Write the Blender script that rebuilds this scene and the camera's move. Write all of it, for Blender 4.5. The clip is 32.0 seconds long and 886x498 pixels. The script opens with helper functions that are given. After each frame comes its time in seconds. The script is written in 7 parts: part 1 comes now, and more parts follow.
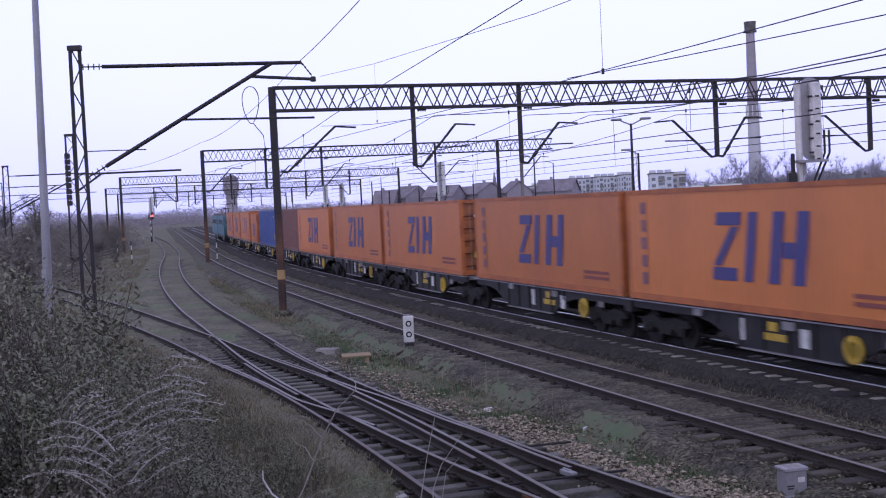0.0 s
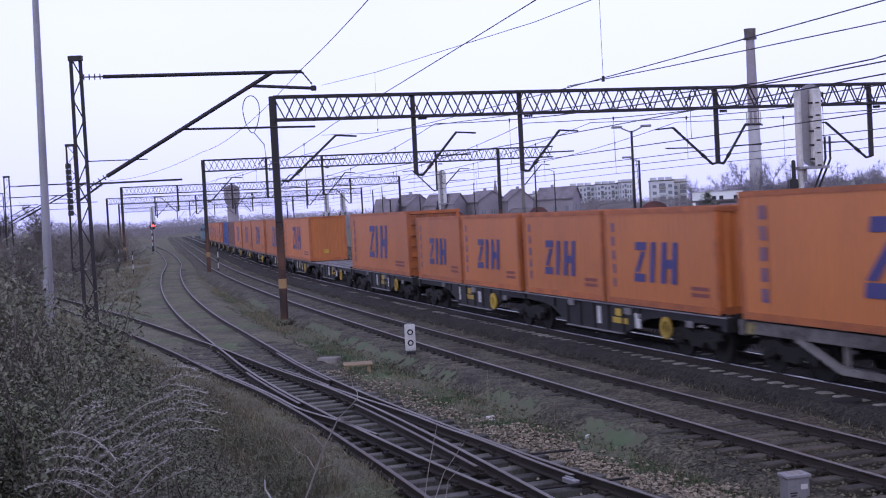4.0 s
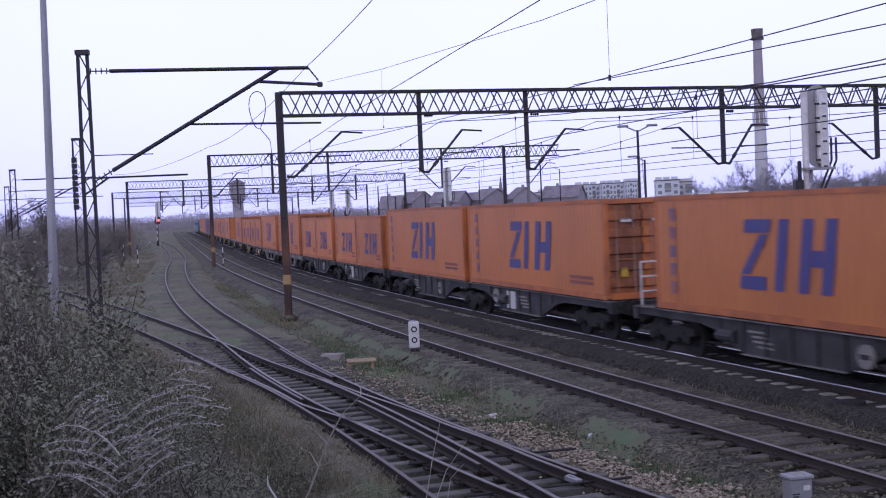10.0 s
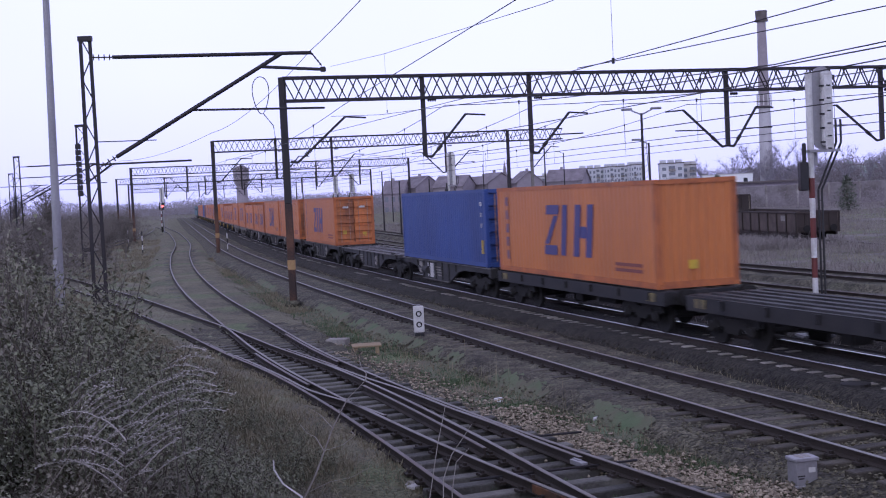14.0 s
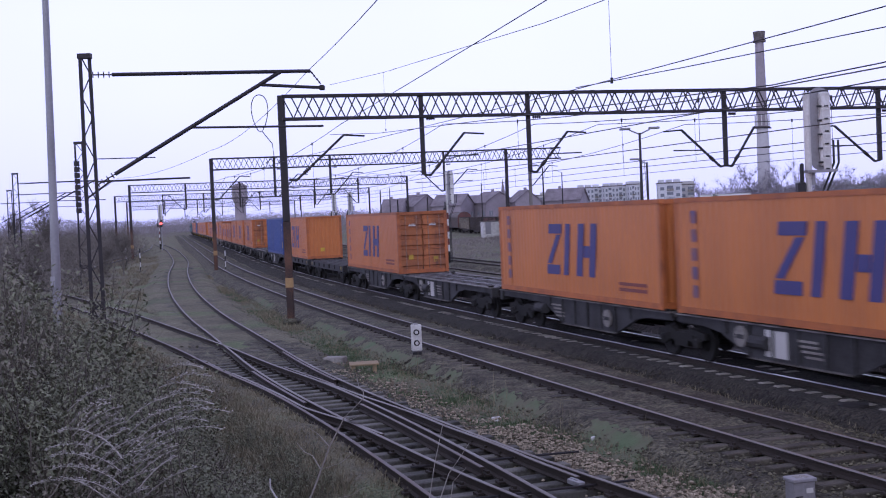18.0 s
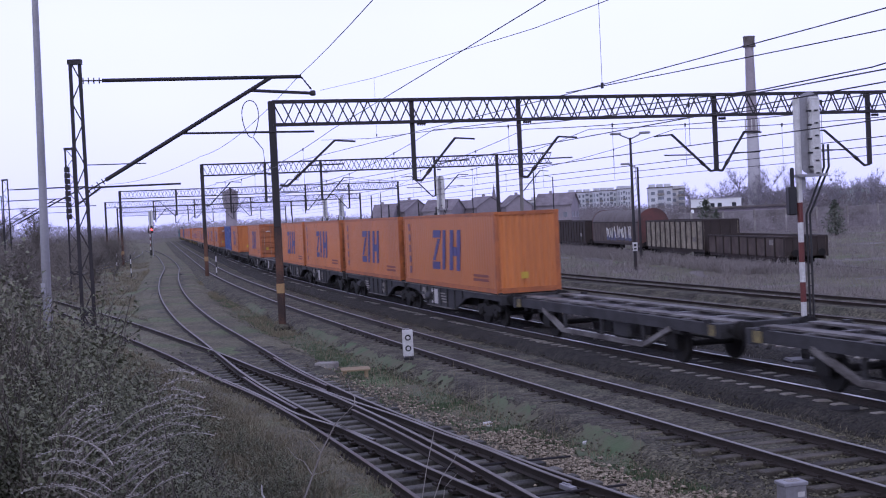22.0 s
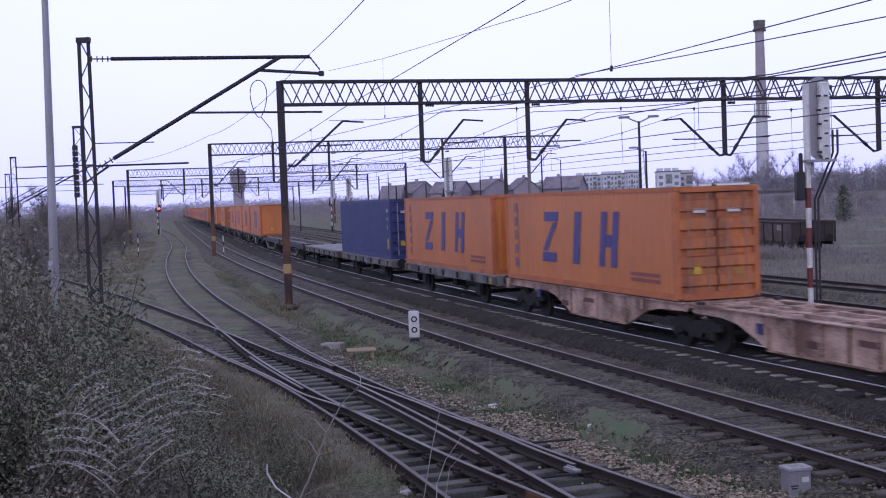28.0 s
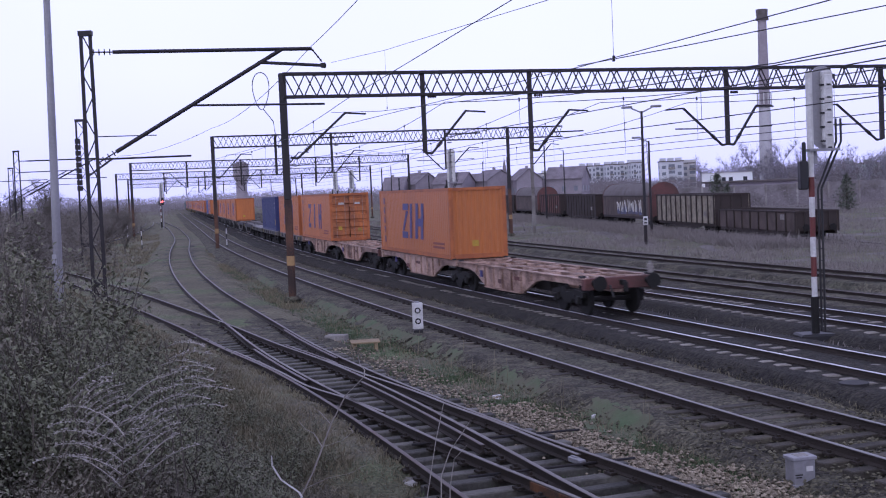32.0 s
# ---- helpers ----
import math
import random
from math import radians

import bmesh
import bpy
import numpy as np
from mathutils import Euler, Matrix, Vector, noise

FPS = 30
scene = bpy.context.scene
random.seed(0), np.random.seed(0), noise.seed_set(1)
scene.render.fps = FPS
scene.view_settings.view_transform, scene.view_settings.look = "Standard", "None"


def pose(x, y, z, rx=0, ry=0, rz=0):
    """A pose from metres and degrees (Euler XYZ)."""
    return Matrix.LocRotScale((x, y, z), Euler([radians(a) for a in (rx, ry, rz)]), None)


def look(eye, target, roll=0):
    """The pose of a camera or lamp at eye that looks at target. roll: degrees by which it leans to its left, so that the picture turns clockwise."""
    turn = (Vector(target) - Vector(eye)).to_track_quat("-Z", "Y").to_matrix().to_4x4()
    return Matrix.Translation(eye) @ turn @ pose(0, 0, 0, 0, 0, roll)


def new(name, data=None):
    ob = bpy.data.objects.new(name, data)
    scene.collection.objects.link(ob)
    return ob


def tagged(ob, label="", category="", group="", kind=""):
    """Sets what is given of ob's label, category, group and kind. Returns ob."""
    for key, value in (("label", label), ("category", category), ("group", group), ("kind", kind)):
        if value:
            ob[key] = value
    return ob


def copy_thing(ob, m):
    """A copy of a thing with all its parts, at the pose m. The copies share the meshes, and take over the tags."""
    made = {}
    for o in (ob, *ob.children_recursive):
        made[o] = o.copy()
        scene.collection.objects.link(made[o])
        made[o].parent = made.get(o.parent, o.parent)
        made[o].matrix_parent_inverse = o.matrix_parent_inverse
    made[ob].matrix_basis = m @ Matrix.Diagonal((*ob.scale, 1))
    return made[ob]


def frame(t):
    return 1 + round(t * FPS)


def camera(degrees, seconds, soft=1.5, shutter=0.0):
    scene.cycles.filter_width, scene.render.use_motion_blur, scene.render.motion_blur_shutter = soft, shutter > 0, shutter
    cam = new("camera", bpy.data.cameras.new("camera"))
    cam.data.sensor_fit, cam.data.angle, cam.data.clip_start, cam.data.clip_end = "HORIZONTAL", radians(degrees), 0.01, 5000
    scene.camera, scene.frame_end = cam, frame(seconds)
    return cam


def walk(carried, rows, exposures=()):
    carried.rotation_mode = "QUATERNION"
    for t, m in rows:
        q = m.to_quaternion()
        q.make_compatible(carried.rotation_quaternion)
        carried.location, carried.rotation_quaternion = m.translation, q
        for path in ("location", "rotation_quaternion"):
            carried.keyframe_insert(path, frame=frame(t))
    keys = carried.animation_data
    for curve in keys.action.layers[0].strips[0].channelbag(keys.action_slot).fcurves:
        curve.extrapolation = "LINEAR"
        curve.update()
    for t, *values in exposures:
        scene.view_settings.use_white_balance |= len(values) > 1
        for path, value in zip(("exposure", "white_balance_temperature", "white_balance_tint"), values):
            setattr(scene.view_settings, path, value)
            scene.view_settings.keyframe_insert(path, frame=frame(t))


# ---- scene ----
cam = camera(39.67, 32.0, soft=1.08, shutter=0.45)
EYE = 4.007
TURNS = ((0, 0.162, -2.141, 2.724), (0.5, 0.003, -2.213, 2.686), (1, 0.111, -2.033, 2.624), (1.5, 0.317, -1.959, 2.743), (2, 0.209, -2.156, 2.904),
        (2.5, 0.086, -2.127, 3.010), (3, 0.052, -1.818, 3.080), (3.5, 0.205, -1.722, 2.928), (5.5, 0.228, -1.917, 3.358), (6, 0.228, -1.804, 3.370),
        (6.5, 0.124, -1.624, 3.394), (7, 0.220, -1.684, 3.221), (7.5, 0.053, -1.680, 2.995), (8, 0.365, -1.754, 2.940), (8.5, 0.369, -1.640, 2.809),
        (9, 0.632, -1.682, 2.585), (9.5, 0.448, -1.805, 2.602), (10, 0.446, -1.859, 2.439), (10.5, 0.585, -1.897, 2.302), (11, 0.262, -2.103, 2.182),
        (11.5, 0.635, -2.202, 2.317), (12, 0.617, -2.467, 2.354), (12.5, 0.704, -2.566, 2.459), (13, 0.672, -2.694, 2.553), (13.5, 0.671, -2.705, 2.762),
        (14, 0.633, -2.577, 2.778), (14.5, 0.729, -2.391, 2.772), (16.5, 0.665, -2.266, 2.774), (17, 0.621, -1.820, 2.577), (17.5, 0.505, -1.743, 2.576),
        (18, 0.552, -1.716, 2.518), (18.5, 0.687, -1.848, 2.414), (19, 0.491, -2.215, 2.448), (19.5, 0.400, -2.371, 2.476), (20, 0.314, -2.537, 2.460),
        (20.5, 0.239, -2.470, 2.629), (21, 0.084, -2.159, 2.760), (21.5, 0.122, -1.755, 2.772), (22, 0.136, -1.493, 2.673), (22.5, 0.160, -1.432, 2.461),
        (23, 0.510, -1.536, 2.450), (23.5, 0.341, -1.773, 2.347), (24, 0.498, -1.902, 2.212), (24.5, 0.587, -2.025, 2.092), (25, 0.391, -2.163, 1.990),
        (25.5, 0.357, -2.289, 1.996), (27.5, 0.524, -2.329, 2.027), (28, 0.480, -2.325, 2.103), (28.5, 0.332, -2.295, 2.199), (29, 0.321, -2.048, 2.465),
        (29.5, 0.043, -1.976, 2.655), (30, 0.136, -2.022, 2.597), (30.5, 0.282, -2.222, 2.446), (31, 0.355, -2.385, 2.411), (31.5, 0.457, -2.544, 2.395),
        (32, 0.615, -2.725, 2.445))
walk(cam, [(t, pose(0, 0, EYE, 90 + p, r, y)) for t, y, p, r in TURNS],
     exposures=[(0, 0.22, 5620, 10), (32, 0.22, 5620, 10)])

# ---- world and light: late overcast afternoon ----
world = bpy.data.worlds.new("overcast_sky")
scene.world = world
world.use_nodes = True
wn, wl = world.node_tree.nodes, world.node_tree.links
wn.clear()
sky = wn.new("ShaderNodeTexSky")
sky.sky_type, sky.sun_disc = "NISHITA", False
sky.sun_elevation, sky.sun_rotation = radians(14), radians(200)
sky.air_density, sky.dust_density, sky.ozone_density = 1.0, 3.0, 1.0
pale = wn.new("ShaderNodeHueSaturation")
pale.inputs["Saturation"].default_value = 0.25
cloud = wn.new("ShaderNodeTexNoise")
cloud.inputs["Scale"].default_value, cloud.inputs["Detail"].default_value = 1.6, 5.0
cloud_ramp = wn.new("ShaderNodeValToRGB")
cloud_ramp.color_ramp.elements[0].position, cloud_ramp.color_ramp.elements[0].color = 0.3, (9.5, 8.9, 12.9, 1)
cloud_ramp.color_ramp.elements[1].position, cloud_ramp.color_ramp.elements[1].color = 0.75, (10.7, 10.05, 14.0, 1)
cover = wn.new("ShaderNodeMix")
cover.data_type = "RGBA"
cover.inputs["Factor"].default_value = 0.86
back = wn.new("ShaderNodeBackground")

wout = wn.new("ShaderNodeOutputWorld")
wl.new(sky.outputs["Color"], pale.inputs["Color"])
height = wn.new("ShaderNodeTexCoord")
split = wn.new("ShaderNodeSeparateXYZ")
dim = wn.new("ShaderNodeMapRange")
dim.inputs["From Min"].default_value, dim.inputs["From Max"].default_value = 0.1, 1.0
dim.inputs["To Min"].default_value, dim.inputs["To Max"].default_value = 1.0, 0.38
wl.new(height.outputs["Generated"], split.inputs[0])
wl.new(split.outputs["Z"], dim.inputs["Value"])
wl.new(cloud.outputs["Fac"], cloud_ramp.inputs["Fac"])
wl.new(pale.outputs["Color"], cover.inputs["A"])
low_sky = wn.new("ShaderNodeMapRange")
low_sky.inputs["From Min"].default_value, low_sky.inputs["From Max"].default_value = 0.0, 0.16
wl.new(split.outputs["Z"], low_sky.inputs["Value"])
violet = wn.new("ShaderNodeMix")
violet.data_type = "RGBA"
violet.inputs["A"].default_value, violet.inputs["B"].default_value = (0.86, 0.85, 1.03, 1), (1, 1, 1, 1)
wl.new(low_sky.outputs["Result"], violet.inputs["Factor"])
veil = wn.new("ShaderNodeMix")
veil.data_type, veil.blend_type = "RGBA", "MULTIPLY"
veil.inputs["Factor"].default_value = 1.0
wl.new(cloud_ramp.outputs["Color"], veil.inputs["A"])
wl.new(violet.outputs["Result"], veil.inputs["B"])
wl.new(veil.outputs["Result"], cover.inputs["B"])
level = wn.new("ShaderNodeMath")
level.operation = "MULTIPLY"
level.inputs[1].default_value = 0.098
wl.new(dim.outputs["Result"], level.inputs[0])
wl.new(level.outputs[0], back.inputs["Strength"])
wl.new(cover.outputs["Result"], back.inputs["Color"])
wl.new(back.outputs["Background"], wout.inputs["Surface"])
sun_data = bpy.data.lights.new("sun", "SUN")
sun_data.energy, sun_data.angle, sun_data.color = 0.35, radians(30), (1.0, 0.94, 0.88)
sun = new("sun", sun_data)
sun.matrix_world = look((0, 0, 60), (30, 75, 0))


# ---- materials ----
def mat(name, base, rough=0.75, metal=0.0, dirt=(0.05, 0.04, 0.035), amount=0.3, coarse=0.8, fine=18.0, bump=0.15,
        rand=0.0, patch=None, patch_amount=0.0, patch_scale=0.25, streak=1.0, gravel=0.0, pebble=(0.35, 1.75)):
    """A weathered surface: base colour, dirt at two scales, a third patch colour, fine relief."""
    m = bpy.data.materials.new(name)
    m.use_nodes = True
    n, l = m.node_tree.nodes, m.node_tree.links
    b = n["Principled BSDF"]
    b.inputs["Roughness"].default_value, b.inputs["Metallic"].default_value = rough, metal
    co = n.new("ShaderNodeTexCoord")
    mp = n.new("ShaderNodeMapping")
    mp.inputs["Scale"].default_value = (1, 1, streak)
    l.new(co.outputs["Object"], mp.inputs["Vector"])
    info = n.new("ShaderNodeObjectInfo")
    shift = n.new("ShaderNodeVectorMath")
    shift.operation = "ADD"
    l.new(mp.outputs["Vector"], shift.inputs[0])
    mul = n.new("ShaderNodeMath")
    mul.operation = "MULTIPLY"
    mul.inputs[1].default_value = 37.0
    l.new(info.outputs["Random"], mul.inputs[0])
    l.new(mul.outputs[0], shift.inputs[1])
    big, small = n.new("ShaderNodeTexNoise"), n.new("ShaderNodeTexNoise")
    big.inputs["Scale"].default_value, big.inputs["Detail"].default_value = coarse, 6.0
    small.inputs["Scale"].default_value, small.inputs["Detail"].default_value = fine, 4.0
    l.new(shift.outputs[0], big.inputs["Vector"])
    l.new(shift.outputs[0], small.inputs["Vector"])
    add = n.new("ShaderNodeMath")
    add.operation = "MULTIPLY_ADD"
    add.inputs[1].default_value = 0.5
    l.new(small.outputs["Fac"], add.inputs[0])
    l.new(big.outputs["Fac"], add.inputs[2])
    ramp = n.new("ShaderNodeMapRange")
    ramp.inputs["From Min"].default_value, ramp.inputs["From Max"].default_value = 0.55, 1.0
    ramp.inputs["To Max"].default_value = amount * 1.6
    l.new(add.outputs[0], ramp.inputs["Value"])
    mix = n.new("ShaderNodeMix")
    mix.data_type = "RGBA"
    mix.inputs["A"].default_value, mix.inputs["B"].default_value = (*base, 1), (*dirt, 1)
    l.new(ramp.outputs["Result"], mix.inputs["Factor"])
    last = mix.outputs["Result"]
    if patch:
        pn = n.new("ShaderNodeTexNoise")
        pn.inputs["Scale"].default_value, pn.inputs["Detail"].default_value = patch_scale, 7.0
        l.new(co.outputs["Object"], pn.inputs["Vector"])
        pr = n.new("ShaderNodeMapRange")
        pr.inputs["From Min"].default_value, pr.inputs["From Max"].default_value = 0.52, 0.68
        pr.inputs["To Max"].default_value = patch_amount
        l.new(pn.outputs["Fac"], pr.inputs["Value"])
        pm = n.new("ShaderNodeMix")
        pm.data_type = "RGBA"
        pm.inputs["B"].default_value = (*patch, 1)
        l.new(pr.outputs["Result"], pm.inputs["Factor"])
        l.new(last, pm.inputs["A"])
        last = pm.outputs["Result"]
    if rand:
        hs = n.new("ShaderNodeHueSaturation")
        vr = n.new("ShaderNodeMapRange")
        vr.inputs["To Min"].default_value, vr.inputs["To Max"].default_value = 1 - rand, 1 + rand
        l.new(info.outputs["Random"], vr.inputs["Value"])
        l.new(vr.outputs["Result"], hs.inputs["Value"])
        l.new(last, hs.inputs["Color"])
        last = hs.outputs["Color"]
    if gravel:
        vo = n.new("ShaderNodeTexVoronoi")
        vo.inputs["Scale"].default_value = 1 / gravel
        l.new(co.outputs["Object"], vo.inputs["Vector"])
        sp = n.new("ShaderNodeSeparateColor")
        l.new(vo.outputs["Color"], sp.inputs[0])
        gm = n.new("ShaderNodeMapRange")
        gm.inputs["To Min"].default_value, gm.inputs["To Max"].default_value = pebble
        l.new(sp.outputs[0], gm.inputs["Value"])
        gh = n.new("ShaderNodeHueSaturation")
        l.new(gm.outputs["Result"], gh.inputs["Value"])
        l.new(last, gh.inputs["Color"])
        last = gh.outputs["Color"]
    l.new(last, b.inputs["Base Color"])
    if gravel:
        bp = n.new("ShaderNodeBump")
        bp.inputs["Strength"].default_value, bp.inputs["Distance"].default_value = bump, 0.04
        bp.invert = True
        l.new(vo.outputs["Distance"], bp.inputs["Height"])
        l.new(bp.outputs["Normal"], b.inputs["Normal"])
    elif bump:
        bp = n.new("ShaderNodeBump")
        bp.inputs["Strength"].default_value, bp.inputs["Distance"].default_value = bump, 0.02
        l.new(small.outputs["Fac"], bp.inputs["Height"])
        l.new(bp.outputs["Normal"], b.inputs["Normal"])
    return m


def island_mat(name, dark, light, rough=0.8):
    """For joined small pieces: each loose piece takes its own shade between two colours."""
    m = bpy.data.materials.new(name)
    m.use_nodes = True
    n, l = m.node_tree.nodes, m.node_tree.links
    b = n["Principled BSDF"]
    b.inputs["Roughness"].default_value = rough
    geo = n.new("ShaderNodeNewGeometry")
    mix = n.new("ShaderNodeMix")
    mix.data_type = "RGBA"
    mix.inputs["A"].default_value, mix.inputs["B"].default_value = (*dark, 1), (*light, 1)
    l.new(geo.outputs["Random Per Island"], mix.inputs["Factor"])
    l.new(mix.outputs["Result"], b.inputs["Base Color"])
    return m


M_GROUND = mat("weedy_ground", (0.186, 0.172, 0.11), 0.95, dirt=(0.078, 0.067, 0.048), amount=0.6, coarse=0.5, fine=9, bump=0.8,
               patch=(0.12, 0.165, 0.068), patch_amount=0.75, patch_scale=0.2, gravel=0.055, pebble=(0.62, 1.4))
M_BALLAST = mat("dark_ballast", (0.132, 0.121, 0.08), 0.95, dirt=(0.04, 0.034, 0.026), amount=0.8, coarse=1.2, fine=22, bump=1.0,
                patch=(0.07, 0.08, 0.05), patch_amount=0.35, patch_scale=0.4, gravel=0.062)
# oil-dark bed and stones, darkened further to stand for shade under the train
M_BALLAST_MAIN = mat("oily_train_shade_ballast", (0.042, 0.037, 0.028), 0.95, dirt=(0.022, 0.019, 0.016), amount=0.8, coarse=1.2, fine=22, bump=1.0, gravel=0.062)
M_STONE_MAIN = island_mat("oily_train_shade_stones", (0.019, 0.0165, 0.0125), (0.070, 0.061, 0.045), 0.9)
M_STONE = island_mat("ballast_stones", (0.05, 0.045, 0.031), (0.18, 0.165, 0.11), 0.9)
M_STONE_PALE = island_mat("fresh_ballast_stones", (0.10, 0.08, 0.055), (0.42, 0.355, 0.26), 0.9)
M_RAIL = mat("rusty_rail", (0.036, 0.026, 0.020), 0.85, 0.0, dirt=(0.02, 0.015, 0.012), amount=0.5, bump=0.2)
M_RUSTIRON = mat("fresh_orange_rust", (0.17, 0.075, 0.032), 0.9, dirt=(0.06, 0.034, 0.022), amount=0.7, coarse=4, fine=30, bump=0.4)
M_HEAD = mat("worn_rail_head", (0.27, 0.26, 0.245), 0.45, 0.75, dirt=(0.2, 0.17, 0.15), amount=0.3, bump=0.0)
M_HEAD_MAIN = mat("polished_rail_head", (0.62, 0.61, 0.60), 0.28, 1.0, dirt=(0.4, 0.37, 0.35), amount=0.2, bump=0.0)
M_HEAD_CROSS = mat("slow_track_rail_head", (0.21, 0.195, 0.18), 0.5, 0.6, dirt=(0.13, 0.10, 0.08), amount=0.5, bump=0.0)
M_HEAD_RUST = mat("dull_rail_head", (0.12, 0.105, 0.10), 0.5, 0.6, dirt=(0.12, 0.08, 0.06), amount=0.6, bump=0.0)
M_TARRED = mat("black_tarred_timber", (0.135, 0.127, 0.11), 0.8, dirt=(0.022, 0.02, 0.017), amount=0.6, coarse=2, fine=25, bump=0.6, rand=0.4)
M_SLEEPER = mat("old_half_bare_timber", (0.115, 0.10, 0.075), 0.85, dirt=(0.03, 0.025, 0.022), amount=0.6, coarse=2, fine=25, bump=0.6, rand=0.35)
M_CONCRETE = mat("weathered_concrete", (0.36, 0.34, 0.31), 0.9, dirt=(0.12, 0.10, 0.09), amount=0.6, bump=0.4, rand=0.15)
M_STEEL = mat("dark_painted_steel", (0.022, 0.022, 0.026), 0.6, 0.2, dirt=(0.05, 0.03, 0.025), amount=0.3, bump=0.1)
M_RUSTPOST = mat("rust_brown_post_paint", (0.15, 0.068, 0.038), 0.75, dirt=(0.04, 0.024, 0.02), amount=0.8, bump=0.3)
M_GREYPOST = mat("grey_galvanised_steel", (0.36, 0.35, 0.37), 0.55, 0.35, dirt=(0.2, 0.19, 0.19), amount=0.4, bump=0.05)
M_WIRE = mat("oxidised_copper_wire", (0.05, 0.045, 0.05), 0.6, 0.5, amount=0.1, bump=0.0)
M_INSUL = mat("brown_porcelain", (0.03, 0.018, 0.015), 0.2, bump=0.0)
M_WHITE = mat("chalky_white_paint", (0.72, 0.71, 0.69), 0.6, dirt=(0.3, 0.27, 0.24), amount=0.35, coarse=3, fine=20, bump=0.1)
M_WHITEWASH = mat("fresh_whitewash", (0.84, 0.84, 0.84), 0.8, dirt=(0.7, 0.69, 0.68), amount=0.3, coarse=0.3, fine=2, bump=0.0)
M_DULLWAG = mat("dull_brown_wagon_sheet", (0.125, 0.095, 0.08), 0.8, dirt=(0.05, 0.035, 0.03), amount=0.6, bump=0.2)
M_RED = mat("faded_red_paint", (0.16, 0.035, 0.032), 0.65, dirt=(0.1, 0.04, 0.03), amount=0.5, coarse=3, bump=0.1)
M_BLACK = mat("black_paint", (0.012, 0.012, 0.013), 0.5, amount=0.2, bump=0.05)
M_YELLOW = mat("yellow_paint", (0.62, 0.42, 0.04), 0.55, dirt=(0.2, 0.13, 0.04), amount=0.45, bump=0.05)
M_ORANGE = mat("orange_container_paint", (0.57, 0.195, 0.05), 0.42, dirt=(0.40, 0.138, 0.045), amount=0.45, coarse=0.6, fine=7, bump=0.06, rand=0.10, streak=0.35)
M_ORANGE_D = mat("orange_rail_paint", (0.50, 0.155, 0.04), 0.55, dirt=(0.27, 0.085, 0.035), amount=0.6, coarse=1.5, fine=9, bump=0.08, rand=0.1)
M_ORANGE_DOOR = mat("grimy_orange_door_paint", (0.50, 0.165, 0.045), 0.55, dirt=(0.13, 0.055, 0.035), amount=0.6, coarse=1.1, fine=8, bump=0.1, rand=0.2, streak=0.4)
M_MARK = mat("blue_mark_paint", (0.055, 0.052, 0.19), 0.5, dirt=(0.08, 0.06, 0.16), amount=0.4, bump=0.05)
M_CODE = mat("faded_blue_code_paint", (0.13, 0.09, 0.18), 0.55, dirt=(0.30, 0.12, 0.09), amount=0.7, coarse=4, fine=20, bump=0.0)
M_SPRAY = mat("faded_blue_spray", (0.12, 0.14, 0.27), 0.8, dirt=(0.11, 0.09, 0.09), amount=0.6, coarse=2, bump=0.0)
M_MOSS = mat("low_green_moss", (0.118, 0.146, 0.076), 0.95, dirt=(0.125, 0.115, 0.075), amount=0.9, coarse=1.8, fine=14, bump=0.6, patch=(0.085, 0.135, 0.06), patch_amount=0.7, patch_scale=0.9)
M_BARS = mat("faded_lettering", (0.25, 0.07, 0.06), 0.6, amount=0.2, bump=0.0)
M_BLUE = mat("royal_blue_container_paint", (0.035, 0.075, 0.27), 0.5, dirt=(0.02, 0.035, 0.12), amount=0.4, coarse=0.6, fine=7, bump=0.06, streak=0.35)
M_NAVY = mat("navy_container_paint", (0.035, 0.045, 0.15), 0.55, dirt=(0.02, 0.025, 0.07), amount=0.4, coarse=0.6, fine=7, bump=0.06, streak=0.35)
M_MAROON = mat("brown_container_paint", (0.20, 0.075, 0.05), 0.55, dirt=(0.1, 0.04, 0.03), amount=0.4, coarse=0.6, fine=7, bump=0.06, streak=0.35)
M_WBLACK = mat("sooty_black_wagon_paint", (0.012, 0.012, 0.014), 0.65, dirt=(0.035, 0.03, 0.028), amount=0.5, coarse=1.4, bump=0.15)
M_WGREY = mat("dirty_grey_wagon_paint", (0.055, 0.053, 0.055), 0.7, dirt=(0.02, 0.018, 0.018), amount=0.8, coarse=1.3, bump=0.15)
M_WSALMON = mat("salmon_red_wagon_paint", (0.60, 0.415, 0.325), 0.65, dirt=(0.14, 0.08, 0.055), amount=0.85, coarse=1.2, bump=0.15)
# frame members paled in colour for the light on their upper faces
M_WLIT = mat("lit_grey_frame_paint", (0.19, 0.182, 0.19), 0.6, dirt=(0.06, 0.045, 0.045), amount=0.6, coarse=1.3, bump=0.1)
# the same on black wagons: lilac-grey stands for sky light on the tops
M_WTOPLIT = mat("sky_lit_lilac_grey_frame_tops", (0.34, 0.325, 0.345), 0.6, dirt=(0.12, 0.11, 0.115), amount=0.5, coarse=1.3, bump=0.1)
M_WTRUSS = mat("pale_grey_wagon_paint", (0.24, 0.225, 0.21), 0.7, dirt=(0.06, 0.05, 0.045), amount=0.8, coarse=1.2, bump=0.15)
M_WFLAT = mat("pale_grey_flat_wagon_sill", (0.20, 0.19, 0.18), 0.75, dirt=(0.05, 0.042, 0.035), amount=0.75, coarse=1.6, bump=0.2)
M_DECK = mat("grey_deck_planks", (0.33, 0.315, 0.325), 0.8, dirt=(0.12, 0.105, 0.10), amount=0.6, bump=0.3)
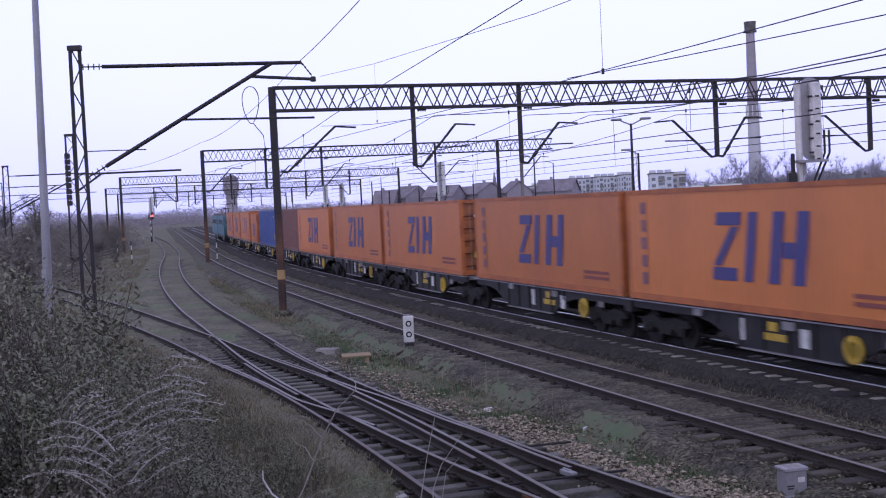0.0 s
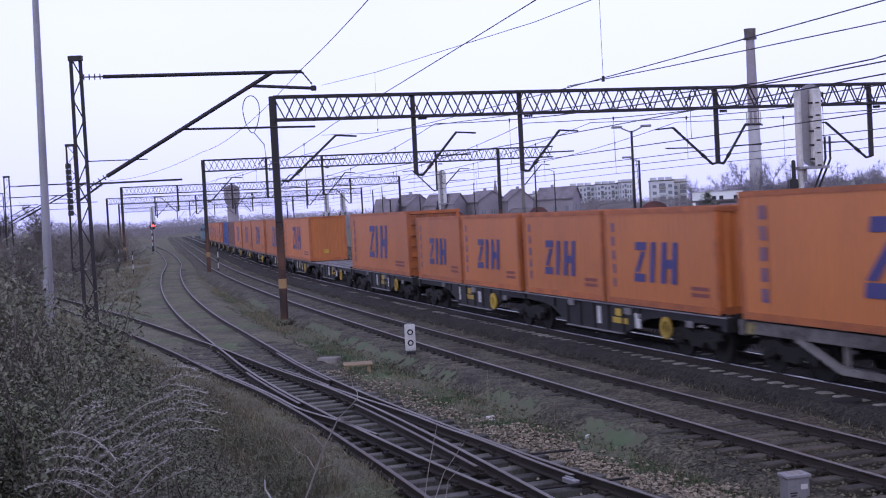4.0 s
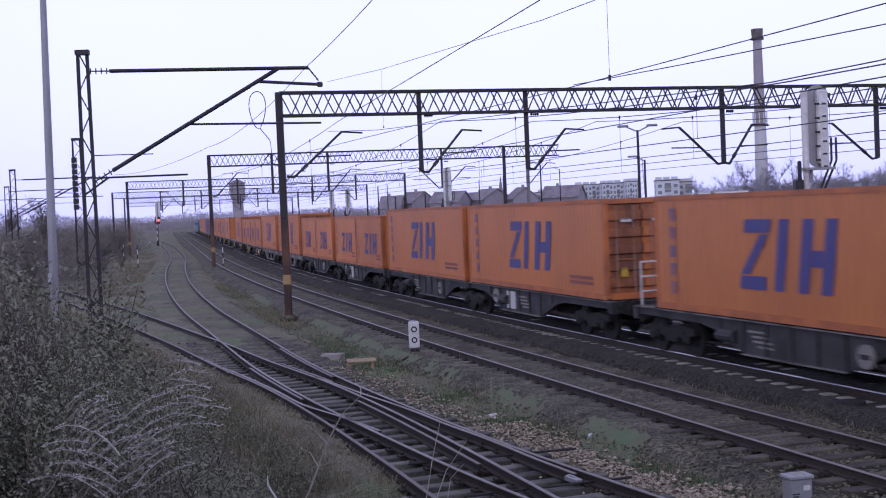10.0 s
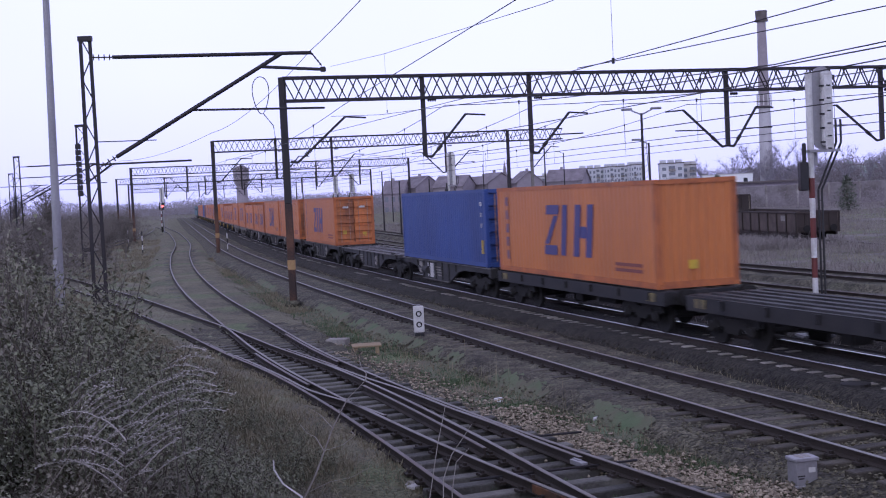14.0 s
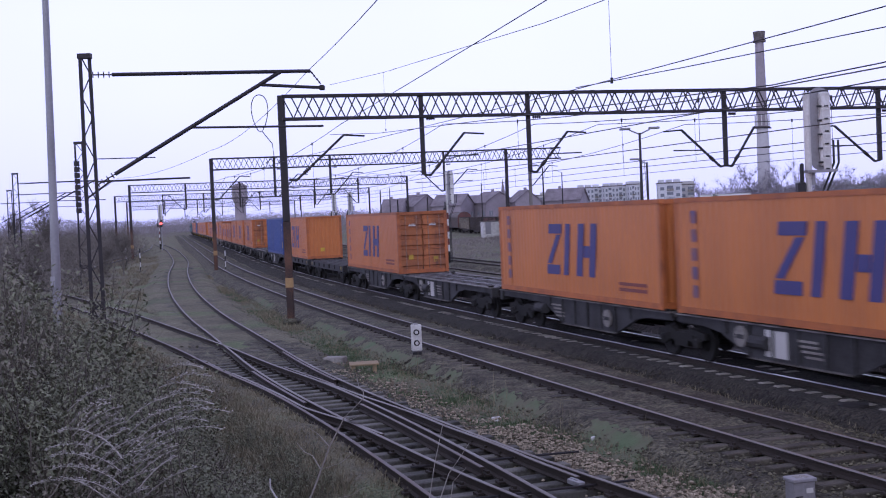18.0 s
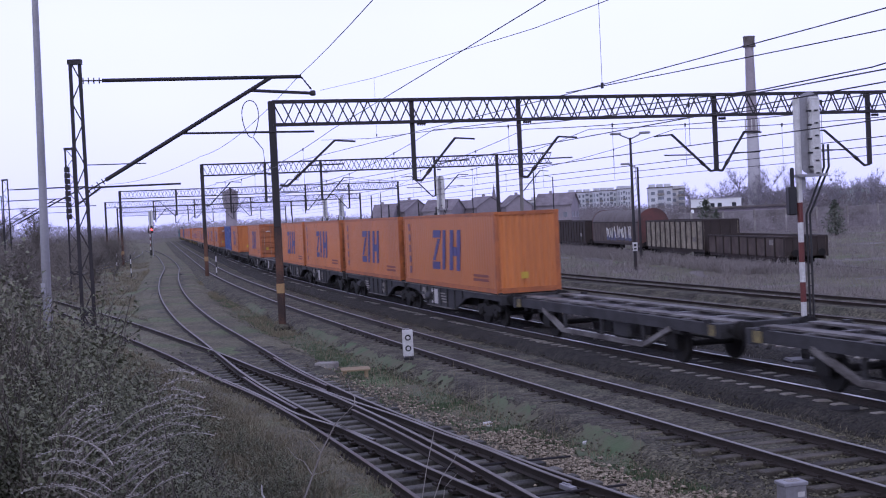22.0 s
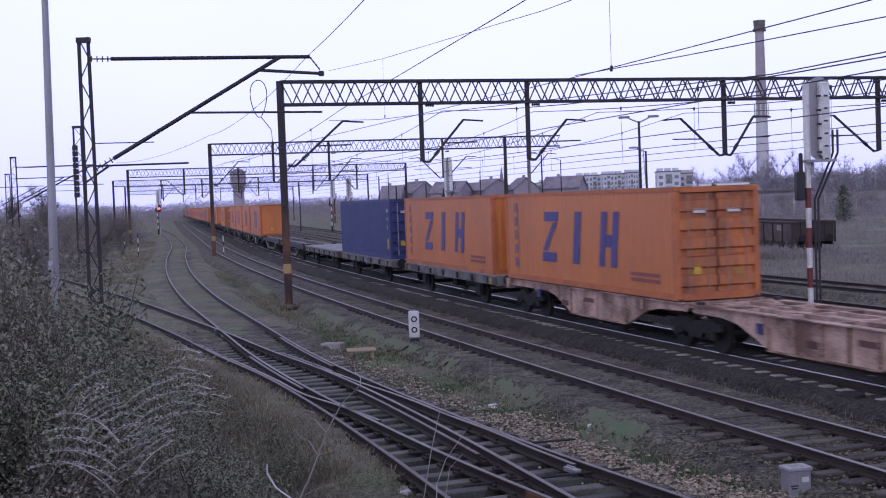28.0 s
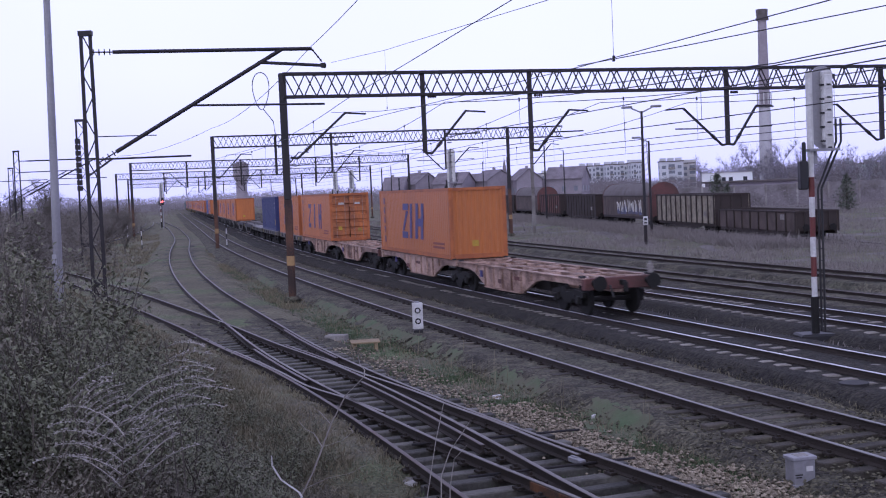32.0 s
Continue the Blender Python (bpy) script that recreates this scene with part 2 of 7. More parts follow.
M_BOGIE = mat("brake_dust_black", (0.008, 0.0075, 0.007), 0.85, dirt=(0.018, 0.014, 0.011), amount=0.4, bump=0.2)
M_LOCO = mat("teal_locomotive_paint", (0.05, 0.17, 0.20), 0.5, dirt=(0.02, 0.05, 0.06), amount=0.5, bump=0.05)
M_GLASS = mat("dark_window_glass", (0.02, 0.022, 0.028), 0.12, amount=0.1, bump=0.0)
M_WOODWAG = mat("grey_brown_wagon_boards", (0.44, 0.39, 0.29), 0.85, dirt=(0.10, 0.08, 0.065), amount=0.55, coarse=2, fine=20, bump=0.3, rand=0.2)
M_REDWAG = mat("oxide_red_wagon_paint", (0.16, 0.062, 0.055), 0.75, dirt=(0.07, 0.04, 0.035), amount=0.6, bump=0.2)
M_BROWNWAG = mat("rust_brown_wagon_paint", (0.05, 0.036, 0.032), 0.8, dirt=(0.03, 0.022, 0.018), amount=0.6, bump=0.2)
M_ROOFGREY = mat("grey_sheet_roof", (0.16, 0.14, 0.135), 0.75, dirt=(0.08, 0.06, 0.05), amount=0.5, bump=0.2)
# brick colour lightened towards lilac in place of distance haze
M_BRICK = mat("haze_paled_grey_brick_wall", (0.335, 0.295, 0.325), 0.9, dirt=(0.19, 0.165, 0.18), amount=0.4, coarse=0.3, fine=3, bump=0.1)
M_PLASTER = mat("pale_plaster", (0.60, 0.58, 0.56), 0.9, dirt=(0.36, 0.34, 0.33), amount=0.4, coarse=0.2, fine=2, bump=0.05)
M_PANEL = mat("white_block_panels", (0.66, 0.66, 0.68), 0.85, dirt=(0.42, 0.42, 0.44), amount=0.3, coarse=0.15, fine=1, bump=0.0)
M_GREENWALL = mat("mint_green_plaster", (0.42, 0.56, 0.50), 0.85, dirt=(0.3, 0.38, 0.35), amount=0.3, coarse=0.2, fine=1, bump=0.0)
# brown tiles with distance haze mixed into the colour
M_ROOF = mat("haze_paled_brown_tile_roof", (0.265, 0.23, 0.255), 0.9, dirt=(0.13, 0.11, 0.115), amount=0.5, coarse=0.5, fine=4, bump=0.2)
M_CHIMLOW = mat("pale_grey_chimney_render", (0.56, 0.54, 0.55), 0.9, dirt=(0.4, 0.37, 0.38), amount=0.4, coarse=0.1, fine=1.2, bump=0.05)
M_CHIM = mat("smoked_chimney_brick", (0.39, 0.345, 0.37), 0.9, dirt=(0.25, 0.22, 0.24), amount=0.5, coarse=0.12, fine=1.5, bump=0.05)
M_LEAF = island_mat("small_green_brown_leaves", (0.10, 0.105, 0.064), (0.215, 0.22, 0.135))
M_LEAF_B = island_mat("dull_brown_leaves", (0.105, 0.095, 0.07), (0.225, 0.203, 0.15))
M_TWIG = mat("grey_brown_bark", (0.145, 0.122, 0.098), 0.9, dirt=(0.05, 0.04, 0.035), amount=0.5, bump=0.1)
M_TWIG_PALE = mat("pale_bare_twig", (0.36, 0.33, 0.30), 0.85, dirt=(0.2, 0.17, 0.15), amount=0.4, bump=0.1)
M_PLUME = island_mat("silvery_seed_plumes", (0.30, 0.278, 0.25), (0.42, 0.39, 0.355))
M_DRYGRASS = island_mat("dry_grass_blades", (0.215, 0.19, 0.175), (0.29, 0.258, 0.243))
M_GREENGRASS = island_mat("short_green_grass", (0.055, 0.088, 0.042), (0.115, 0.16, 0.075))
M_WEED = island_mat("olive_brown_dead_weeds", (0.13, 0.114, 0.072), (0.30, 0.265, 0.175))
# brown twigs paled towards lilac; the colour stands in for distance haze
M_FARTREE = island_mat("haze_paled_winter_twigs", (0.17, 0.147, 0.152), (0.29, 0.255, 0.265))
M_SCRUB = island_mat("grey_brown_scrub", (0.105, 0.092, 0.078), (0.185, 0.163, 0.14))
# haze painted into the colour of the farthest woods and trees
M_HAZEWOOD = island_mat("haze_tinted_grey_lilac_woods", (0.26, 0.24, 0.27), (0.38, 0.35, 0.39))
M_REDLIGHT = bpy.data.materials.new("lit_red_lens")
M_REDLIGHT.use_nodes = True
M_REDLIGHT.node_tree.nodes["Principled BSDF"].inputs["Base Color"].default_value = (0.5, 0.02, 0.02, 1)
M_REDLIGHT.node_tree.nodes["Principled BSDF"].inputs["Emission Color"].default_value = (1.0, 0.06, 0.05, 1)
M_REDLIGHT.node_tree.nodes["Principled BSDF"].inputs["Emission Strength"].default_value = 9.0
# lightened copy of the window glass, for haze over far buildings
M_FARGLASS = mat("haze_paled_window_glass", (0.20, 0.215, 0.25), 0.3, amount=0.2, bump=0.0)
M_SLEEPERC = mat("pale_concrete_sleeper", (0.35, 0.325, 0.28), 0.9, dirt=(0.16, 0.135, 0.12), amount=0.5, coarse=3, fine=20, bump=0.3, rand=0.2)
M_BAND = mat("faded_ochre_band", (0.42, 0.27, 0.12), 0.8, dirt=(0.2, 0.12, 0.06), amount=0.5, bump=0.2)
M_OCHRE = mat("dirty_yellow_paint", (0.30, 0.245, 0.10), 0.8, dirt=(0.09, 0.075, 0.05), amount=0.7, coarse=3, bump=0.2)
M_STRAW = mat("flattened_dry_grass", (0.222, 0.197, 0.187), 0.95, dirt=(0.10, 0.085, 0.076), amount=0.75, coarse=0.3, fine=6, bump=0.8)
M_OLDWALL = mat("mottled_grey_wall", (0.27, 0.245, 0.25), 0.9, dirt=(0.12, 0.105, 0.10), amount=0.7, coarse=0.4, fine=3, bump=0.2, patch=(0.17, 0.145, 0.13), patch_amount=0.8, patch_scale=0.3)
M_TAN = mat("weathered_tan_board", (0.42, 0.32, 0.19), 0.85, dirt=(0.2, 0.15, 0.09), amount=0.5, bump=0.3)
M_LOCK = mat("dull_galvanised_bar", (0.36, 0.25, 0.20), 0.6, 0.2, dirt=(0.3, 0.12, 0.06), amount=0.6, bump=0.05)
M_PINE = island_mat("dark_pine_needles", (0.075, 0.088, 0.065), (0.17, 0.185, 0.135))


# ---- mesh helpers ----
def empty_thing(name, m=None, label="", category="", group="", kind=""):
    ob = new(name)
    ob.empty_display_size = 0.2
    if m is not None:
        ob.matrix_basis = m
    return tagged(ob, label, category, group, kind)


def mesh_of(name, bm, material):
    me = bpy.data.meshes.new(name)
    bm.to_mesh(me)
    bm.free()
    me.materials.append(material)
    return me


def part(name, bm, material, parent=None, label=""):
    ob = new(name, mesh_of(name, bm, material))
    ob.parent = parent
    return tagged(ob, label)


def shared(name, me, m, parent):
    ob = new(name, me)
    ob.parent = parent
    ob.matrix_basis = m
    return ob


def solo(name, bm, material, m=None, label="", category="", group="", kind=""):
    ob = new(name, mesh_of(name, bm, material))
    if m is not None:
        ob.matrix_basis = m
    return tagged(ob, label, category, group, kind)


def raw(name, verts, faces, material):
    me = bpy.data.meshes.new(name)
    me.from_pydata(verts, [], faces)
    me.materials.append(material)
    me.update()
    return me


def box(bm, c, s, m=None, bevel=0.0):
    """A box of size s about c, its edges broken by bevel."""
    t = Matrix.Translation(c) @ Matrix.Diagonal((*s, 1))
    made = bmesh.ops.create_cube(bm, size=1.0, matrix=(m @ t) if m else t)
    if bevel:
        edges = list({e for v in made["verts"] for e in v.link_edges})
        bmesh.ops.bevel(bm, geom=edges, offset=bevel, segments=1, affect="EDGES")
    return bm


def B():
    return bmesh.new()


def boxes(*items, bevel=0.0):
    bm = B()
    for c, s in items:
        box(bm, c, s, bevel=bevel)
    return bm


def tube(bm, a, b, r, n=6, r2=None):
    a, b = Vector(a), Vector(b)
    d = b - a
    q = d.to_track_quat("Z", "Y").to_matrix().to_4x4()
    bmesh.ops.create_cone(bm, cap_ends=True, segments=n, radius1=r, radius2=r if r2 is None else r2, depth=d.length,
                          matrix=Matrix.Translation((a + b) / 2) @ q)
    return bm


def bar(bm, a, b, w, h=None):
    """A square bar from a to b."""
    a, b = Vector(a), Vector(b)
    d = b - a
    q = d.to_track_quat("Z", "Y").to_matrix().to_4x4()
    t = Matrix.Translation((a + b) / 2) @ q @ Matrix.Diagonal((w, h or w, d.length, 1))
    bmesh.ops.create_cube(bm, size=1.0, matrix=t)
    return bm


def prism(bm, outline, y0, y1):
    """A plate: an outline in x and z, from y0 to y1."""
    lo = [bm.verts.new((x, y0, z)) for x, z in outline]
    hi = [bm.verts.new((x, y1, z)) for x, z in outline]
    n = len(outline)
    bm.faces.new(lo)
    bm.faces.new(hi[::-1])
    for i in range(n):
        k = (i + 1) % n
        bm.faces.new((lo[k], lo[i], hi[i], hi[k]))
    return bm


def sweep(pts, profile, closed=True):
    """Vertices and faces of a profile (across, up) swept along ground points (x, y, z)."""
    p = np.array(pts, float)
    t = np.gradient(p[:, :2], axis=0)
    t /= np.linalg.norm(t, axis=1)[:, None]
    right = np.stack([t[:, 1], -t[:, 0]], 1)
    v, k = [], len(profile)
    for i in range(len(p)):
        for a, u in profile:
            v.append((p[i, 0] + right[i, 0] * a, p[i, 1] + right[i, 1] * a, p[i, 2] + u))
    f = []
    for i in range(len(p) - 1):
        for j in range(k if closed else k - 1):
            j2 = (j + 1) % k
            f.append((i * k + j, i * k + j2, (i + 1) * k + j2, (i + 1) * k + j))
    if closed:
        f.append(tuple(range(k))[::-1])
        f.append(tuple(range((len(p) - 1) * k, len(p) * k)))
    return v, f


def cable(name, pts, r, material, parent=None, n=4):
    """A thin wire through points in space."""
    v, f = [], []
    for i, q in enumerate(pts):
        a = Vector(pts[max(i - 1, 0)])
        b = Vector(pts[min(i + 1, len(pts) - 1)])
        rot = (b - a).to_track_quat("Z", "Y").to_matrix()
        for j in range(n):
            w = 2 * math.pi * j / n
            v.append(tuple(Vector(q) + rot @ Vector((math.cos(w) * r, math.sin(w) * r, 0))))
    for i in range(len(pts) - 1):
        for j in range(n):
            j2 = (j + 1) % n
            f.append((i * n + j, i * n + j2, (i + 1) * n + j2, (i + 1) * n + j))
    ob = new(name, raw(name, v, f, material))
    ob.parent = parent
    return ob


# ---- the line: the middle of the near through track, and tracks beside it ----
def line_x(y):
    k = min(max(y, 12.0), 130.0)
    return -13.062 - 0.1629 * k + 25.953 * math.exp(-k / 120) + (y - k) * (-0.1629 - 25.953 / 120 * math.exp(-k / 120))


LINE_Y = np.arange(-640, 1400, 1.0)
LINE = np.array([(line_x(y), y) for y in LINE_Y])
LINE_S = np.concatenate([[0], np.cumsum(np.linalg.norm(np.diff(LINE, axis=0), axis=1))])
LINE_S -= np.interp(30.0, LINE_Y, LINE_S)


def along(s, off=0.0):
    """The point at s metres along the line (0 abreast of y = 30), off metres to its right, and the way on."""
    x, y = np.interp(s, LINE_S, LINE[:, 0]), np.interp(s, LINE_S, LINE[:, 1])
    x2, y2 = np.interp(s + 2, LINE_S, LINE[:, 0]), np.interp(s + 2, LINE_S, LINE[:, 1])
    u = Vector((x2 - x, y2 - y)).normalized()
    return Vector((x + u.y * off, y - u.x * off)), u


TRAIN_OFF = 4.685


# ---- ground ----
def bank_edge(y):
    return -1.6 - 0.395 * (y - 15.5) - 0.0006 * (y - 15.5) ** 2 if y > 15.5 else -1.6 - 0.35 * (max(y, 0) - 15.5)


def bank(x, y):
    """Height of the overgrown bank beside the crossing tracks."""
    d = bank_edge(y) - x
    near = min(max((22 - y) / 9, 0.0), 1.0)
    tall, wide = 1.9 + 0.7 * near - 0.9 * min(max((y - 26) / 30, 0.0), 1.0), 4.6 - 2.0 * near
    return 0.0 if d < 0 else tall * (1 - math.exp(-(d / wide) ** 2))


def ground_z(x, y):
    z = -0.42 + 0.05 * noise.noise((x * 0.35, y * 0.35, 0)) + 0.03 * noise.noise((x * 1.3, y * 1.3, 3))
    return z + bank(x, y) * max(0.0, min(1.0, (160 - y) / 60))


def make_ground():
    xs = sorted({*np.arange(-30, 30.1, 0.75).round(2), *np.arange(-160, 161, 8), *np.arange(-700, 701, 90), -4000, -2000, 2000, 4000})
    ys = sorted({*np.arange(0, 70.1, 0.75).round(2), *np.arange(-80, 321, 6), *np.arange(-900, 1500, 100), -4000, -2000, 2500, 4800})
    v = [(float(x), float(y), ground_z(x, y)) for y in ys for x in xs]
    w = len(xs)
    f = [(j * w + i, j * w + i + 1, (j + 1) * w + i + 1, (j + 1) * w + i) for j in range(len(ys) - 1) for i in range(w - 1)]
    me = raw("ground", v, f, M_GROUND)
    me.polygons.foreach_set("use_smooth", [True] * len(me.polygons))
    tagged(new("ground", me), "dark weedy railway ground with worn green patches", "ground", kind="structure")


make_ground()

# ---- tracks ----
RAIL_FOOT = [(-0.070, -0.150), (0.070, -0.150), (0.070, -0.136), (0.012, -0.115), (0.010, -0.045), (0.034, -0.034), (0.036, -0.008),
             (-0.036, -0.008), (-0.034, -0.034), (-0.010, -0.045), (-0.012, -0.115), (-0.070, -0.136)]
RAIL_HEAD = [(-0.037, -0.009), (0.037, -0.009), (0.034, -0.002), (0.025, 0.001), (-0.025, 0.001), (-0.034, -0.002)]


def rail_along(pts, parent, head=M_HEAD):
    v, f = sweep(pts, RAIL_FOOT)
    ob = new("rail", raw("rail", v, f, M_RAIL))
    ob.parent = parent
    v, f = sweep(pts, RAIL_HEAD)
    hd = new("rail_head", raw("rail_head", v, f, head))
    hd.parent = ob
    tagged(hd, "bright worn running surface")
    return ob


def offset_pts(pts, a):
    p = np.array(pts, float)
    t = np.gradient(p[:, :2], axis=0)
    t /= np.linalg.norm(t, axis=1)[:, None]
    return [(q[0] + d[1] * a, q[1] - d[0] * a, q[2]) for q, d in zip(p, t)]


def resample(pts, step):
    p = np.array(pts, float)
    s = np.concatenate([[0], np.cumsum(np.linalg.norm(np.diff(p[:, :2], axis=0), axis=1))])
    k = np.arange(0, s[-1], step)
    return np.stack([np.interp(k, s, p[:, i]) for i in range(3)], 1)


sleeper_bm = boxes(((0, 0, -0.245), (2.55, 0.24, 0.18)), bevel=0.015)
SLEEPER_WOOD = mesh_of("timber_sleeper", sleeper_bm, M_SLEEPER)
conc = B()
prism(conc, [(-1.27, -0.33), (1.27, -0.33), (1.27, -0.15), (1.22, -0.135), (0.98, -0.14), (0.88, -0.19), (0.6, -0.19), (0.52, -0.14), (0.2, -0.145), (0.1, -0.2), (-0.1, -0.2), (-0.2, -0.145), (-0.52, -0.14), (-0.6, -0.19), (-0.88, -0.19), (-0.98, -0.14), (-1.22, -0.135), (-1.27, -0.15)], -0.1, 0.1)
SLEEPER_CONC = mesh_of("concrete_sleeper", conc, M_SLEEPERC)
tarred_bm = boxes(((0, 0, -0.245), (2.55, 0.24, 0.18)), bevel=0.015)
SLEEPER_TARRED = mesh_of("tarred_sleeper", tarred_bm, M_TARRED)


def sleepers_along(pts, parent, me, step, near, dz=0.0, far_to=160.0, skip=-99.0):
    """Sleepers: single parts on the near stretch, the rest joined."""
    p = resample(pts, step)
    t = np.gradient(p[:, :2], axis=0)
    rest_v, rest_f = [], []
    base_v = np.array([v.co for v in me.vertices])
    base_f = [tuple(q.vertices) for q in me.polygons]
    rng = random.Random(len(pts))
    for i in range(len(p)):
        a = math.atan2(t[i, 1], t[i, 0]) - math.pi / 2 + rng.uniform(-0.02, 0.02)
        m = Matrix.Translation((p[i, 0], p[i, 1], p[i, 2] + dz + rng.uniform(-0.012, 0.008))) @ Matrix.Rotation(a, 4, "Z")
        if p[i, 1] < skip:
            continue
        if near[0] < p[i, 1] < near[1]:
            shared("sleeper", me, m, parent)
        elif -10 < p[i, 1] < far_to:
            r = np.array(m)
            k = len(rest_v)
            rest_v.extend(map(tuple, base_v @ r[:3, :3].T + r[:3, 3]))
            rest_f.extend(tuple(j + k for j in q) for q in base_f)
    if rest_v:
        ob = new("sleepers", raw("sleepers", rest_v, rest_f, me.materials[0]))
        ob.parent = parent
        tagged(ob, kind="stuff")


def bed_along(pts, parent, top=1.75, foot=2.7, z=-0.2, low=-0.5, hollow=0.0, until=0.0, skin=M_BALLAST, dip=-99.0):
    rng = np.random.RandomState(5)
    prof = [(-foot, low), (-(top + foot) / 2, (z + low) / 2), (-top, z), (-1.0, z - 0.02), (-0.35, z + 0.01), (0.35, z), (1.0, z - 0.02), (top, z), ((top + foot) / 2, (z + low) / 2), (foot, low)]
    q = resample(pts, 0.8)
    v, f = sweep(q, prof, closed=False)
    v = [(x + dx, y + dy, h + dz) for (x, y, h), (dx, dy, dz) in zip(v, rng.uniform(-1, 1, (len(v), 3)) * (0.06, 0.06, 0.025))]
    v = [(x, y, h - hollow * min(max((until - y) / 4, 0.0), 1.0) if h > low + 0.1 else h) for x, y, h in v]
    v = [(x, y, h - 0.22 * min(max(1 - (y - dip + 2.2 * noise.noise((x * 0.9, y * 0.5, 2))) / 4.5, 0.0), 1.0)) for x, y, h in v]
    me = raw("ballast_bed", v, f, skin)
    me.polygons.foreach_set("use_smooth", [True] * len(me.polygons))
    ob = new("ballast_bed", me)
    ob.parent = parent


def line_pts(off, s0, s1, step=2.0):
    return [(*along(s, off)[0], 0.0) for s in np.arange(s0, s1, step)]


def make_track(name, label, pts, me, step, near, head=M_HEAD, far_to=160.0, dz=0.0, bed=True, fill=-0.2, hollow=0.0, until=0.0, skin=M_BALLAST):
    tr = empty_thing(name, None, label, "railway track", "railway tracks", "structure")
    for a in (-0.753, 0.753):
        rail_along(offset_pts(pts, a), tr, head)
    if bed:
        bed_along(pts, tr, z=fill, hollow=hollow, until=until, foot=2.35, skin=skin)
    sleepers_along(pts, tr, me, step, near, dz, far_to)
    return tr


near_line = make_track("railway_track", "through track on half-buried dark timber sleepers", line_pts(0, -60, 420), SLEEPER_WOOD, 0.65, (14, 30), fill=-0.142, hollow=0.09, until=23.5)
# the main bed's colour holds the train's shade as well as oil
make_track("railway_track", "main track on pale concrete sleepers under the passing train", line_pts(TRAIN_OFF, -560, 420), SLEEPER_CONC, 0.6, (18, 52), M_HEAD_MAIN, dz=-0.003, fill=-0.122, hollow=0.02, until=60, skin=M_BALLAST_MAIN)
make_track("railway_track", "parallel track on concrete sleepers beyond the train", line_pts(9.55, -60, 420), SLEEPER_CONC, 0.6, (26, 46), M_HEAD_MAIN, dz=0.02, fill=-0.13, skin=M_BALLAST_MAIN)
make_track("railway_track", "dull yard track in dry grass", line_pts(13.25, -60, 420), SLEEPER_WOOD, 0.65, (400, 401), M_HEAD_RUST, fill=-0.10)
make_track("railway_track", "overgrown yard track in tall dry grass", line_pts(18.6, -60, 420), SLEEPER_WOOD, 0.65, (400, 401), M_HEAD_RUST, fill=-0.12)
STABLED = [(24.9 - 0.118 * (y - 78), float(y), -0.36) for y in range(-60, 420, 4)]
make_track("railway_track", "siding with parked wagons in tall dry grass", STABLED, SLEEPER_WOOD, 0.65, (200, 201), M_HEAD_RUST, far_to=30, bed=False)


# the slip crossing: track A curves off from the far line, track B comes out of the bushes
def smooth(ctrl, step=1.0):
    """A smooth line through plan points given from near to far."""
    p = np.array(ctrl, float)
    y = np.arange(p[0, 1], p[-1, 1], step)
    n = len(p)
    m = np.gradient(p[:, 0], p[:, 1])
    x = []
    for q in y:
        i = min(max(int(np.searchsorted(p[:, 1], q)) - 1, 0), n - 2)
        h = p[i + 1, 1] - p[i, 1]
        t = (q - p[i, 1]) / h
        x.append((1 + 2 * t) * (1 - t) ** 2 * p[i, 0] + t * (1 - t) ** 2 * h * m[i] + t * t * (3 - 2 * t) * p[i + 1, 0] + t * t * (t - 1) * h * m[i + 1])
    return [(a, b, 0.0) for a, b in zip(x, y)]


A_MID = smooth([(8.6, 2.0), (2.19, 15.7), (0.69, 18.88), (-1.05, 23.0), (-2.3, 26.12), (-3.88, 30.37), (-4.95, 33.5), (-6.35, 38.0), (-8.2, 44.0), (-10.4, 51.1), (-13.55, 62.2), (-17.4, 77.0), (-22.0, 96.5), (-29.3, 130.0), (-36.1, 158.0), (-44.2, 190.0), (-51.5, 217.0), (-62.0, 255.0)])
B_MID = smooth([(5.6, 2.0), (0.78, 15.75), (-0.6, 20.0), (-2.3, 24.9), (-4.05, 29.4), (-5.66, 33.0), (-8.25, 39.2), (-10.1, 43.4), (-14.85, 54.0), (-23.5, 72.0), (-40, 105.0)])
make_track("railway_track", "distant track curving out of the scrub", smooth([(-31.0, 96.0), (-36.5, 118.0), (-41.0, 146.6), (-46.5, 177.4), (-55.2, 218.6), (-64.0, 255.0)], 2.0), SLEEPER_WOOD, 0.65, (400, 401), far_to=100, bed=False)
cross = empty_thing("slip_crossing", None, "worn slip crossing of two tracks on long dark timbers", "railway track", "railway tracks", "structure")
for mid, a, head in ((A_MID, -0.753, M_HEAD_CROSS), (A_MID, 0.753, M_HEAD_CROSS), (B_MID, -0.753, M_HEAD_RUST), (B_MID, 0.753, M_HEAD_CROSS)):
    rail_along(offset_pts(mid, a), cross, head)
for mid, z in ((A_MID, -0.14), (B_MID, -0.146)):
    bed_along([p for p in mid if p[1] < 45], cross, z=z - 0.01, hollow=0.14, until=37)
    bed_along([p for p in mid if p[1] > 35], cross, z=z + 0.006, low=-0.5, foot=2.8, skin=M_GROUND, dip=36.5)
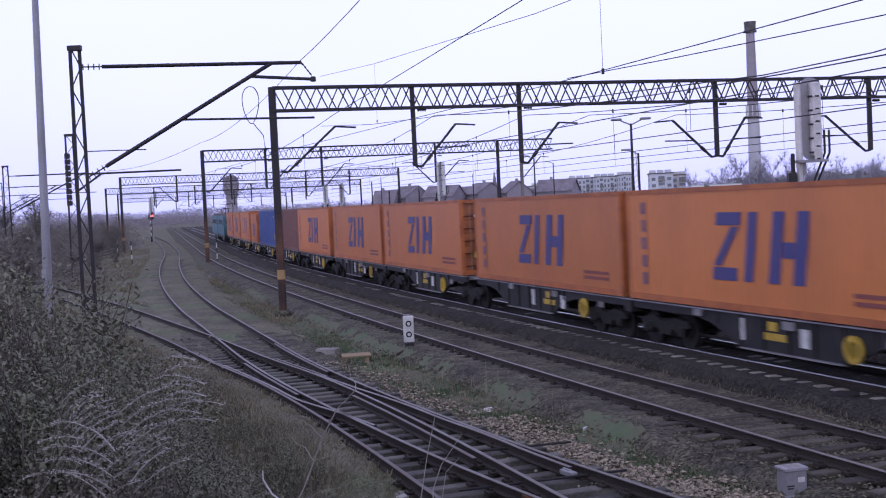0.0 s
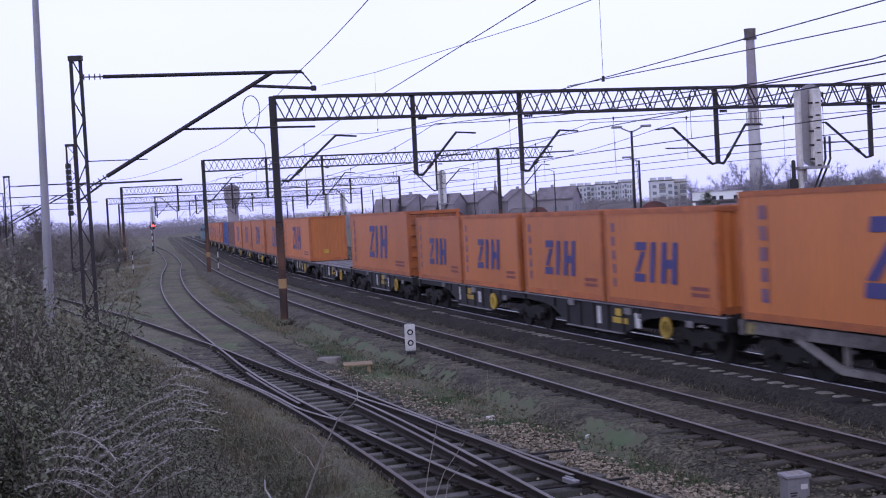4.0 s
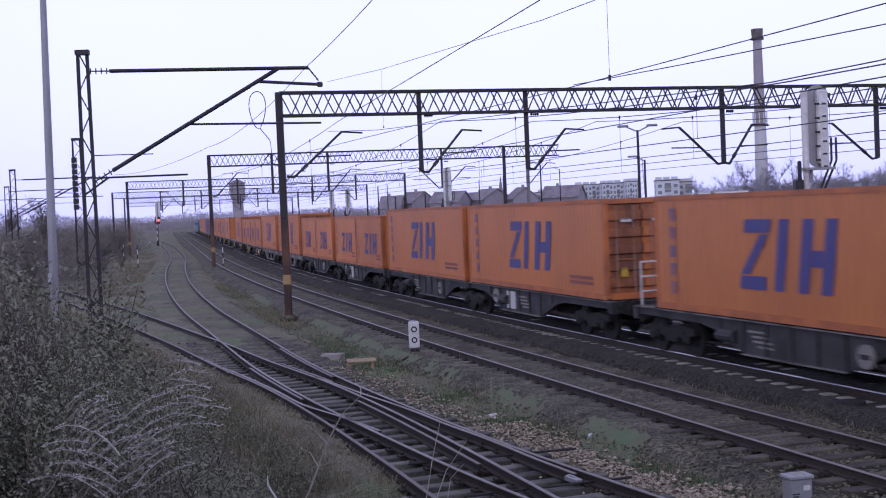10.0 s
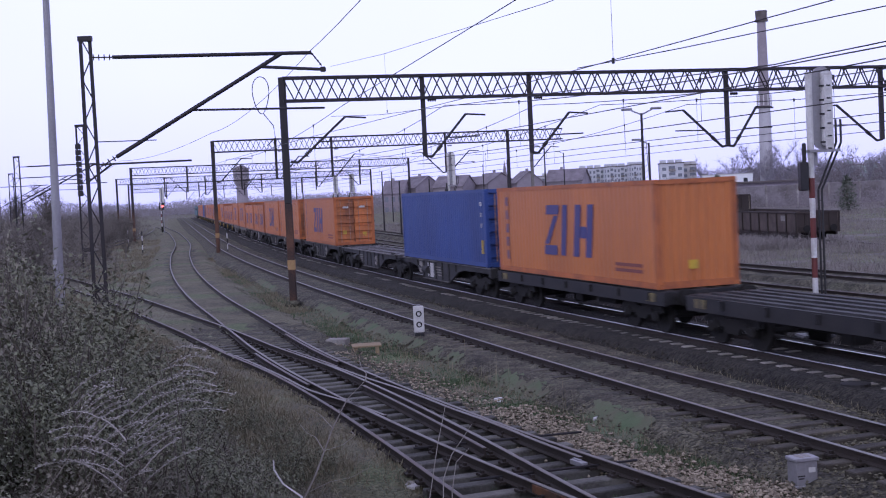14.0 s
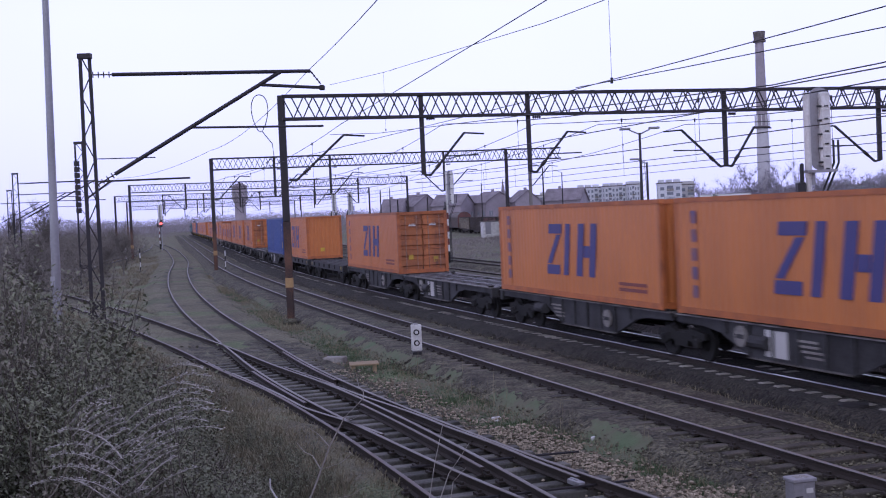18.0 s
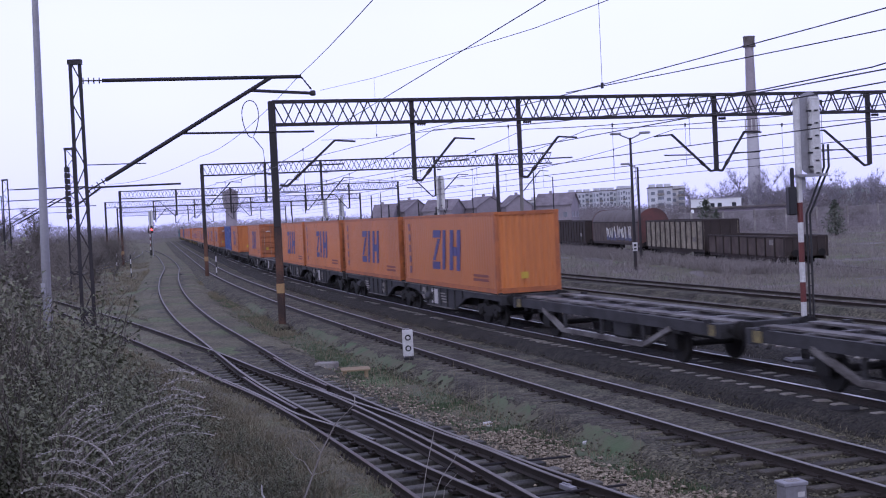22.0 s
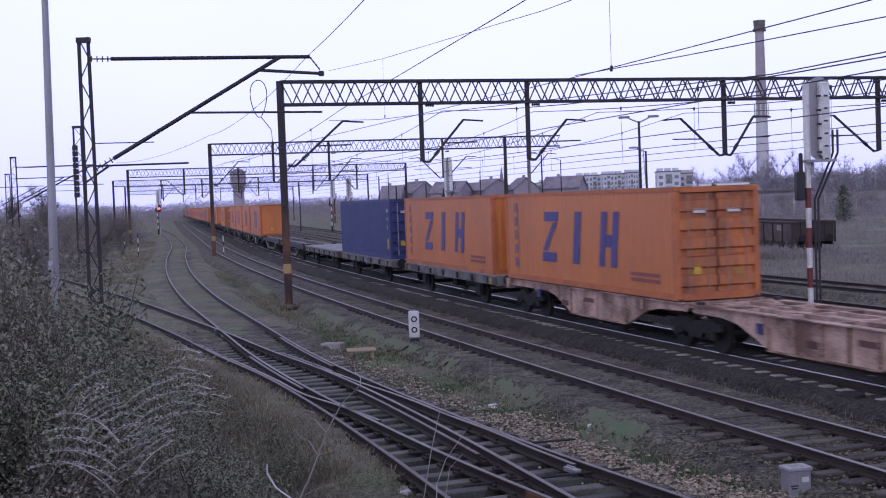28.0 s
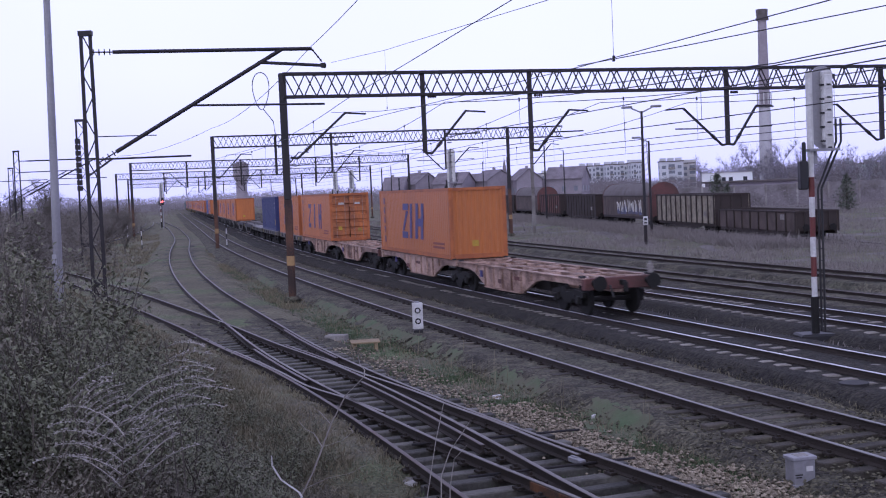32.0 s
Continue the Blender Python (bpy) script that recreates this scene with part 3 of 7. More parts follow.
# overgrown verge that buries the timber ends
vv, vf = sweep(resample([p for p in B_MID if 12.0 < p[1] < 46], 0.35), [(-0.84, -0.5), (-0.85, -0.13), (-1.05, -0.10), (-1.3, -0.08), (-1.6, -0.10), (-1.95, -0.14), (-2.4, -0.26), (-3.4, -0.62)], closed=False)
vv = [(x, y, z + 0.09 * noise.noise((x * 1.1, y * 1.1, 7)) * (z < -0.085) + 0.03 * noise.noise((x * 4, y * 4, 1)) - 0.3 * min(max((18.6 - y) / 2.2, 0.0), 1.0)) for x, y, z in vv]
tagged(new("ground_verge", raw("ground_verge", vv, vf, M_GROUND)), "weedy verge along the crossing", "ground", kind="structure")
LONG_TO = 38.0
sleepers_along(A_MID, cross, SLEEPER_TARRED, 0.6, (LONG_TO, 50), skip=LONG_TO)
sleepers_along(B_MID, cross, SLEEPER_TARRED, 0.6, (LONG_TO, 42), -0.012, skip=LONG_TO)


def mid_at(mid, y):
    return float(np.interp(y, [q[1] for q in mid], [q[0] for q in mid]))


def long_timbers():
    """Timbers that carry both tracks through the crossing, each reaching past the outer rails."""
    rng = random.Random(6)
    y = 11.0
    while y < LONG_TO:
        xa, xb = mid_at(A_MID, y), mid_at(B_MID, y)
        ahead = (mid_at(A_MID, y + 1) + mid_at(B_MID, y + 1) - xa - xb) / 2
        turn = math.atan2(1.0, ahead) - math.pi / 2
        over = 0.5 if y < 17.6 else 0.05
        long = (xa - xb) * math.cos(turn) + 1.51 + 0.5 + over + rng.uniform(-0.05, 0.2)
        slide = (0.5 - over) / 2 + rng.uniform(-0.06, 0.06)
        m = pose((xa + xb) / 2 + slide * math.cos(turn), y + slide * math.sin(turn), -0.006 + rng.uniform(-0.015, 0.006), 0, 0, math.degrees(turn) + rng.uniform(-1.6, 1.6))
        shared("long_timber", SLEEPER_TARRED, m @ Matrix.Diagonal((long / 2.55, rng.uniform(0.95, 1.12), 1, 1)), cross)
        y += 0.60 * math.cos(turn)


long_timbers()
# curved slip rails from one track to the other, check rails and blades
SLIP_R = smooth([(1.66, 18.15), (1.12, 19.43), (0.71, 20.5), (0.26, 21.59), (-0.25, 22.73), (-0.81, 24.14), (-1.44, 25.58), (-2.25, 27.3), (-2.86, 28.7), (-3.7, 30.5)], 0.5)
SLIP_L = smooth([(-1.5, 22.4), (-2.40, 24.2), (-3.23, 25.66), (-4.15, 27.91), (-5.2, 30.38), (-6.15, 32.5)], 0.5)
rail_along(SLIP_R, cross, M_HEAD_CROSS)
rail_along(SLIP_L, cross, M_HEAD_CROSS)
for src, a, y0, y1 in ((A_MID, 0.66, 29.5, 37.5), (B_MID, 0.55, 19, 26.5), (B_MID, -0.66, 31, 36.5), (A_MID, -0.86, 26.5, 33.5), (B_MID, 0.90, 29, 34)):
    rail_along([(x, y, -0.012) for x, y, z in offset_pts(src, a) if y0 < y < y1], cross, M_HEAD_RUST)


def plates_under(mid, parent, y0, y1, step):
    """Base plates and screws where a rail crosses its sleepers."""
    v, f = [], []
    p = resample(mid, step)
    t = np.gradient(p[:, :2], axis=0)
    t /= np.linalg.norm(t, axis=1)[:, None]
    cube = [(a, b, c) for a in (-1, 1) for b in (-1, 1) for c in (-1, 1)]
    quad = [(0, 1, 3, 2), (4, 6, 7, 5), (0, 4, 5, 1), (2, 3, 7, 6), (0, 2, 6, 4), (1, 5, 7, 3)]
    for q, d in zip(p, t):
        if not y0 < q[1] < y1:
            continue
        for side in (-0.753, 0.753):
            for off, w, h, top in ((0.0, 0.17, 0.085, -0.128), (-0.105, 0.022, 0.03, -0.085), (0.105, 0.022, 0.03, -0.085)):
                k = len(v)
                for a, b, c in cube:
                    across, ahead = side + off + a * w, b * h
                    v.append((q[0] + d[1] * across + d[0] * ahead, q[1] - d[0] * across + d[1] * ahead, top if c > 0 else -0.165))
                f.extend(tuple(k + n for n in r) for r in quad)
    ob = new("base_plates", raw("base_plates", v, f, M_RAIL))
    ob.parent = parent
    tagged(ob, kind="stuff")


plates_under(A_MID, cross, 12, 40, 0.6)
plates_under(B_MID, cross, 12, 40, 0.6)
plates_under(line_pts(0, -20, 40), near_line, 12, 48, 0.65)
# rusted joint on the crossing's left-hand rail, with two bolted plates
for k in (-1, 1):
    edge = [(x, y) for x, y, z in offset_pts(A_MID, -0.753 + k * 0.045) if 15.4 < y < 17.2]
    joint = B()
    for (xa, ya), (xb, yb) in zip(edge[:-1], edge[1:]):
        bar(joint, (xa, ya, -0.075), (xb, yb, -0.075), 0.03, 0.11)
    part("joint_plate", joint, M_RUSTIRON, cross, "bright rust-orange joint plate")
for y in (15.6, 16.1, 16.6, 17.1):
    x = mid_at(offset_pts(A_MID, -0.69), y)
    part("joint_bolt", tube(B(), (x, y, -0.08), (x + 0.09, y + 0.02, -0.08), 0.025, 6), M_RUSTIRON, cross)
block = boxes(((0, 0, 0.0), (0.16, 0.5, 0.1)), ((0.02, 0.1, 0.05), (0.08, 0.28, 0.05)), bevel=0.01)
shared("blade_lock", mesh_of("blade_lock", block, M_GREYPOST), pose(1.62, 18.1, -0.08, 0, 0, 24) @ Matrix.Scale(0.7, 4), cross)
for x0, y0, x1, y1 in ((-2.1, 19.4, 3.3, 20.9), (-1.2, 17.0, 3.9, 18.6)):
    part("stretcher_rod", tube(B(), (x0 + 1.2, y0 + 0.4, -0.1), (x1 - 1.4, y1 - 0.4, -0.1), 0.02), M_STEEL, cross)


# loose ballast: joined stones
def scatter_stones(name, label, material, spots, size):
    v, f = [], []
    rng = random.Random(11)
    octa = [(1, 0, 0), (-1, 0, 0), (0, 1, 0), (0, -1, 0), (0, 0, 1), (0, 0, -1)]
    tri = [(0, 2, 4), (2, 1, 4), (1, 3, 4), (3, 0, 4), (2, 0, 5), (1, 2, 5), (3, 1, 5), (0, 3, 5)]
    for x, y, z in spots:
        k, r, a = len(v), rng.uniform(*size), rng.uniform(0, 6.28)
        ca, sa = math.cos(a), math.sin(a)
        for p, q, h in octa:
            p, q, h = p * r * rng.uniform(0.7, 1.4), q * r * rng.uniform(0.6, 1.1), h * r * rng.uniform(0.4, 0.9)
            v.append((x + p * ca - q * sa, y + p * sa + q * ca, z + h))
        f.extend(tuple(k + j for j in t) for t in tri)
    tagged(new(name, raw(name, v, f, material)), label, "gravel", kind="stuff")


rs = random.Random(3)
spots, oily_shaded = [], []
for off in (0.0, TRAIN_OFF, 9.55):
    for i in range(16000 if off < 9 else 4000):
        s = -17 + 75 * rs.random() ** 1.6
        a = rs.uniform(-2.4, 2.4)
        p, u = along(s, off + a)
        z = -0.2 if abs(a) < 1.75 else -0.2 - 0.3 * (abs(a) - 1.75) / 0.95
        (oily_shaded if off else spots).append((p.x, p.y, z + rs.uniform(-0.01, 0.02)))
for mid in (A_MID, B_MID):
    for i in range(6500):
        k = rs.randrange(8, min(len(mid), 60))
        x, y, z = mid[k]
        a = rs.uniform(-2.1, 2.1)
        spots.append((x + a * 0.93, y + a * 0.35 + rs.uniform(-0.6, 0.6), (-0.29 if y < 36 else -0.19) + rs.uniform(-0.015, 0.02)))
scatter_stones("ballast_stones", "dirty dark ballast stones along the tracks", M_STONE, spots, (0.018, 0.045))
scatter_stones("oily_shaded_ballast_stones", "oil-dark ballast stones along the main tracks, darkened for train shade", M_STONE_MAIN, oily_shaded, (0.018, 0.045))
pale = []
for i in range(15000):
    k = rs.randrange(9, 34)
    x, y, z = A_MID[k]
    t = rs.random()
    a = 1.3 + rs.gauss(0.45, 0.38) + 0.25 * math.sin(y * 0.9)
    if rs.random() < (1.0 if y < 20.5 else 0.55 if y < 24 else 0.14):
        pale.append((x + a * 0.93, y + a * 0.35 + rs.uniform(-0.5, 0.5), -0.27 - 0.05 * max(0, a - 1.4) + rs.uniform(-0.02, 0.05)))
scatter_stones("fresh_ballast_heap", "pale loose ballast ridge beside the crossing", M_STONE_PALE, pale, (0.022, 0.05))


# ---- the container train ----
FLOOR = 1.205


def corrugated(bm, x0, x1, y, z0, z1, sign, pitch=0.28, depth=0.016):
    """A ribbed steel wall in the plane y (x0 to x1), facing sign."""
    n = max(2, int(round((x1 - x0) / pitch)))
    w = (x1 - x0) / n
    xs = []
    for i in range(n):
        a = x0 + i * w
        xs += [(a, 0), (a + w * 0.36, 0), (a + w * 0.5, depth), (a + w * 0.86, depth)]
    xs.append((x1, 0))
    lo = [bm.verts.new((x, y - sign * d, z0)) for x, d in xs]
    hi = [bm.verts.new((x, y - sign * d, z1)) for x, d in xs]
    for i in range(len(xs) - 1):
        q = (lo[i], lo[i + 1], hi[i + 1], hi[i])
        bm.faces.new(q if sign < 0 else q[::-1])


def turned(bm):
    """Turns what is built along x so that it lies along y."""
    bmesh.ops.rotate(bm, verts=bm.verts, cent=(0, 0, 0), matrix=Matrix.Rotation(math.pi / 2, 3, "Z"))
    return bm


PAINTS = {"orange": (M_ORANGE, M_ORANGE_D), "royal": (M_BLUE, M_BLUE), "navy": (M_NAVY, M_NAVY), "brown": (M_MAROON, M_MAROON)}
BOX_LABEL = {("orange", 12.192): "orange steel forty-foot container with blue marks on a wagon",
             ("orange", 6.058): "orange steel twenty-foot container with blue marks on a wagon",
             ("royal", 12.192): "plain royal blue steel forty-foot container on a wagon",
             ("navy", 12.192): "plain navy blue steel forty-foot container on a wagon",
             ("brown", 12.192): "dull brown steel forty-foot container on a wagon"}
box_made = {}


def build_box(paint, length, wide, doors_back):
    """Origin under the middle; +x the way the train runs; the side with marks is +y."""
    h = 2.896 if length > 7 else 2.591
    half, w = length / 2, 1.219
    skin, rail = PAINTS[paint]
    c = empty_thing("shipping_container", None, BOX_LABEL[paint, length], "container", "containers on the train")
    for s in (1, -1):
        bm = B()
        corrugated(bm, -half + 0.15, half - 0.15, s * (w - 0.012), 0.16, h - 0.1, s)
        part("side_wall", bm, skin, c)
        part("top_rail", boxes(((0, s * (w - 0.04), h - 0.06), (length - 0.3, 0.08, 0.12))), rail, c)
        part("bottom_rail", boxes(((0, s * (w - 0.05), 0.09), (length - 0.3, 0.1, 0.16)), ((-0.9, s * (w - 0.02), 0.06), (0.3, 0.05, 0.1)),
                                  ((0.9, s * (w - 0.02), 0.06), (0.3, 0.05, 0.1))), rail, c)
        for e in (1, -1):
            part("corner_post", boxes(((e * (half - 0.08), s * (w - 0.08), h / 2), (0.16, 0.16, h - 0.24)), bevel=0.012), rail, c)
            for z in (0.06, h - 0.06):
                part("corner_casting", boxes(((e * (half - 0.085), s * (w - 0.08), z), (0.18, 0.165, 0.12)), bevel=0.012), rail, c)
    bm = B()
    corrugated(bm, -w + 0.1, w - 0.1, h - 0.05, -half + 0.1, half - 0.1, 1, 0.22, 0.02)
    bmesh.ops.rotate(bm, verts=bm.verts, cent=(0, 0, 0), matrix=Matrix.Rotation(math.pi / 2, 3, "X"))
    for v in bm.verts:
        v.co = Vector((-v.co.y, v.co.x, v.co.z))
    part("roof_panel", bm, skin, c)
    part("floor_panel", boxes(((0, 0, 0.14), (length - 0.2, 2.3, 0.06))), M_WGREY, c)
    d = -1 if doors_back else 1
    # blind end: vertical ribs
    bm = B()
    corrugated(bm, -w + 0.16, w - 0.16, half - 0.03, 0.18, h - 0.12, 1, 0.26, 0.045)
    bmesh.ops.rotate(bm, verts=bm.verts, cent=(0, 0, 0), matrix=Matrix.Rotation(-math.pi / 2 if d < 0 else math.pi / 2, 3, "Z"))
    part("end_wall", bm, skin, c)
    part("end_sill", boxes(((-d * (half - 0.06), 0, 0.1), (0.12, 2.1, 0.18))), rail, c)
    part("end_header", boxes(((-d * (half - 0.06), 0, h - 0.07), (0.12, 2.1, 0.12))), rail, c)
    part("warning_plate", boxes(((-d * (half + 0.004), 0.15, 0.62), (0.008, 0.28, 0.24))), M_YELLOW, c, "small yellow plate")
    # door end: two leaves with pressed bands, locking bars
    part("door_sill", boxes(((d * (half - 0.06), 0, 0.09), (0.12, 2.1, 0.18))), rail, c)
    part("door_header", boxes(((d * (half - 0.06), 0, h - 0.08), (0.12, 2.1, 0.14))), rail, c)
    for s in (1, -1):
        leaf = B()
        prof = [(0.17, 0.085)]
        pitch = (h - 0.5) / 5
        for k in range(5):
            z = 0.25 + k * pitch
            prof += [(z + pitch * 0.14, 0.085), (z + pitch * 0.24, 0.006), (z + pitch * 0.76, 0.006), (z + pitch * 0.86, 0.085)]
        prof.append((h - 0.17, 0.085))
        ya, yb = (0.02, 1.06) if s > 0 else (-1.06, -0.02)
        va = [leaf.verts.new((d * (half - q), ya, z)) for z, q in prof]
        vb = [leaf.verts.new((d * (half - q), yb, z)) for z, q in prof]
        for i in range(len(prof) - 1):
            q = (va[i], vb[i], vb[i + 1], va[i + 1])
            leaf.faces.new(q if d > 0 else q[::-1])
        door = part("door", leaf, M_ORANGE_DOOR if paint == "orange" else skin, c)
        for yy in (0.28, 0.82):
            part("locking_bar", tube(B(), (d * half, s * yy, 0.2), (d * half, s * yy, h - 0.2), 0.022), M_GREYPOST if paint == "navy" else M_LOCK, door)
        part("bar_handle", boxes(((d * (half + 0.01), s * 0.55, 1.15), (0.03, 0.5, 0.035))), rail, door)
        part("door_plate", boxes(((d * (half - 0.012), s * 0.6, 0.78 if s > 0 else 0.62), (0.012, 0.22, 0.26))), M_YELLOW, door, "small yellow plate")
        part("door_plate", boxes(((d * (half - 0.012), s * 0.5, h - 0.62), (0.012, 0.34, 0.12))), M_WHITE, door, "white plate with unreadable writing")
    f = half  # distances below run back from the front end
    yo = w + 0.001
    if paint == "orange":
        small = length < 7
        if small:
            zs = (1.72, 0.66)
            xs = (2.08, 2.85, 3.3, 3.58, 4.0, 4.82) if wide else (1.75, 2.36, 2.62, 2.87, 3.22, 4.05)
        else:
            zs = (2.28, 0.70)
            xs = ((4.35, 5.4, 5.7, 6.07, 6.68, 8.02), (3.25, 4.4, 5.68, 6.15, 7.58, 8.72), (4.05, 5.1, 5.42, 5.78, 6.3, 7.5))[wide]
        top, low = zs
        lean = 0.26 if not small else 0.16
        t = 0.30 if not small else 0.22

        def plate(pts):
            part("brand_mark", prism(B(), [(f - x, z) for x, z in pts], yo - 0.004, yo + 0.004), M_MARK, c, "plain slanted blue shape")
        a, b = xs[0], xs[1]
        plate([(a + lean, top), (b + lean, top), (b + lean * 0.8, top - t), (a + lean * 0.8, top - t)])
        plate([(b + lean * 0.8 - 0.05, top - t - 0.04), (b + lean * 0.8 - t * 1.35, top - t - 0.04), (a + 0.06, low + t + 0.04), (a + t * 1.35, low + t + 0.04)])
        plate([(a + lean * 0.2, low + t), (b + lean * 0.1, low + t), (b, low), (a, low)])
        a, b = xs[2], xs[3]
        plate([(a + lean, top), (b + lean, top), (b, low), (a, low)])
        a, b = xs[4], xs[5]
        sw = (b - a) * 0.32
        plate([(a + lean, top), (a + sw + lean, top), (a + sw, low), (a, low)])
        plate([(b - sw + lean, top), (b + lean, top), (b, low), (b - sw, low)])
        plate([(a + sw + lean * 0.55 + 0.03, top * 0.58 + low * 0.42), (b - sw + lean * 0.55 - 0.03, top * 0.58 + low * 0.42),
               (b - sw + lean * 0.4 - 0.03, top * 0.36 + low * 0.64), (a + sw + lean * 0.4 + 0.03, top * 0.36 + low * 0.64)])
        x = 0.55 if small else 0.95
        for k in range(5):
            z = h - 0.48 - k * (0.38 if small else 0.46)
            part("code_bar", boxes(((f - x, yo, z), (0.2 if small else 0.28, 0.006, 0.25 if small else 0.31))), M_CODE, c, "small faded blue bar of unreadable writing")
        x0 = length * 0.86
        part("text_bar", boxes(((f - x0, yo, 0.60), (length * 0.14, 0.006, 0.09)), ((f - x0, yo, 0.44), (length * 0.14, 0.006, 0.09))), M_BARS, c, "faint lines of unreadable writing")
    elif paint in ("royal", "navy"):
        for k, z in enumerate((2.35, 1.95, 1.55)):
            part("code_bar", boxes(((-f + 0.5, yo, z), (0.2, 0.006, 0.16))), M_WHITE if k == 0 else M_GREYPOST, c, "pale bar of unreadable writing")
        part("side_plate", boxes(((-f + 0.45, yo, 0.75), (0.26, 0.008, 0.5))), M_YELLOW, c, "small yellow plate")
    return c


def get_box(paint, length, wide, doors_back):
    key = (paint, length, wide, doors_back)
    if key not in box_made:
        box_made[key] = build_box(*key)
        return box_made[key]
    return copy_thing(box_made[key], Matrix())


WHEEL = B()
for a, r0, r1, t0 in ((0, 0.46, 0.45, 0.10), (0.055, 0.49, 0.475, 0.03), (-0.06, 0.2, 0.18, 0.06)):
    bmesh.ops.create_cone(WHEEL, cap_ends=True, segments=20, radius1=r0, radius2=r1, depth=t0, matrix=Matrix.Translation((0, a, 0)) @ Matrix.Rotation(-math.pi / 2, 4, "X"))
WHEEL_ME = mesh_of("wheel", WHEEL, M_BOGIE)


def add_bogie(parent, x, base=1.8):
    bg = part("bogie", boxes(((x, 0, 0.62), (0.6, 1.9, 0.22)), ((x, 0, 0.78), (0.9, 0.9, 0.16)), bevel=0.02), M_BOGIE, parent)
    for s in (1, -1):
        bm = B()
        prism(bm, [(x - base / 2 - 0.35, 0.58), (x - base / 2 - 0.3, 0.72), (x - 0.5, 0.80), (x - 0.2, 0.68), (x + 0.2, 0.68), (x + 0.5, 0.80), (x + base / 2 + 0.3, 0.72),
                   (x + base / 2 + 0.35, 0.58), (x + base / 2 - 0.2, 0.44), (x + 0.4, 0.5), (x + 0.3, 0.34), (x - 0.3, 0.34), (x - 0.4, 0.5), (x - base / 2 + 0.2, 0.44)], s * 0.98 - 0.06, s * 0.98 + 0.06)
        part("bogie_frame", bm, M_BOGIE, bg)
        for e in (1, -1):
            ax = x + e * base / 2
            part("axle_box", boxes(((ax, s * 1.05, 0.46), (0.26, 0.14, 0.26)), bevel=0.04), M_BOGIE, bg)
            part("spring", boxes(((ax - e * 0.22, s * 1.03, 0.52), (0.14, 0.12, 0.26)), bevel=0.03), M_BOGIE, bg)
            w = new("wheel", WHEEL_ME)
            w.parent = bg
            w.matrix_basis = Matrix.Translation((ax, s * 0.78, 0.46)) @ (Matrix.Rotation(math.pi, 4, "Z") if s > 0 else Matrix())
    for e in (1, -1):
        part("axle", tube(B(), (x + e * base / 2, -0.8, 0.46), (x + e * base / 2, 0.8, 0.46), 0.08, 8), M_BOGIE, bg)


def add_ends(parent, x, paint):
    """Buffers, coupling and head stock at one end of a wagon."""
    e = 1 if x > 0 else -1
    part("headstock", boxes(((x - e * 0.1, 0, 1.0), (0.22, 2.4, 0.36)), bevel=0.02), paint, parent)
    for s in (1, -1):
        bm = tube(B(), (x, s * 0.875, 1.04), (x + e * 0.42, s * 0.875, 1.04), 0.1, 10)
        tube(bm, (x + e * 0.42, s * 0.875, 1.04), (x + e * 0.46, s * 0.875, 1.04), 0.23, 14)
        part("buffer", bm, M_BOGIE, parent)
    part("coupling_hook", boxes(((x + e * 0.16, 0, 1.02), (0.34, 0.1, 0.16)), ((x + e * 0.34, 0, 0.9), (0.1, 0.14, 0.3)), bevel=0.02), M_BOGIE, parent)
    part("brake_hose", tube(B(), (x + e * 0.1, 0.4, 0.95), (x + e * 0.34, 0.4, 0.6), 0.03), M_BLACK, parent)


STYLE = {"black": (M_WBLACK, "sooty black skeletal container wagon with fishbelly sills"),
         "grey": (M_WGREY, "dirty grey skeletal container wagon with fishbelly sills"),
         "salmon": (M_WSALMON, "weathered salmon-red skeletal container wagon with fishbelly sills"),
         "truss": (M_WTRUSS, "pale grey container wagon with trussed underframe"),
         "rack": (M_WGREY, "dark two-axle container wagon with trussed underframe"),
         "flat": (M_WFLAT, "two-axle flat wagon with pale plank deck"),
         "lowflat": (M_WBLACK, "dark slatted low flat wagon")}
wagon_made = {}


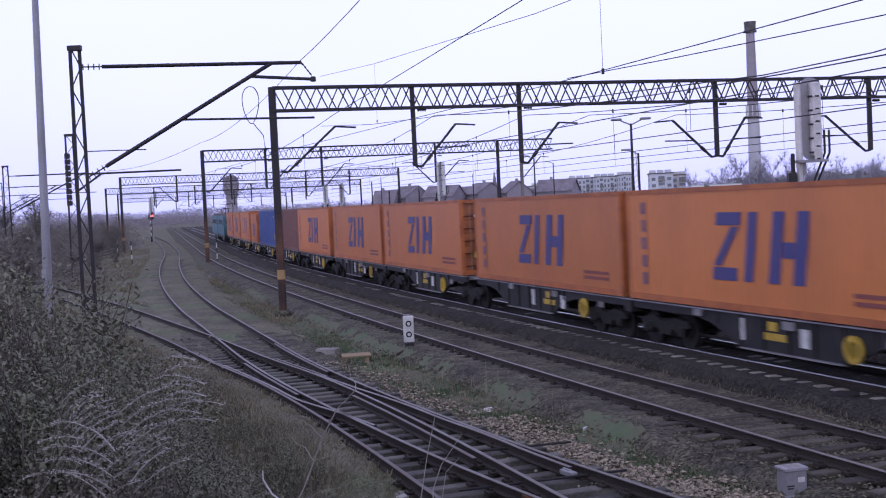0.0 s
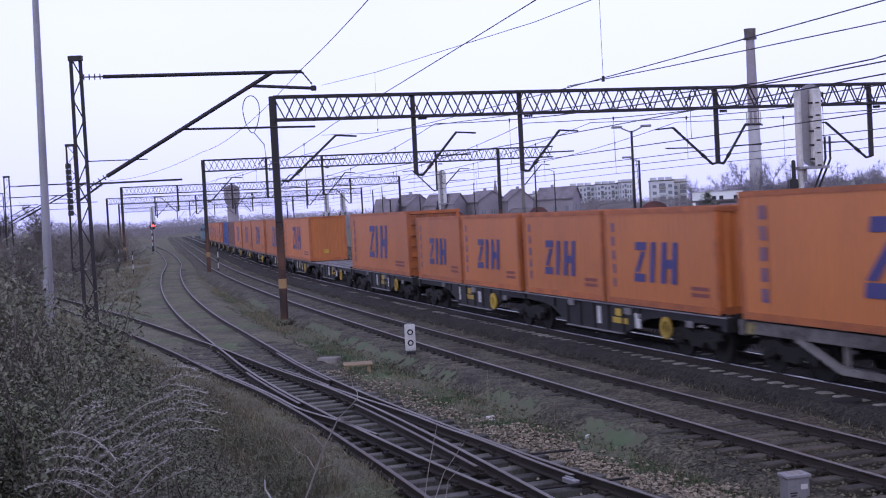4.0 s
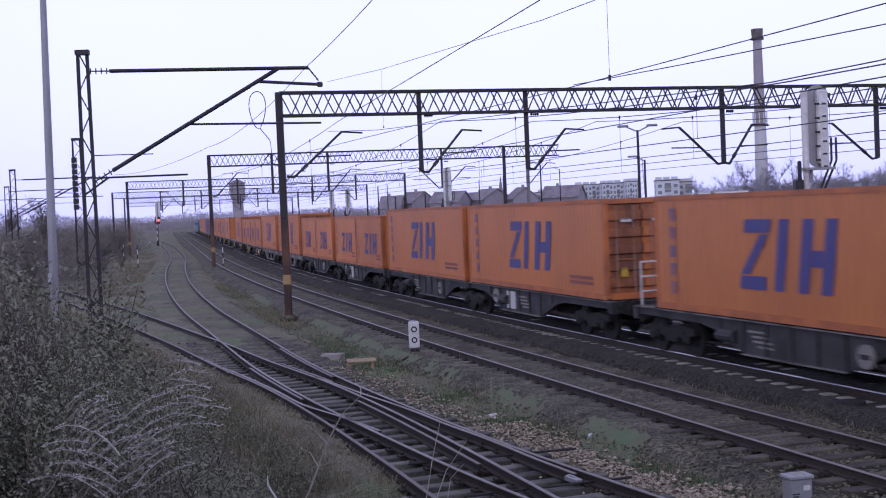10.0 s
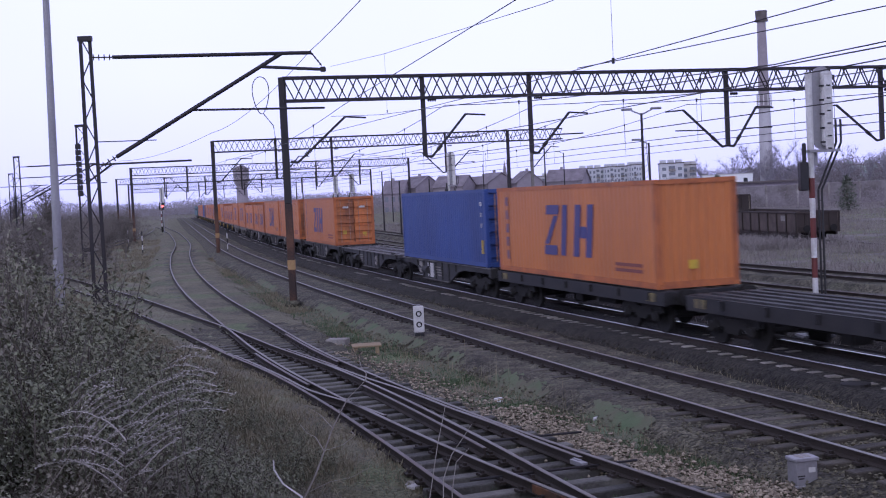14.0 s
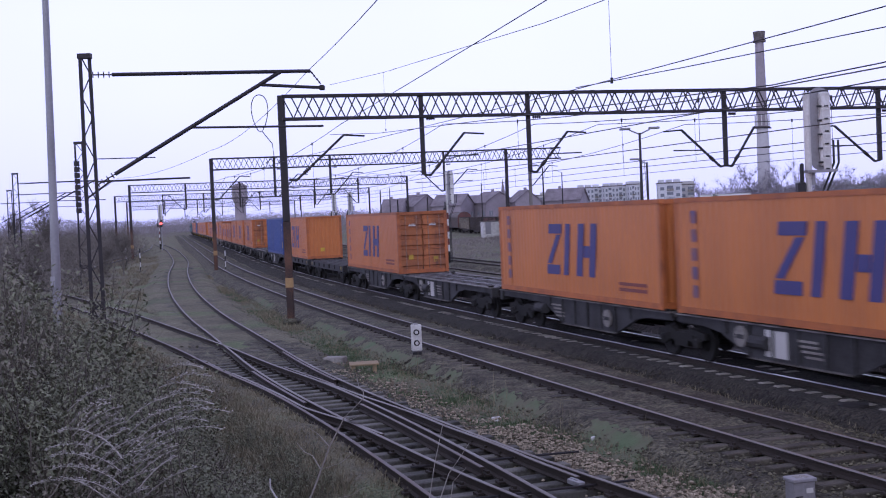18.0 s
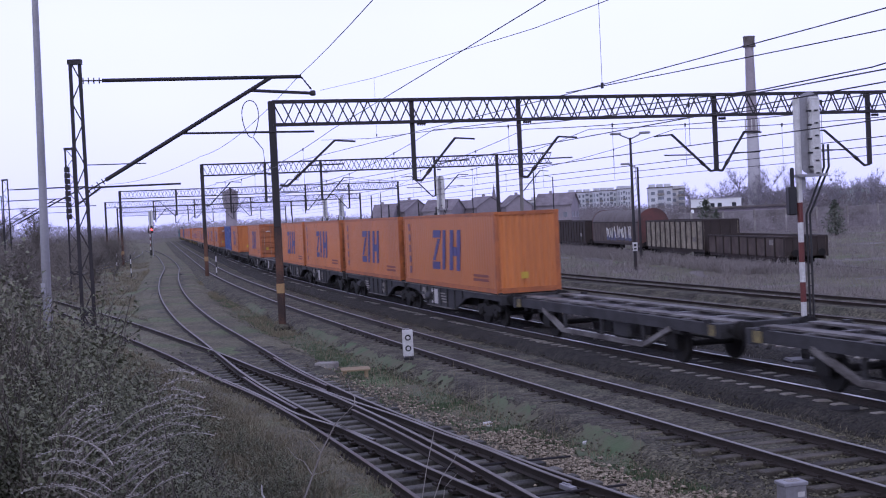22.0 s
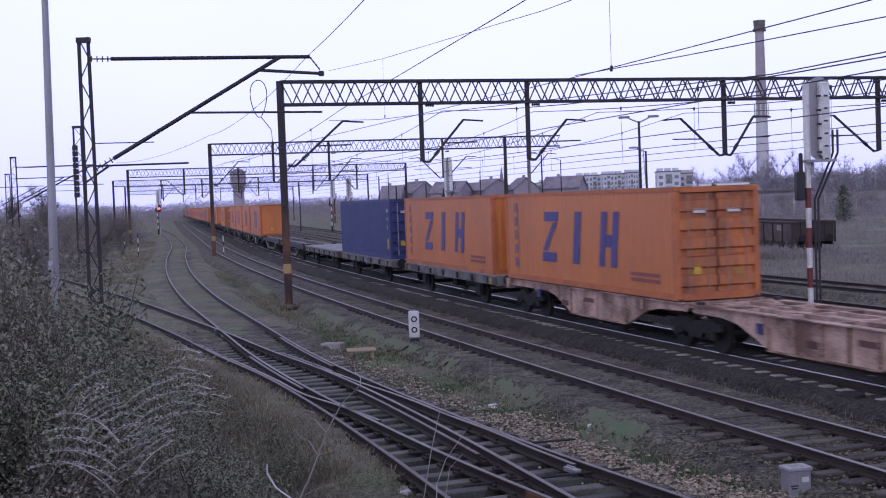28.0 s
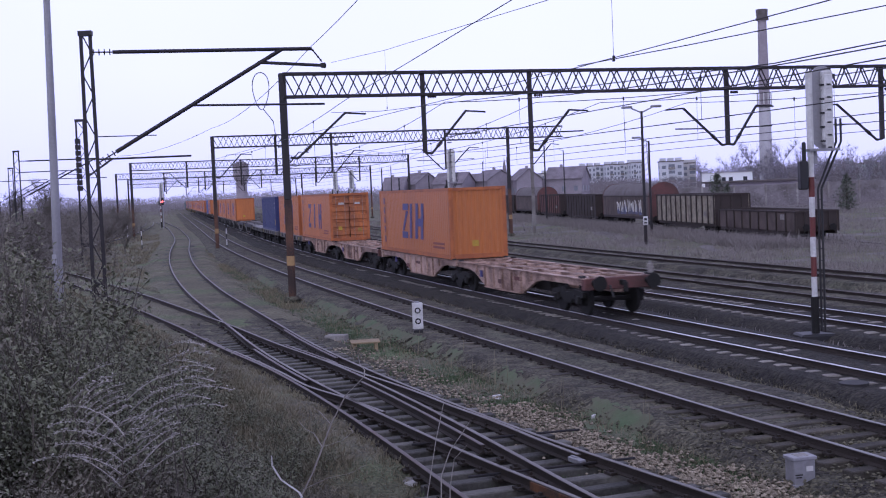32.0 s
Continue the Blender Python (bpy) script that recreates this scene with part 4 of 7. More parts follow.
def build_wagon(style, front, back, length):
    """front, back: 'end' (own bogie, buffers), 'joint' (bogie at the joint) or 'none' (rests on the neighbour's bogie)."""
    paint, label = STYLE[style]
    hl = length / 2
    w = empty_thing("container_wagon" if style not in ("flat", "lowflat") else "flat_wagon", None, label, "wagon", "wagons of the train")
    for s in (1, -1):
        bm = B()
        if style in ("black", "grey", "salmon"):
            k = 0.0 if front == back else (-1.1 if front == "end" else 1.1)
            prism(bm, [(-hl, 1.16), (hl, 1.16), (hl, 0.96), (3.9 + k, 0.94), (3.2 + k, 0.84), (1.9 + k, 0.36), (-1.9 + k, 0.36), (-3.2 + k, 0.84), (-3.9 + k, 0.94), (-hl, 0.96)], s * 1.08 - 0.05, s * 1.08 + 0.05)
            sill = part("side_sill", bm, paint, w)
            for x in ((-2.9, -1.9, -0.95, 0, 0.95, 1.9, 2.9) if s > 0 else ()):
                part("stiffener", boxes(((x + k, s * 1.15, 0.78 if abs(x) < 2.4 else 1.0), (0.07, 0.06, 0.74 if abs(x) < 2.4 else 0.3))), paint, sill)
            # all but salmon flanges are coloured paler, as if lit from above
            part("sill_flange", boxes(((k, s * 1.11, 0.37), (3.8, 0.2, 0.03)), ((0, s * 1.11, 1.165), (length, 0.22, 0.03))), paint if style == "salmon" else M_WTOPLIT if style == "black" else M_WTRUSS, sill)
        elif style in ("truss", "rack"):
            prism(bm, [(-hl, 1.16), (hl, 1.16), (hl, 0.88), (-hl, 0.88)], s * 1.08 - 0.06, s * 1.08 + 0.06)
            sill = part("side_sill", bm, paint, w)
            tr = B()
            for a, b in (((-4.2, 0.9), (-2.7, 0.36)), ((-2.7, 0.36), (2.7, 0.36)), ((2.7, 0.36), (4.2, 0.9))):
                bar(tr, (a[0], s * 1.12, a[1]), (b[0], s * 1.12, b[1]), 0.13)
            part("truss_rod", tr, M_WTRUSS, sill, "pale worn truss rod")
            part("truss_post", boxes(*[((x, s * 1.08, 0.63), (0.09, 0.09, 0.54)) for x in (-2.6, 0.0, 2.6)]), paint, sill)
        else:
            z0 = 0.86 if style == "flat" else 0.8
            prism(bm, [(-hl, 1.16), (hl, 1.16), (hl, z0), (-hl, z0)], s * 1.2 - 0.05, s * 1.2 + 0.05)
            sill = part("side_sill", bm, paint, w)
            for x in np.arange(-hl + 0.8, hl, 1.9):
                part("stake_pocket", boxes(((x, s * 1.28, 1.02), (0.12, 0.08, 0.22))), M_WBLACK, sill)
    part("centre_sill", boxes(((0, 0, 0.92), (length - 0.2, 0.34, 0.4))), paint, w)
    gear = boxes(((-1.6, 0.45, 0.72), (1.3, 0.44, 0.4)), ((1.3, -0.5, 0.68), (0.9, 0.4, 0.44)), ((0.2, 0.55, 0.62), (0.5, 0.5, 0.3)), ((0, 0, 0.52), (length * 0.5, 0.06, 0.06)), bevel=0.03)
    for yy in (-0.75, 0.75):
        bar(gear, (-length * 0.3, yy, 0.42), (length * 0.3, yy, 0.42), 0.05)
    part("brake_gear", gear, M_BOGIE, w, "sooty brake rods and air tanks")
    if style == "flat":
        for k in range(26):
            part("plank", boxes(((-hl + (k + 0.5) * length / 26, 0, 1.19), (length / 26 - 0.02, 2.42, 0.05))), M_DECK, w)
    elif style == "lowflat":
        for yy in (-0.95, -0.5, 0, 0.5, 0.95):
            part("deck_slat", boxes(((0, yy, 1.17), (length - 0.1, 0.2, 0.05))), M_WGREY, w)
    else:
        for x in np.linspace(-hl + 0.15, hl - 0.15, 8):
            # all but salmon cross members carry the painted top light
            part("cross_member", boxes(((x, 0, 1.10), (0.16, 2.1, 0.14))), paint if style == "salmon" else M_WTOPLIT if style == "black" else M_WLIT, w)
        for e in (1, -1):
            bm = B()
            for s in (1, -1):
                bar(bm, (e * (hl - 0.3), s * 1.0, 1.13), (e * (hl - 2.2), s * 0.15, 1.13), 0.15, 0.06)
            part("diagonal_brace", bm, M_WTOPLIT if style == "black" else M_WLIT if style == "grey" else paint, w)
        part("spigot", boxes(*[((e * 6.0, s * 1.1, 1.20), (0.2, 0.16, 0.09)) for e in (1, -1) for s in (1, -1)]), M_WBLACK, w)
    if style in ("black", "grey", "salmon"):
        for yy in (-0.42, 0.42):
            # painted top light here too, except on salmon wagons
            part("inner_sill", boxes(((0, yy, 1.13), (length - 0.4, 0.11, 0.09))), paint if style == "salmon" else M_WTOPLIT if style == "black" else M_WLIT, w)
    if style == "rack":
        for yy in (-0.62, 0.62):
            part("deck_slat", boxes(((0, yy, 1.185), (length - 0.1, 0.34, 0.05))), M_WTRUSS, w, "worn grey deck board")
    # gear on the side that shows
    if style == "black":
        part("number_panel", boxes(((-0.6, 1.14, 0.72), (0.9, 0.02, 0.16))), M_YELLOW, w, "yellow panel")
        part("number_panel", boxes(((-0.5, 1.145, 0.95), (0.34, 0.02, 0.2))), M_YELLOW, w, "yellow panel")
        part("text_panel", boxes(((0.75, 1.145, 0.8), (0.22, 0.02, 0.5)), ((-1.7, 1.145, 0.78), (0.3, 0.02, 0.4))), M_WHITE, w, "white bars of unreadable writing")
        hw = B()
        loops = [[hw.verts.new((-3.4 + q * math.cos(a), yy, 0.72 + q * math.sin(a))) for q, yy in ((0.29, 1.18), (0.29, 1.24), (0.19, 1.24), (0.19, 1.18))] for a in np.linspace(0, 2 * math.pi, 17)[:-1]]
        for i in range(16):
            for j in range(4):
                hw.faces.new((loops[i][j], loops[i][(j + 1) % 4], loops[(i + 1) % 16][(j + 1) % 4], loops[(i + 1) % 16][j]))
        bar(hw, (-3.4, 1.21, 0.5), (-3.4, 1.21, 0.94), 0.05)
        part("brake_wheel", hw, M_YELLOW, w, "yellow brake handwheel")
        part("side_flap", boxes(((2.6, 1.2, 1.06), (0.34, 0.06, 0.16)), ((-1.2, 1.2, 1.02), (0.4, 0.06, 0.18)), ((-4.6, 1.2, 0.9), (0.3, 0.05, 0.16))), M_DECK, w, "pale folding flaps")
    elif style == "grey":
        rear = front == "none"
        x = 0.8 if rear else 1.3
        part("text_panel", boxes(*[((x - 0.1 * q, 1.15, 0.92 - 0.11 * q), (0.75 - 0.1 * (q % 2), 0.02, 0.05)) for q in range(4)]), M_CONCRETE, w, "pale bars of unreadable writing")
        if rear:
            part("number_panel", boxes(((1.95, 1.14, 0.76), (0.85, 0.02, 0.6))), M_PLASTER, w, "pale panel of unreadable writing")
        hw = B()
        bmesh.ops.create_cone(hw, segments=16, radius1=0.25, radius2=0.25, depth=0.05, cap_ends=True, matrix=Matrix.Translation((3.3 if rear else -2.6, 1.2, 0.84 if rear else 0.76)) @ Matrix.Rotation(math.pi / 2, 4, "X"))
        part("brake_wheel", hw, M_CONCRETE, w, "pale grey brake handwheel")
        part("wheel_hub", boxes(((3.3 if rear else -2.6, 1.235, 0.84 if rear else 0.76), (0.3, 0.02, 0.1)), bevel=0.005), M_WGREY, w)
        part("air_tank", tube(B(), (2.2, 1.15, 0.75), (2.9, 1.15, 0.75), 0.16, 12), M_WGREY, w)
    elif style == "salmon":
        part("text_panel", boxes(((-0.5, 1.15, 0.86), (0.7, 0.02, 0.12)), ((1.3, 1.15, 0.66), (0.5, 0.02, 0.16))), M_REDWAG, w, "dark bars of unreadable writing")
        part("brake_lever", boxes(((3.3, 1.2, 0.84), (0.18, 0.06, 0.24))), M_MARK, w, "small blue box")
    elif style in ("truss", "rack"):
        part("brake_tank", boxes(((-0.9, 0.7, 0.62), (1.0, 0.5, 0.5)), bevel=0.08), paint, w)
        for e in (1, -1):
            part("step_plate", boxes(((e * (hl - 0.4), 1.15, 1.0), (0.3, 0.05, 0.26))), M_OCHRE, w, "worn yellow step plate")
    else:
        for e in (1, -1):
            part("buffer_panel", boxes(((e * (hl - 0.7), 1.26, 1.0), (0.5, 0.03, 0.22))), M_OCHRE, w, "worn dirty yellow panel")
    if style in ("flat", "rack"):
        for x in (hl - 2.6, -hl + 2.6):
            ax = part("axle", tube(B(), (x, -0.8, 0.46), (x, 0.8, 0.46), 0.08, 8), M_BOGIE, w)
            for s in (1, -1):
                q = new("wheel", WHEEL_ME)
                q.parent = ax
                q.matrix_basis = Matrix.Translation((x, s * 0.78, 0.46)) @ (Matrix.Rotation(math.pi, 4, "Z") if s > 0 else Matrix())
                part("axle_guard", boxes(((x, s * 1.05, 0.62), (0.5, 0.08, 0.5)), ((x, s * 1.08, 0.82), (1.2, 0.1, 0.08))), M_BOGIE, ax)
        add_ends(w, hl, paint)
        add_ends(w, -hl, paint)
        return w
    if front == "end":
        add_bogie(w, hl - 1.75)
        add_ends(w, hl, paint)
    if back == "end":
        add_bogie(w, -hl + 1.75)
        add_ends(w, -hl, M_REDWAG if style == "salmon" else paint)
    elif back == "joint":
        add_bogie(w, -hl - 0.3)
    return w


def get_wagon(*key):
    if key not in wagon_made:
        wagon_made[key] = build_wagon(*key)
        return wagon_made[key]
    return copy_thing(wagon_made[key], Matrix())


def build_loco():
    w = empty_thing("locomotive", None, "teal electric locomotive with dark roof heading the train", "locomotive", "locomotives of the train")
    bm = B()
    prism(bm, [(-8.2, 1.2), (8.2, 1.2), (8.3, 2.2), (7.7, 3.5), (7.2, 3.75), (-7.2, 3.75), (-7.7, 3.5), (-8.3, 2.2)], -1.45, 1.45)
    part("body", bm, M_LOCO, w)
    part("underframe", boxes(((0, 0, 1.05), (16.0, 2.8, 0.35)), ((0, 0, 0.7), (4.0, 2.3, 0.6)), bevel=0.03), M_BLACK, w)
    bm = B()
    prism(bm, [(-7.1, 3.75), (7.1, 3.75), (6.8, 4.0), (-6.8, 4.0)], -1.2, 1.2)
    part("roof", bm, M_ROOFGREY, w)
    for e in (1, -1):
        part("windscreen", boxes(((e * 8.05, 0, 2.85), (0.1, 2.2, 0.7))), M_GLASS, w)
        for s in (1, -1):
            part("cab_window", boxes(((e * 6.8, s * 1.455, 2.85), (0.8, 0.03, 0.65))), M_GLASS, w)
            part("headlight", tube(B(), (e * 8.2, s * 1.0, 1.75), (e * 8.36, s * 1.0, 1.75), 0.14, 10), M_GREYPOST, w)
        pan = tube(B(), (e * 4.6, 0, 4.0), (e * 5.8, 0, 4.6), 0.05)
        tube(pan, (e * 5.8, 0, 4.6), (e * 4.6, 0, 5.3 if e < 0 else 4.7), 0.04)
        bar(pan, (e * 4.6, -0.8, 5.3 if e < 0 else 4.7), (e * 4.6, 0.8, 5.3 if e < 0 else 4.7), 0.06)
        part("pantograph", pan, M_STEEL, w)
        add_bogie(w, e * 4.7, 2.8)
        add_ends(w, e * 8.2, M_BLACK)
    for x in (-4, -2, 0, 2, 4):
        part("side_grille", boxes(((x, 1.46, 2.9), (1.2, 0.03, 0.6))), M_STEEL, w)
    return w


L40, L20 = 12.192, 6.058
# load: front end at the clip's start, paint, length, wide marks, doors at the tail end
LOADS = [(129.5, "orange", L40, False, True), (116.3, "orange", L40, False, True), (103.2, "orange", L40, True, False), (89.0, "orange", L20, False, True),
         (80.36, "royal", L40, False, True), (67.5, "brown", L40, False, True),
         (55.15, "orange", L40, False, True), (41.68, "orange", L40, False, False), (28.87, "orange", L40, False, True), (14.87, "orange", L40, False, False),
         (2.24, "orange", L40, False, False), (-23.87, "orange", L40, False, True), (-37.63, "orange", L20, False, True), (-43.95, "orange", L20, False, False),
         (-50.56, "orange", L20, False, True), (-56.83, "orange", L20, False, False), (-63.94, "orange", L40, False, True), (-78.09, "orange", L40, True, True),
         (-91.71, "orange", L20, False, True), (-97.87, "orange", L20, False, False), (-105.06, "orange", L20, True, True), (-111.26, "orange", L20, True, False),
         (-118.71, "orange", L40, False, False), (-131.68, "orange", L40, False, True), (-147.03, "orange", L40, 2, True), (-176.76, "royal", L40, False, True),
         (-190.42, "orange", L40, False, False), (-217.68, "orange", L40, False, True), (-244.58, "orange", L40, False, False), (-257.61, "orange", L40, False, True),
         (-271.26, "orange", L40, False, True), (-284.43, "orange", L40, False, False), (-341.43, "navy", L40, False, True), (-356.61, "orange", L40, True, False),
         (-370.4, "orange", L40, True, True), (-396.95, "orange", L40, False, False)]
# wagon: front and back at the clip's start, style, ends
WAGONS = [(129.7, 117.1, "black", "end", "joint"), (116.5, 103.9, "black", "none", "end"), (103.4, 90.8, "black", "end", "joint"), (89.9, 81.2, "black", "none", "end"),
          (80.6, 68.0, "black", "end", "joint"), (67.7, 55.8, "black", "none", "end"),
          (55.3, 42.7, "black", "end", "joint"), (41.9, 29.3, "black", "none", "end"), (29.1, 16.5, "black", "end", "joint"), (15.1, 2.5, "black", "none", "end"),
          (2.4, -10.2, "black", "end", "joint"), (-10.6, -23.2, "black", "none", "end"),
          (-23.7, -36.3, "black", "end", "end"), (-37.4, -50.2, "black", "end", "joint"), (-50.4, -63.2, "black", "none", "end"),
          (-63.7, -76.5, "truss", "end", "end"), (-77.8, -90.6, "truss", "end", "end"),
          (-91.5, -104.2, "grey", "end", "joint"), (-104.8, -117.6, "grey", "none", "end"), (-118.5, -131.1, "grey", "end", "joint"), (-131.5, -144.1, "grey", "none", "end"),
          (-145.6, -160.2, "grey", "end", "end"), (-161.2, -174.6, "grey", "end", "joint"), (-176.5, -189.2, "grey", "none", "end"),
          (-190.2, -203.0, "lowflat", "end", "end"), (-204.2, -216.2, "lowflat", "end", "end"),
          (-217.4, -230.1, "grey", "end", "joint"), (-230.6, -243.4, "grey", "none", "end"),
          (-244.4, -257.0, "grey", "end", "joint"), (-257.5, -270.1, "grey", "none", "end"), (-271.1, -283.7, "grey", "end", "joint"), (-284.2, -296.9, "grey", "none", "end"),
          (-298.2, -311.6, "rack", "end", "end"), (-312.8, -326.0, "rack", "end", "end"),
          (-327.4, -340.0, "flat", "end", "end"), (-341.2, -354.0, "flat", "end", "end"), (-356.4, -369.2, "flat", "end", "end"),
          (-370.2, -382.8, "salmon", "end", "joint"), (-383.3, -396.0, "salmon", "none", "end"), (-396.8, -409.4, "salmon", "end", "joint"), (-409.8, -422.6, "salmon", "none", "end")]
MOVERS = []
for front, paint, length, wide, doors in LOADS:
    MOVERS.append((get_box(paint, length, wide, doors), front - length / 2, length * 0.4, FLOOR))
for front, rear, style, fe, be in WAGONS:
    ln = 12.7 if abs(front - rear - 12.7) < 0.35 else round(front - rear, 1)
    MOVERS.append((get_wagon(style, fe, be, ln), (front + rear) / 2, ln * 0.4, 0.0))
railed = next(m[0] for m in MOVERS if abs(m[1] + 152.9) < 0.3 and m[3] == 0.0)
for yy in (-1.0, 0.0, 1.0):
    part("handrail_post", tube(B(), (7.15, yy, 1.15), (7.15, yy, 2.35), 0.03, 6), M_WHITE, railed, "pale end handrail")
for z in (1.55, 1.95, 2.35):
    part("handrail", tube(B(), (7.15, -1.0, z), (7.15, 1.0, z), 0.025, 6), M_WHITE, railed, "pale end handrail")
lamp = MOVERS[-1][0]
part("tail_lamp", boxes(((-6.45, -0.95, 1.4), (0.12, 0.16, 0.3)), ((-6.45, -0.95, 1.58), (0.06, 0.05, 0.08)), bevel=0.02), M_CONCRETE, lamp, "pale grey tail lamp")
loco = build_loco()
MOVERS.append((loco, 140.6, 5.0, 0.0))
MOVERS.append((copy_thing(loco, Matrix()), 158.2, 5.0, 0.0))


def train_run(t):
    return 15.3752 * t - 0.8834 * 16 * (t / 16) ** 2 - 0.054 * 16 * (t / 16) ** 3


def riding(mid, reach, z, t):
    """The pose of a vehicle on the main track."""
    s = mid + train_run(t)
    a, _ = along(s - reach, TRAIN_OFF)
    b, _ = along(s + reach, TRAIN_OFF)
    c = (a + b) / 2
    return pose(c.x, c.y, z, 0, 0, math.degrees(math.atan2(b.y - a.y, b.x - a.x)))


def motions():
    for ob, mid, reach, z in MOVERS:
        walk(ob, [(t, riding(mid, reach, z, t)) for t in range(0, 33)])


# ---- catenary ----
def lattice(a, b, up, w, chord, step, posts=True):
    """Chords and zigzag of a flat lattice girder from a to b, its lower chord up metres below."""
    a, b, up = Vector(a), Vector(b), Vector(up)
    d = (b - a)
    n = max(2, int(round(d.length / step)))
    top, low, web = B(), B(), B()
    side = d.normalized().cross(up).normalized() * w
    for k in (-1, 1):
        h = 0.0 if k < 0 else 0.5
        bar(top, a + side * k, b + side * k, chord)
        bar(low, a + side * k + up, b + side * k + up, chord)
        for i in range(n):
            p, q = a + d * min((i + h) / n, 1), a + d * min((i + h + 0.5) / n, 1)
            r = a + d * min((i + h + 1) / n, 1)
            if (q - p).length > 0.05:
                bar(web, p + side * k, q + up + side * k, chord * 0.42)
            if (r - q).length > 0.05:
                bar(web, q + up + side * k, r + side * k, chord * 0.42)
    return top, low, web


def insulator(bm, a, b, r=0.07, n=4):
    a, b = Vector(a), Vector(b)
    tube(bm, a, b, 0.025)
    for i in range(n):
        p = a + (b - a) * ((i + 0.5) / n)
        tube(bm, p - (b - a).normalized() * 0.02, p + (b - a).normalized() * 0.02, r, 8)
    return bm


def cantilever(parent, foot, way, reach, rise, side=1):
    """A raking arm from a hanger's foot: strut, top stay and registration tube."""
    f, w = Vector(foot), Vector(way)
    tip = f + w * reach + Vector((0, 0, rise))
    arm = bar(B(), f, tip, 0.09)
    bar(arm, tip, tip + w * 0.9 + Vector((0, 0, -0.06)), 0.07)
    part("raking_arm", arm, M_STEEL, parent)
    part("arm_insulator", insulator(B(), f + (tip - f) * 0.16, f + (tip - f) * 0.28, 0.09), M_INSUL, parent)
    part("registration_tube", tube(B(), f + (tip - f) * 0.45, f + (tip - f) * 0.45 + w * 1.5 + Vector((0, 0, 0.02)), 0.03), M_STEEL, parent)
    return tip


def gantry(left, right, top_z, hangers, arms, depth=0.95, over=0.0, mast=0.29, foot_z=-0.4, band=True, wires=True):
    """A portal over the tracks: left and right posts in plan, hangers at metres along, arms (index, reach)."""
    g = empty_thing("catenary_gantry", None, "dark lattice catenary gantry with rusty posts over the tracks", "gantry", "catenary gantries")
    a, b = Vector((*left, top_z)), Vector((*right, top_z))
    d = (b - a).normalized()
    for p in (a, b):
        bm = B()
        box(bm, (p.x, p.y, (top_z + 3.9) / 2), (mast, mast * 0.9, top_z - 3.9), bevel=0.03)
        part("upper_post", bm, M_STEEL, g)
        bm = B()
        box(bm, (p.x, p.y, (3.9 + foot_z) / 2), (mast + 0.006, mast * 0.9 + 0.006, 3.9 - foot_z), bevel=0.03)
        part("lower_post", bm, M_RUSTPOST, g, "rust-brown lower post")
        if band:
            part("warning_band", boxes(((p.x, p.y, 1.35), (mast + 0.02, mast * 0.9 + 0.02, 0.4))), M_BAND, g, "faded ochre band")
        part("post_footing", boxes(((p.x, p.y, foot_z + 0.08), (0.66, 0.66, 0.36)), bevel=0.12), M_BALLAST, g, "footing buried in dark ballast")
    e = b + d * over
    t, l, w = lattice(a + Vector((0, 0, -0.04)), e + Vector((0, 0, -0.04)), (0, 0, -depth), 0.2, 0.11, 0.92)
    part("top_chord", t, M_STEEL, g)
    part("bottom_chord", l, M_STEEL, g)
    part("lattice_web", w, M_STEEL, g)
    for i, (s, zb) in enumerate(hangers):
        p = a + d * s
        part("hanger_post", boxes(((p.x, p.y, (top_z + zb) / 2), (0.2, 0.2, top_z - zb)), ((p.x, p.y, top_z - depth - 0.05), (0.5, 0.3, 0.1)), bevel=0.01), M_STEEL, g)
        bm = insulator(B(), (p + d * 0.2 + Vector((0, 0, -top_z + zb + 2.4))), p + d * 0.6 + Vector((0, 0, -top_z + zb + 2.4)))
        part("wire_insulator", bm, M_INSUL, g)
    tips = []
    for s, zb, sign, reach, rise in arms:
        p = a + d * s
        foot = Vector((p.x, p.y, zb)) + d * 0.3 * sign
        part("arm_bracket", bar(B(), (p.x, p.y, zb + 0.05), foot, 0.1), M_STEEL, g)
        tips.append(cantilever(g, foot, d * sign, reach, rise))
    return g, a, d, tips


G1, G1_A, G1_D, G1_T = gantry((-7.03, 51.2), (-7.03 + 0.954 * 37, 51.2 + 0.30 * 37), 9.15, [(6.05, 5.66), (10.95, 5.64), (20.7, 5.6), (29.1, 5.6)],
                              [(0.2, 5.6, 1, 2.1, 1.85), (6.05, 5.62, 1, 1.6, 1.8), (10.95, 5.6, 1, 1.55, 1.76), (20.7, 5.56, -1, 1.95, 1.74), (20.7, 5.56, 1, 1.25, 1.8), (29.1, 5.56, -1, 2.2, 1.76)])
G2, G2_A, G2_D, G2_T = gantry((-20.8, 105.8), (4.87, 112.2), 9.5, [(5.4, 6.0), (10.3, 6.0), (20.6, 5.9)],
                              [(0.2, 5.9, 1, 1.9, 2.0), (5.4, 6.0, 1, 1.7, 1.9), (10.3, 6.0, 1, 1.7, 1.9), (20.6, 5.9, 1, 1.9, 1.9), (20.6, 5.9, -1, 1.9, 1.9)], over=5.2)
G3, G3_A, G3_D, G3_T = gantry((-40.9, 154.7), (-6.36, 167.9), 9.15, [(7.0, 5.8), (14, 5.8), (24, 5.8), (30, 5.8)],
                              [(7, 5.8, -1, 1.9, 1.9), (14, 5.8, 1, 1.7, 1.9), (24, 5.8, 1, 1.7, 1.9), (30, 5.8, -1, 1.7, 1.9)])
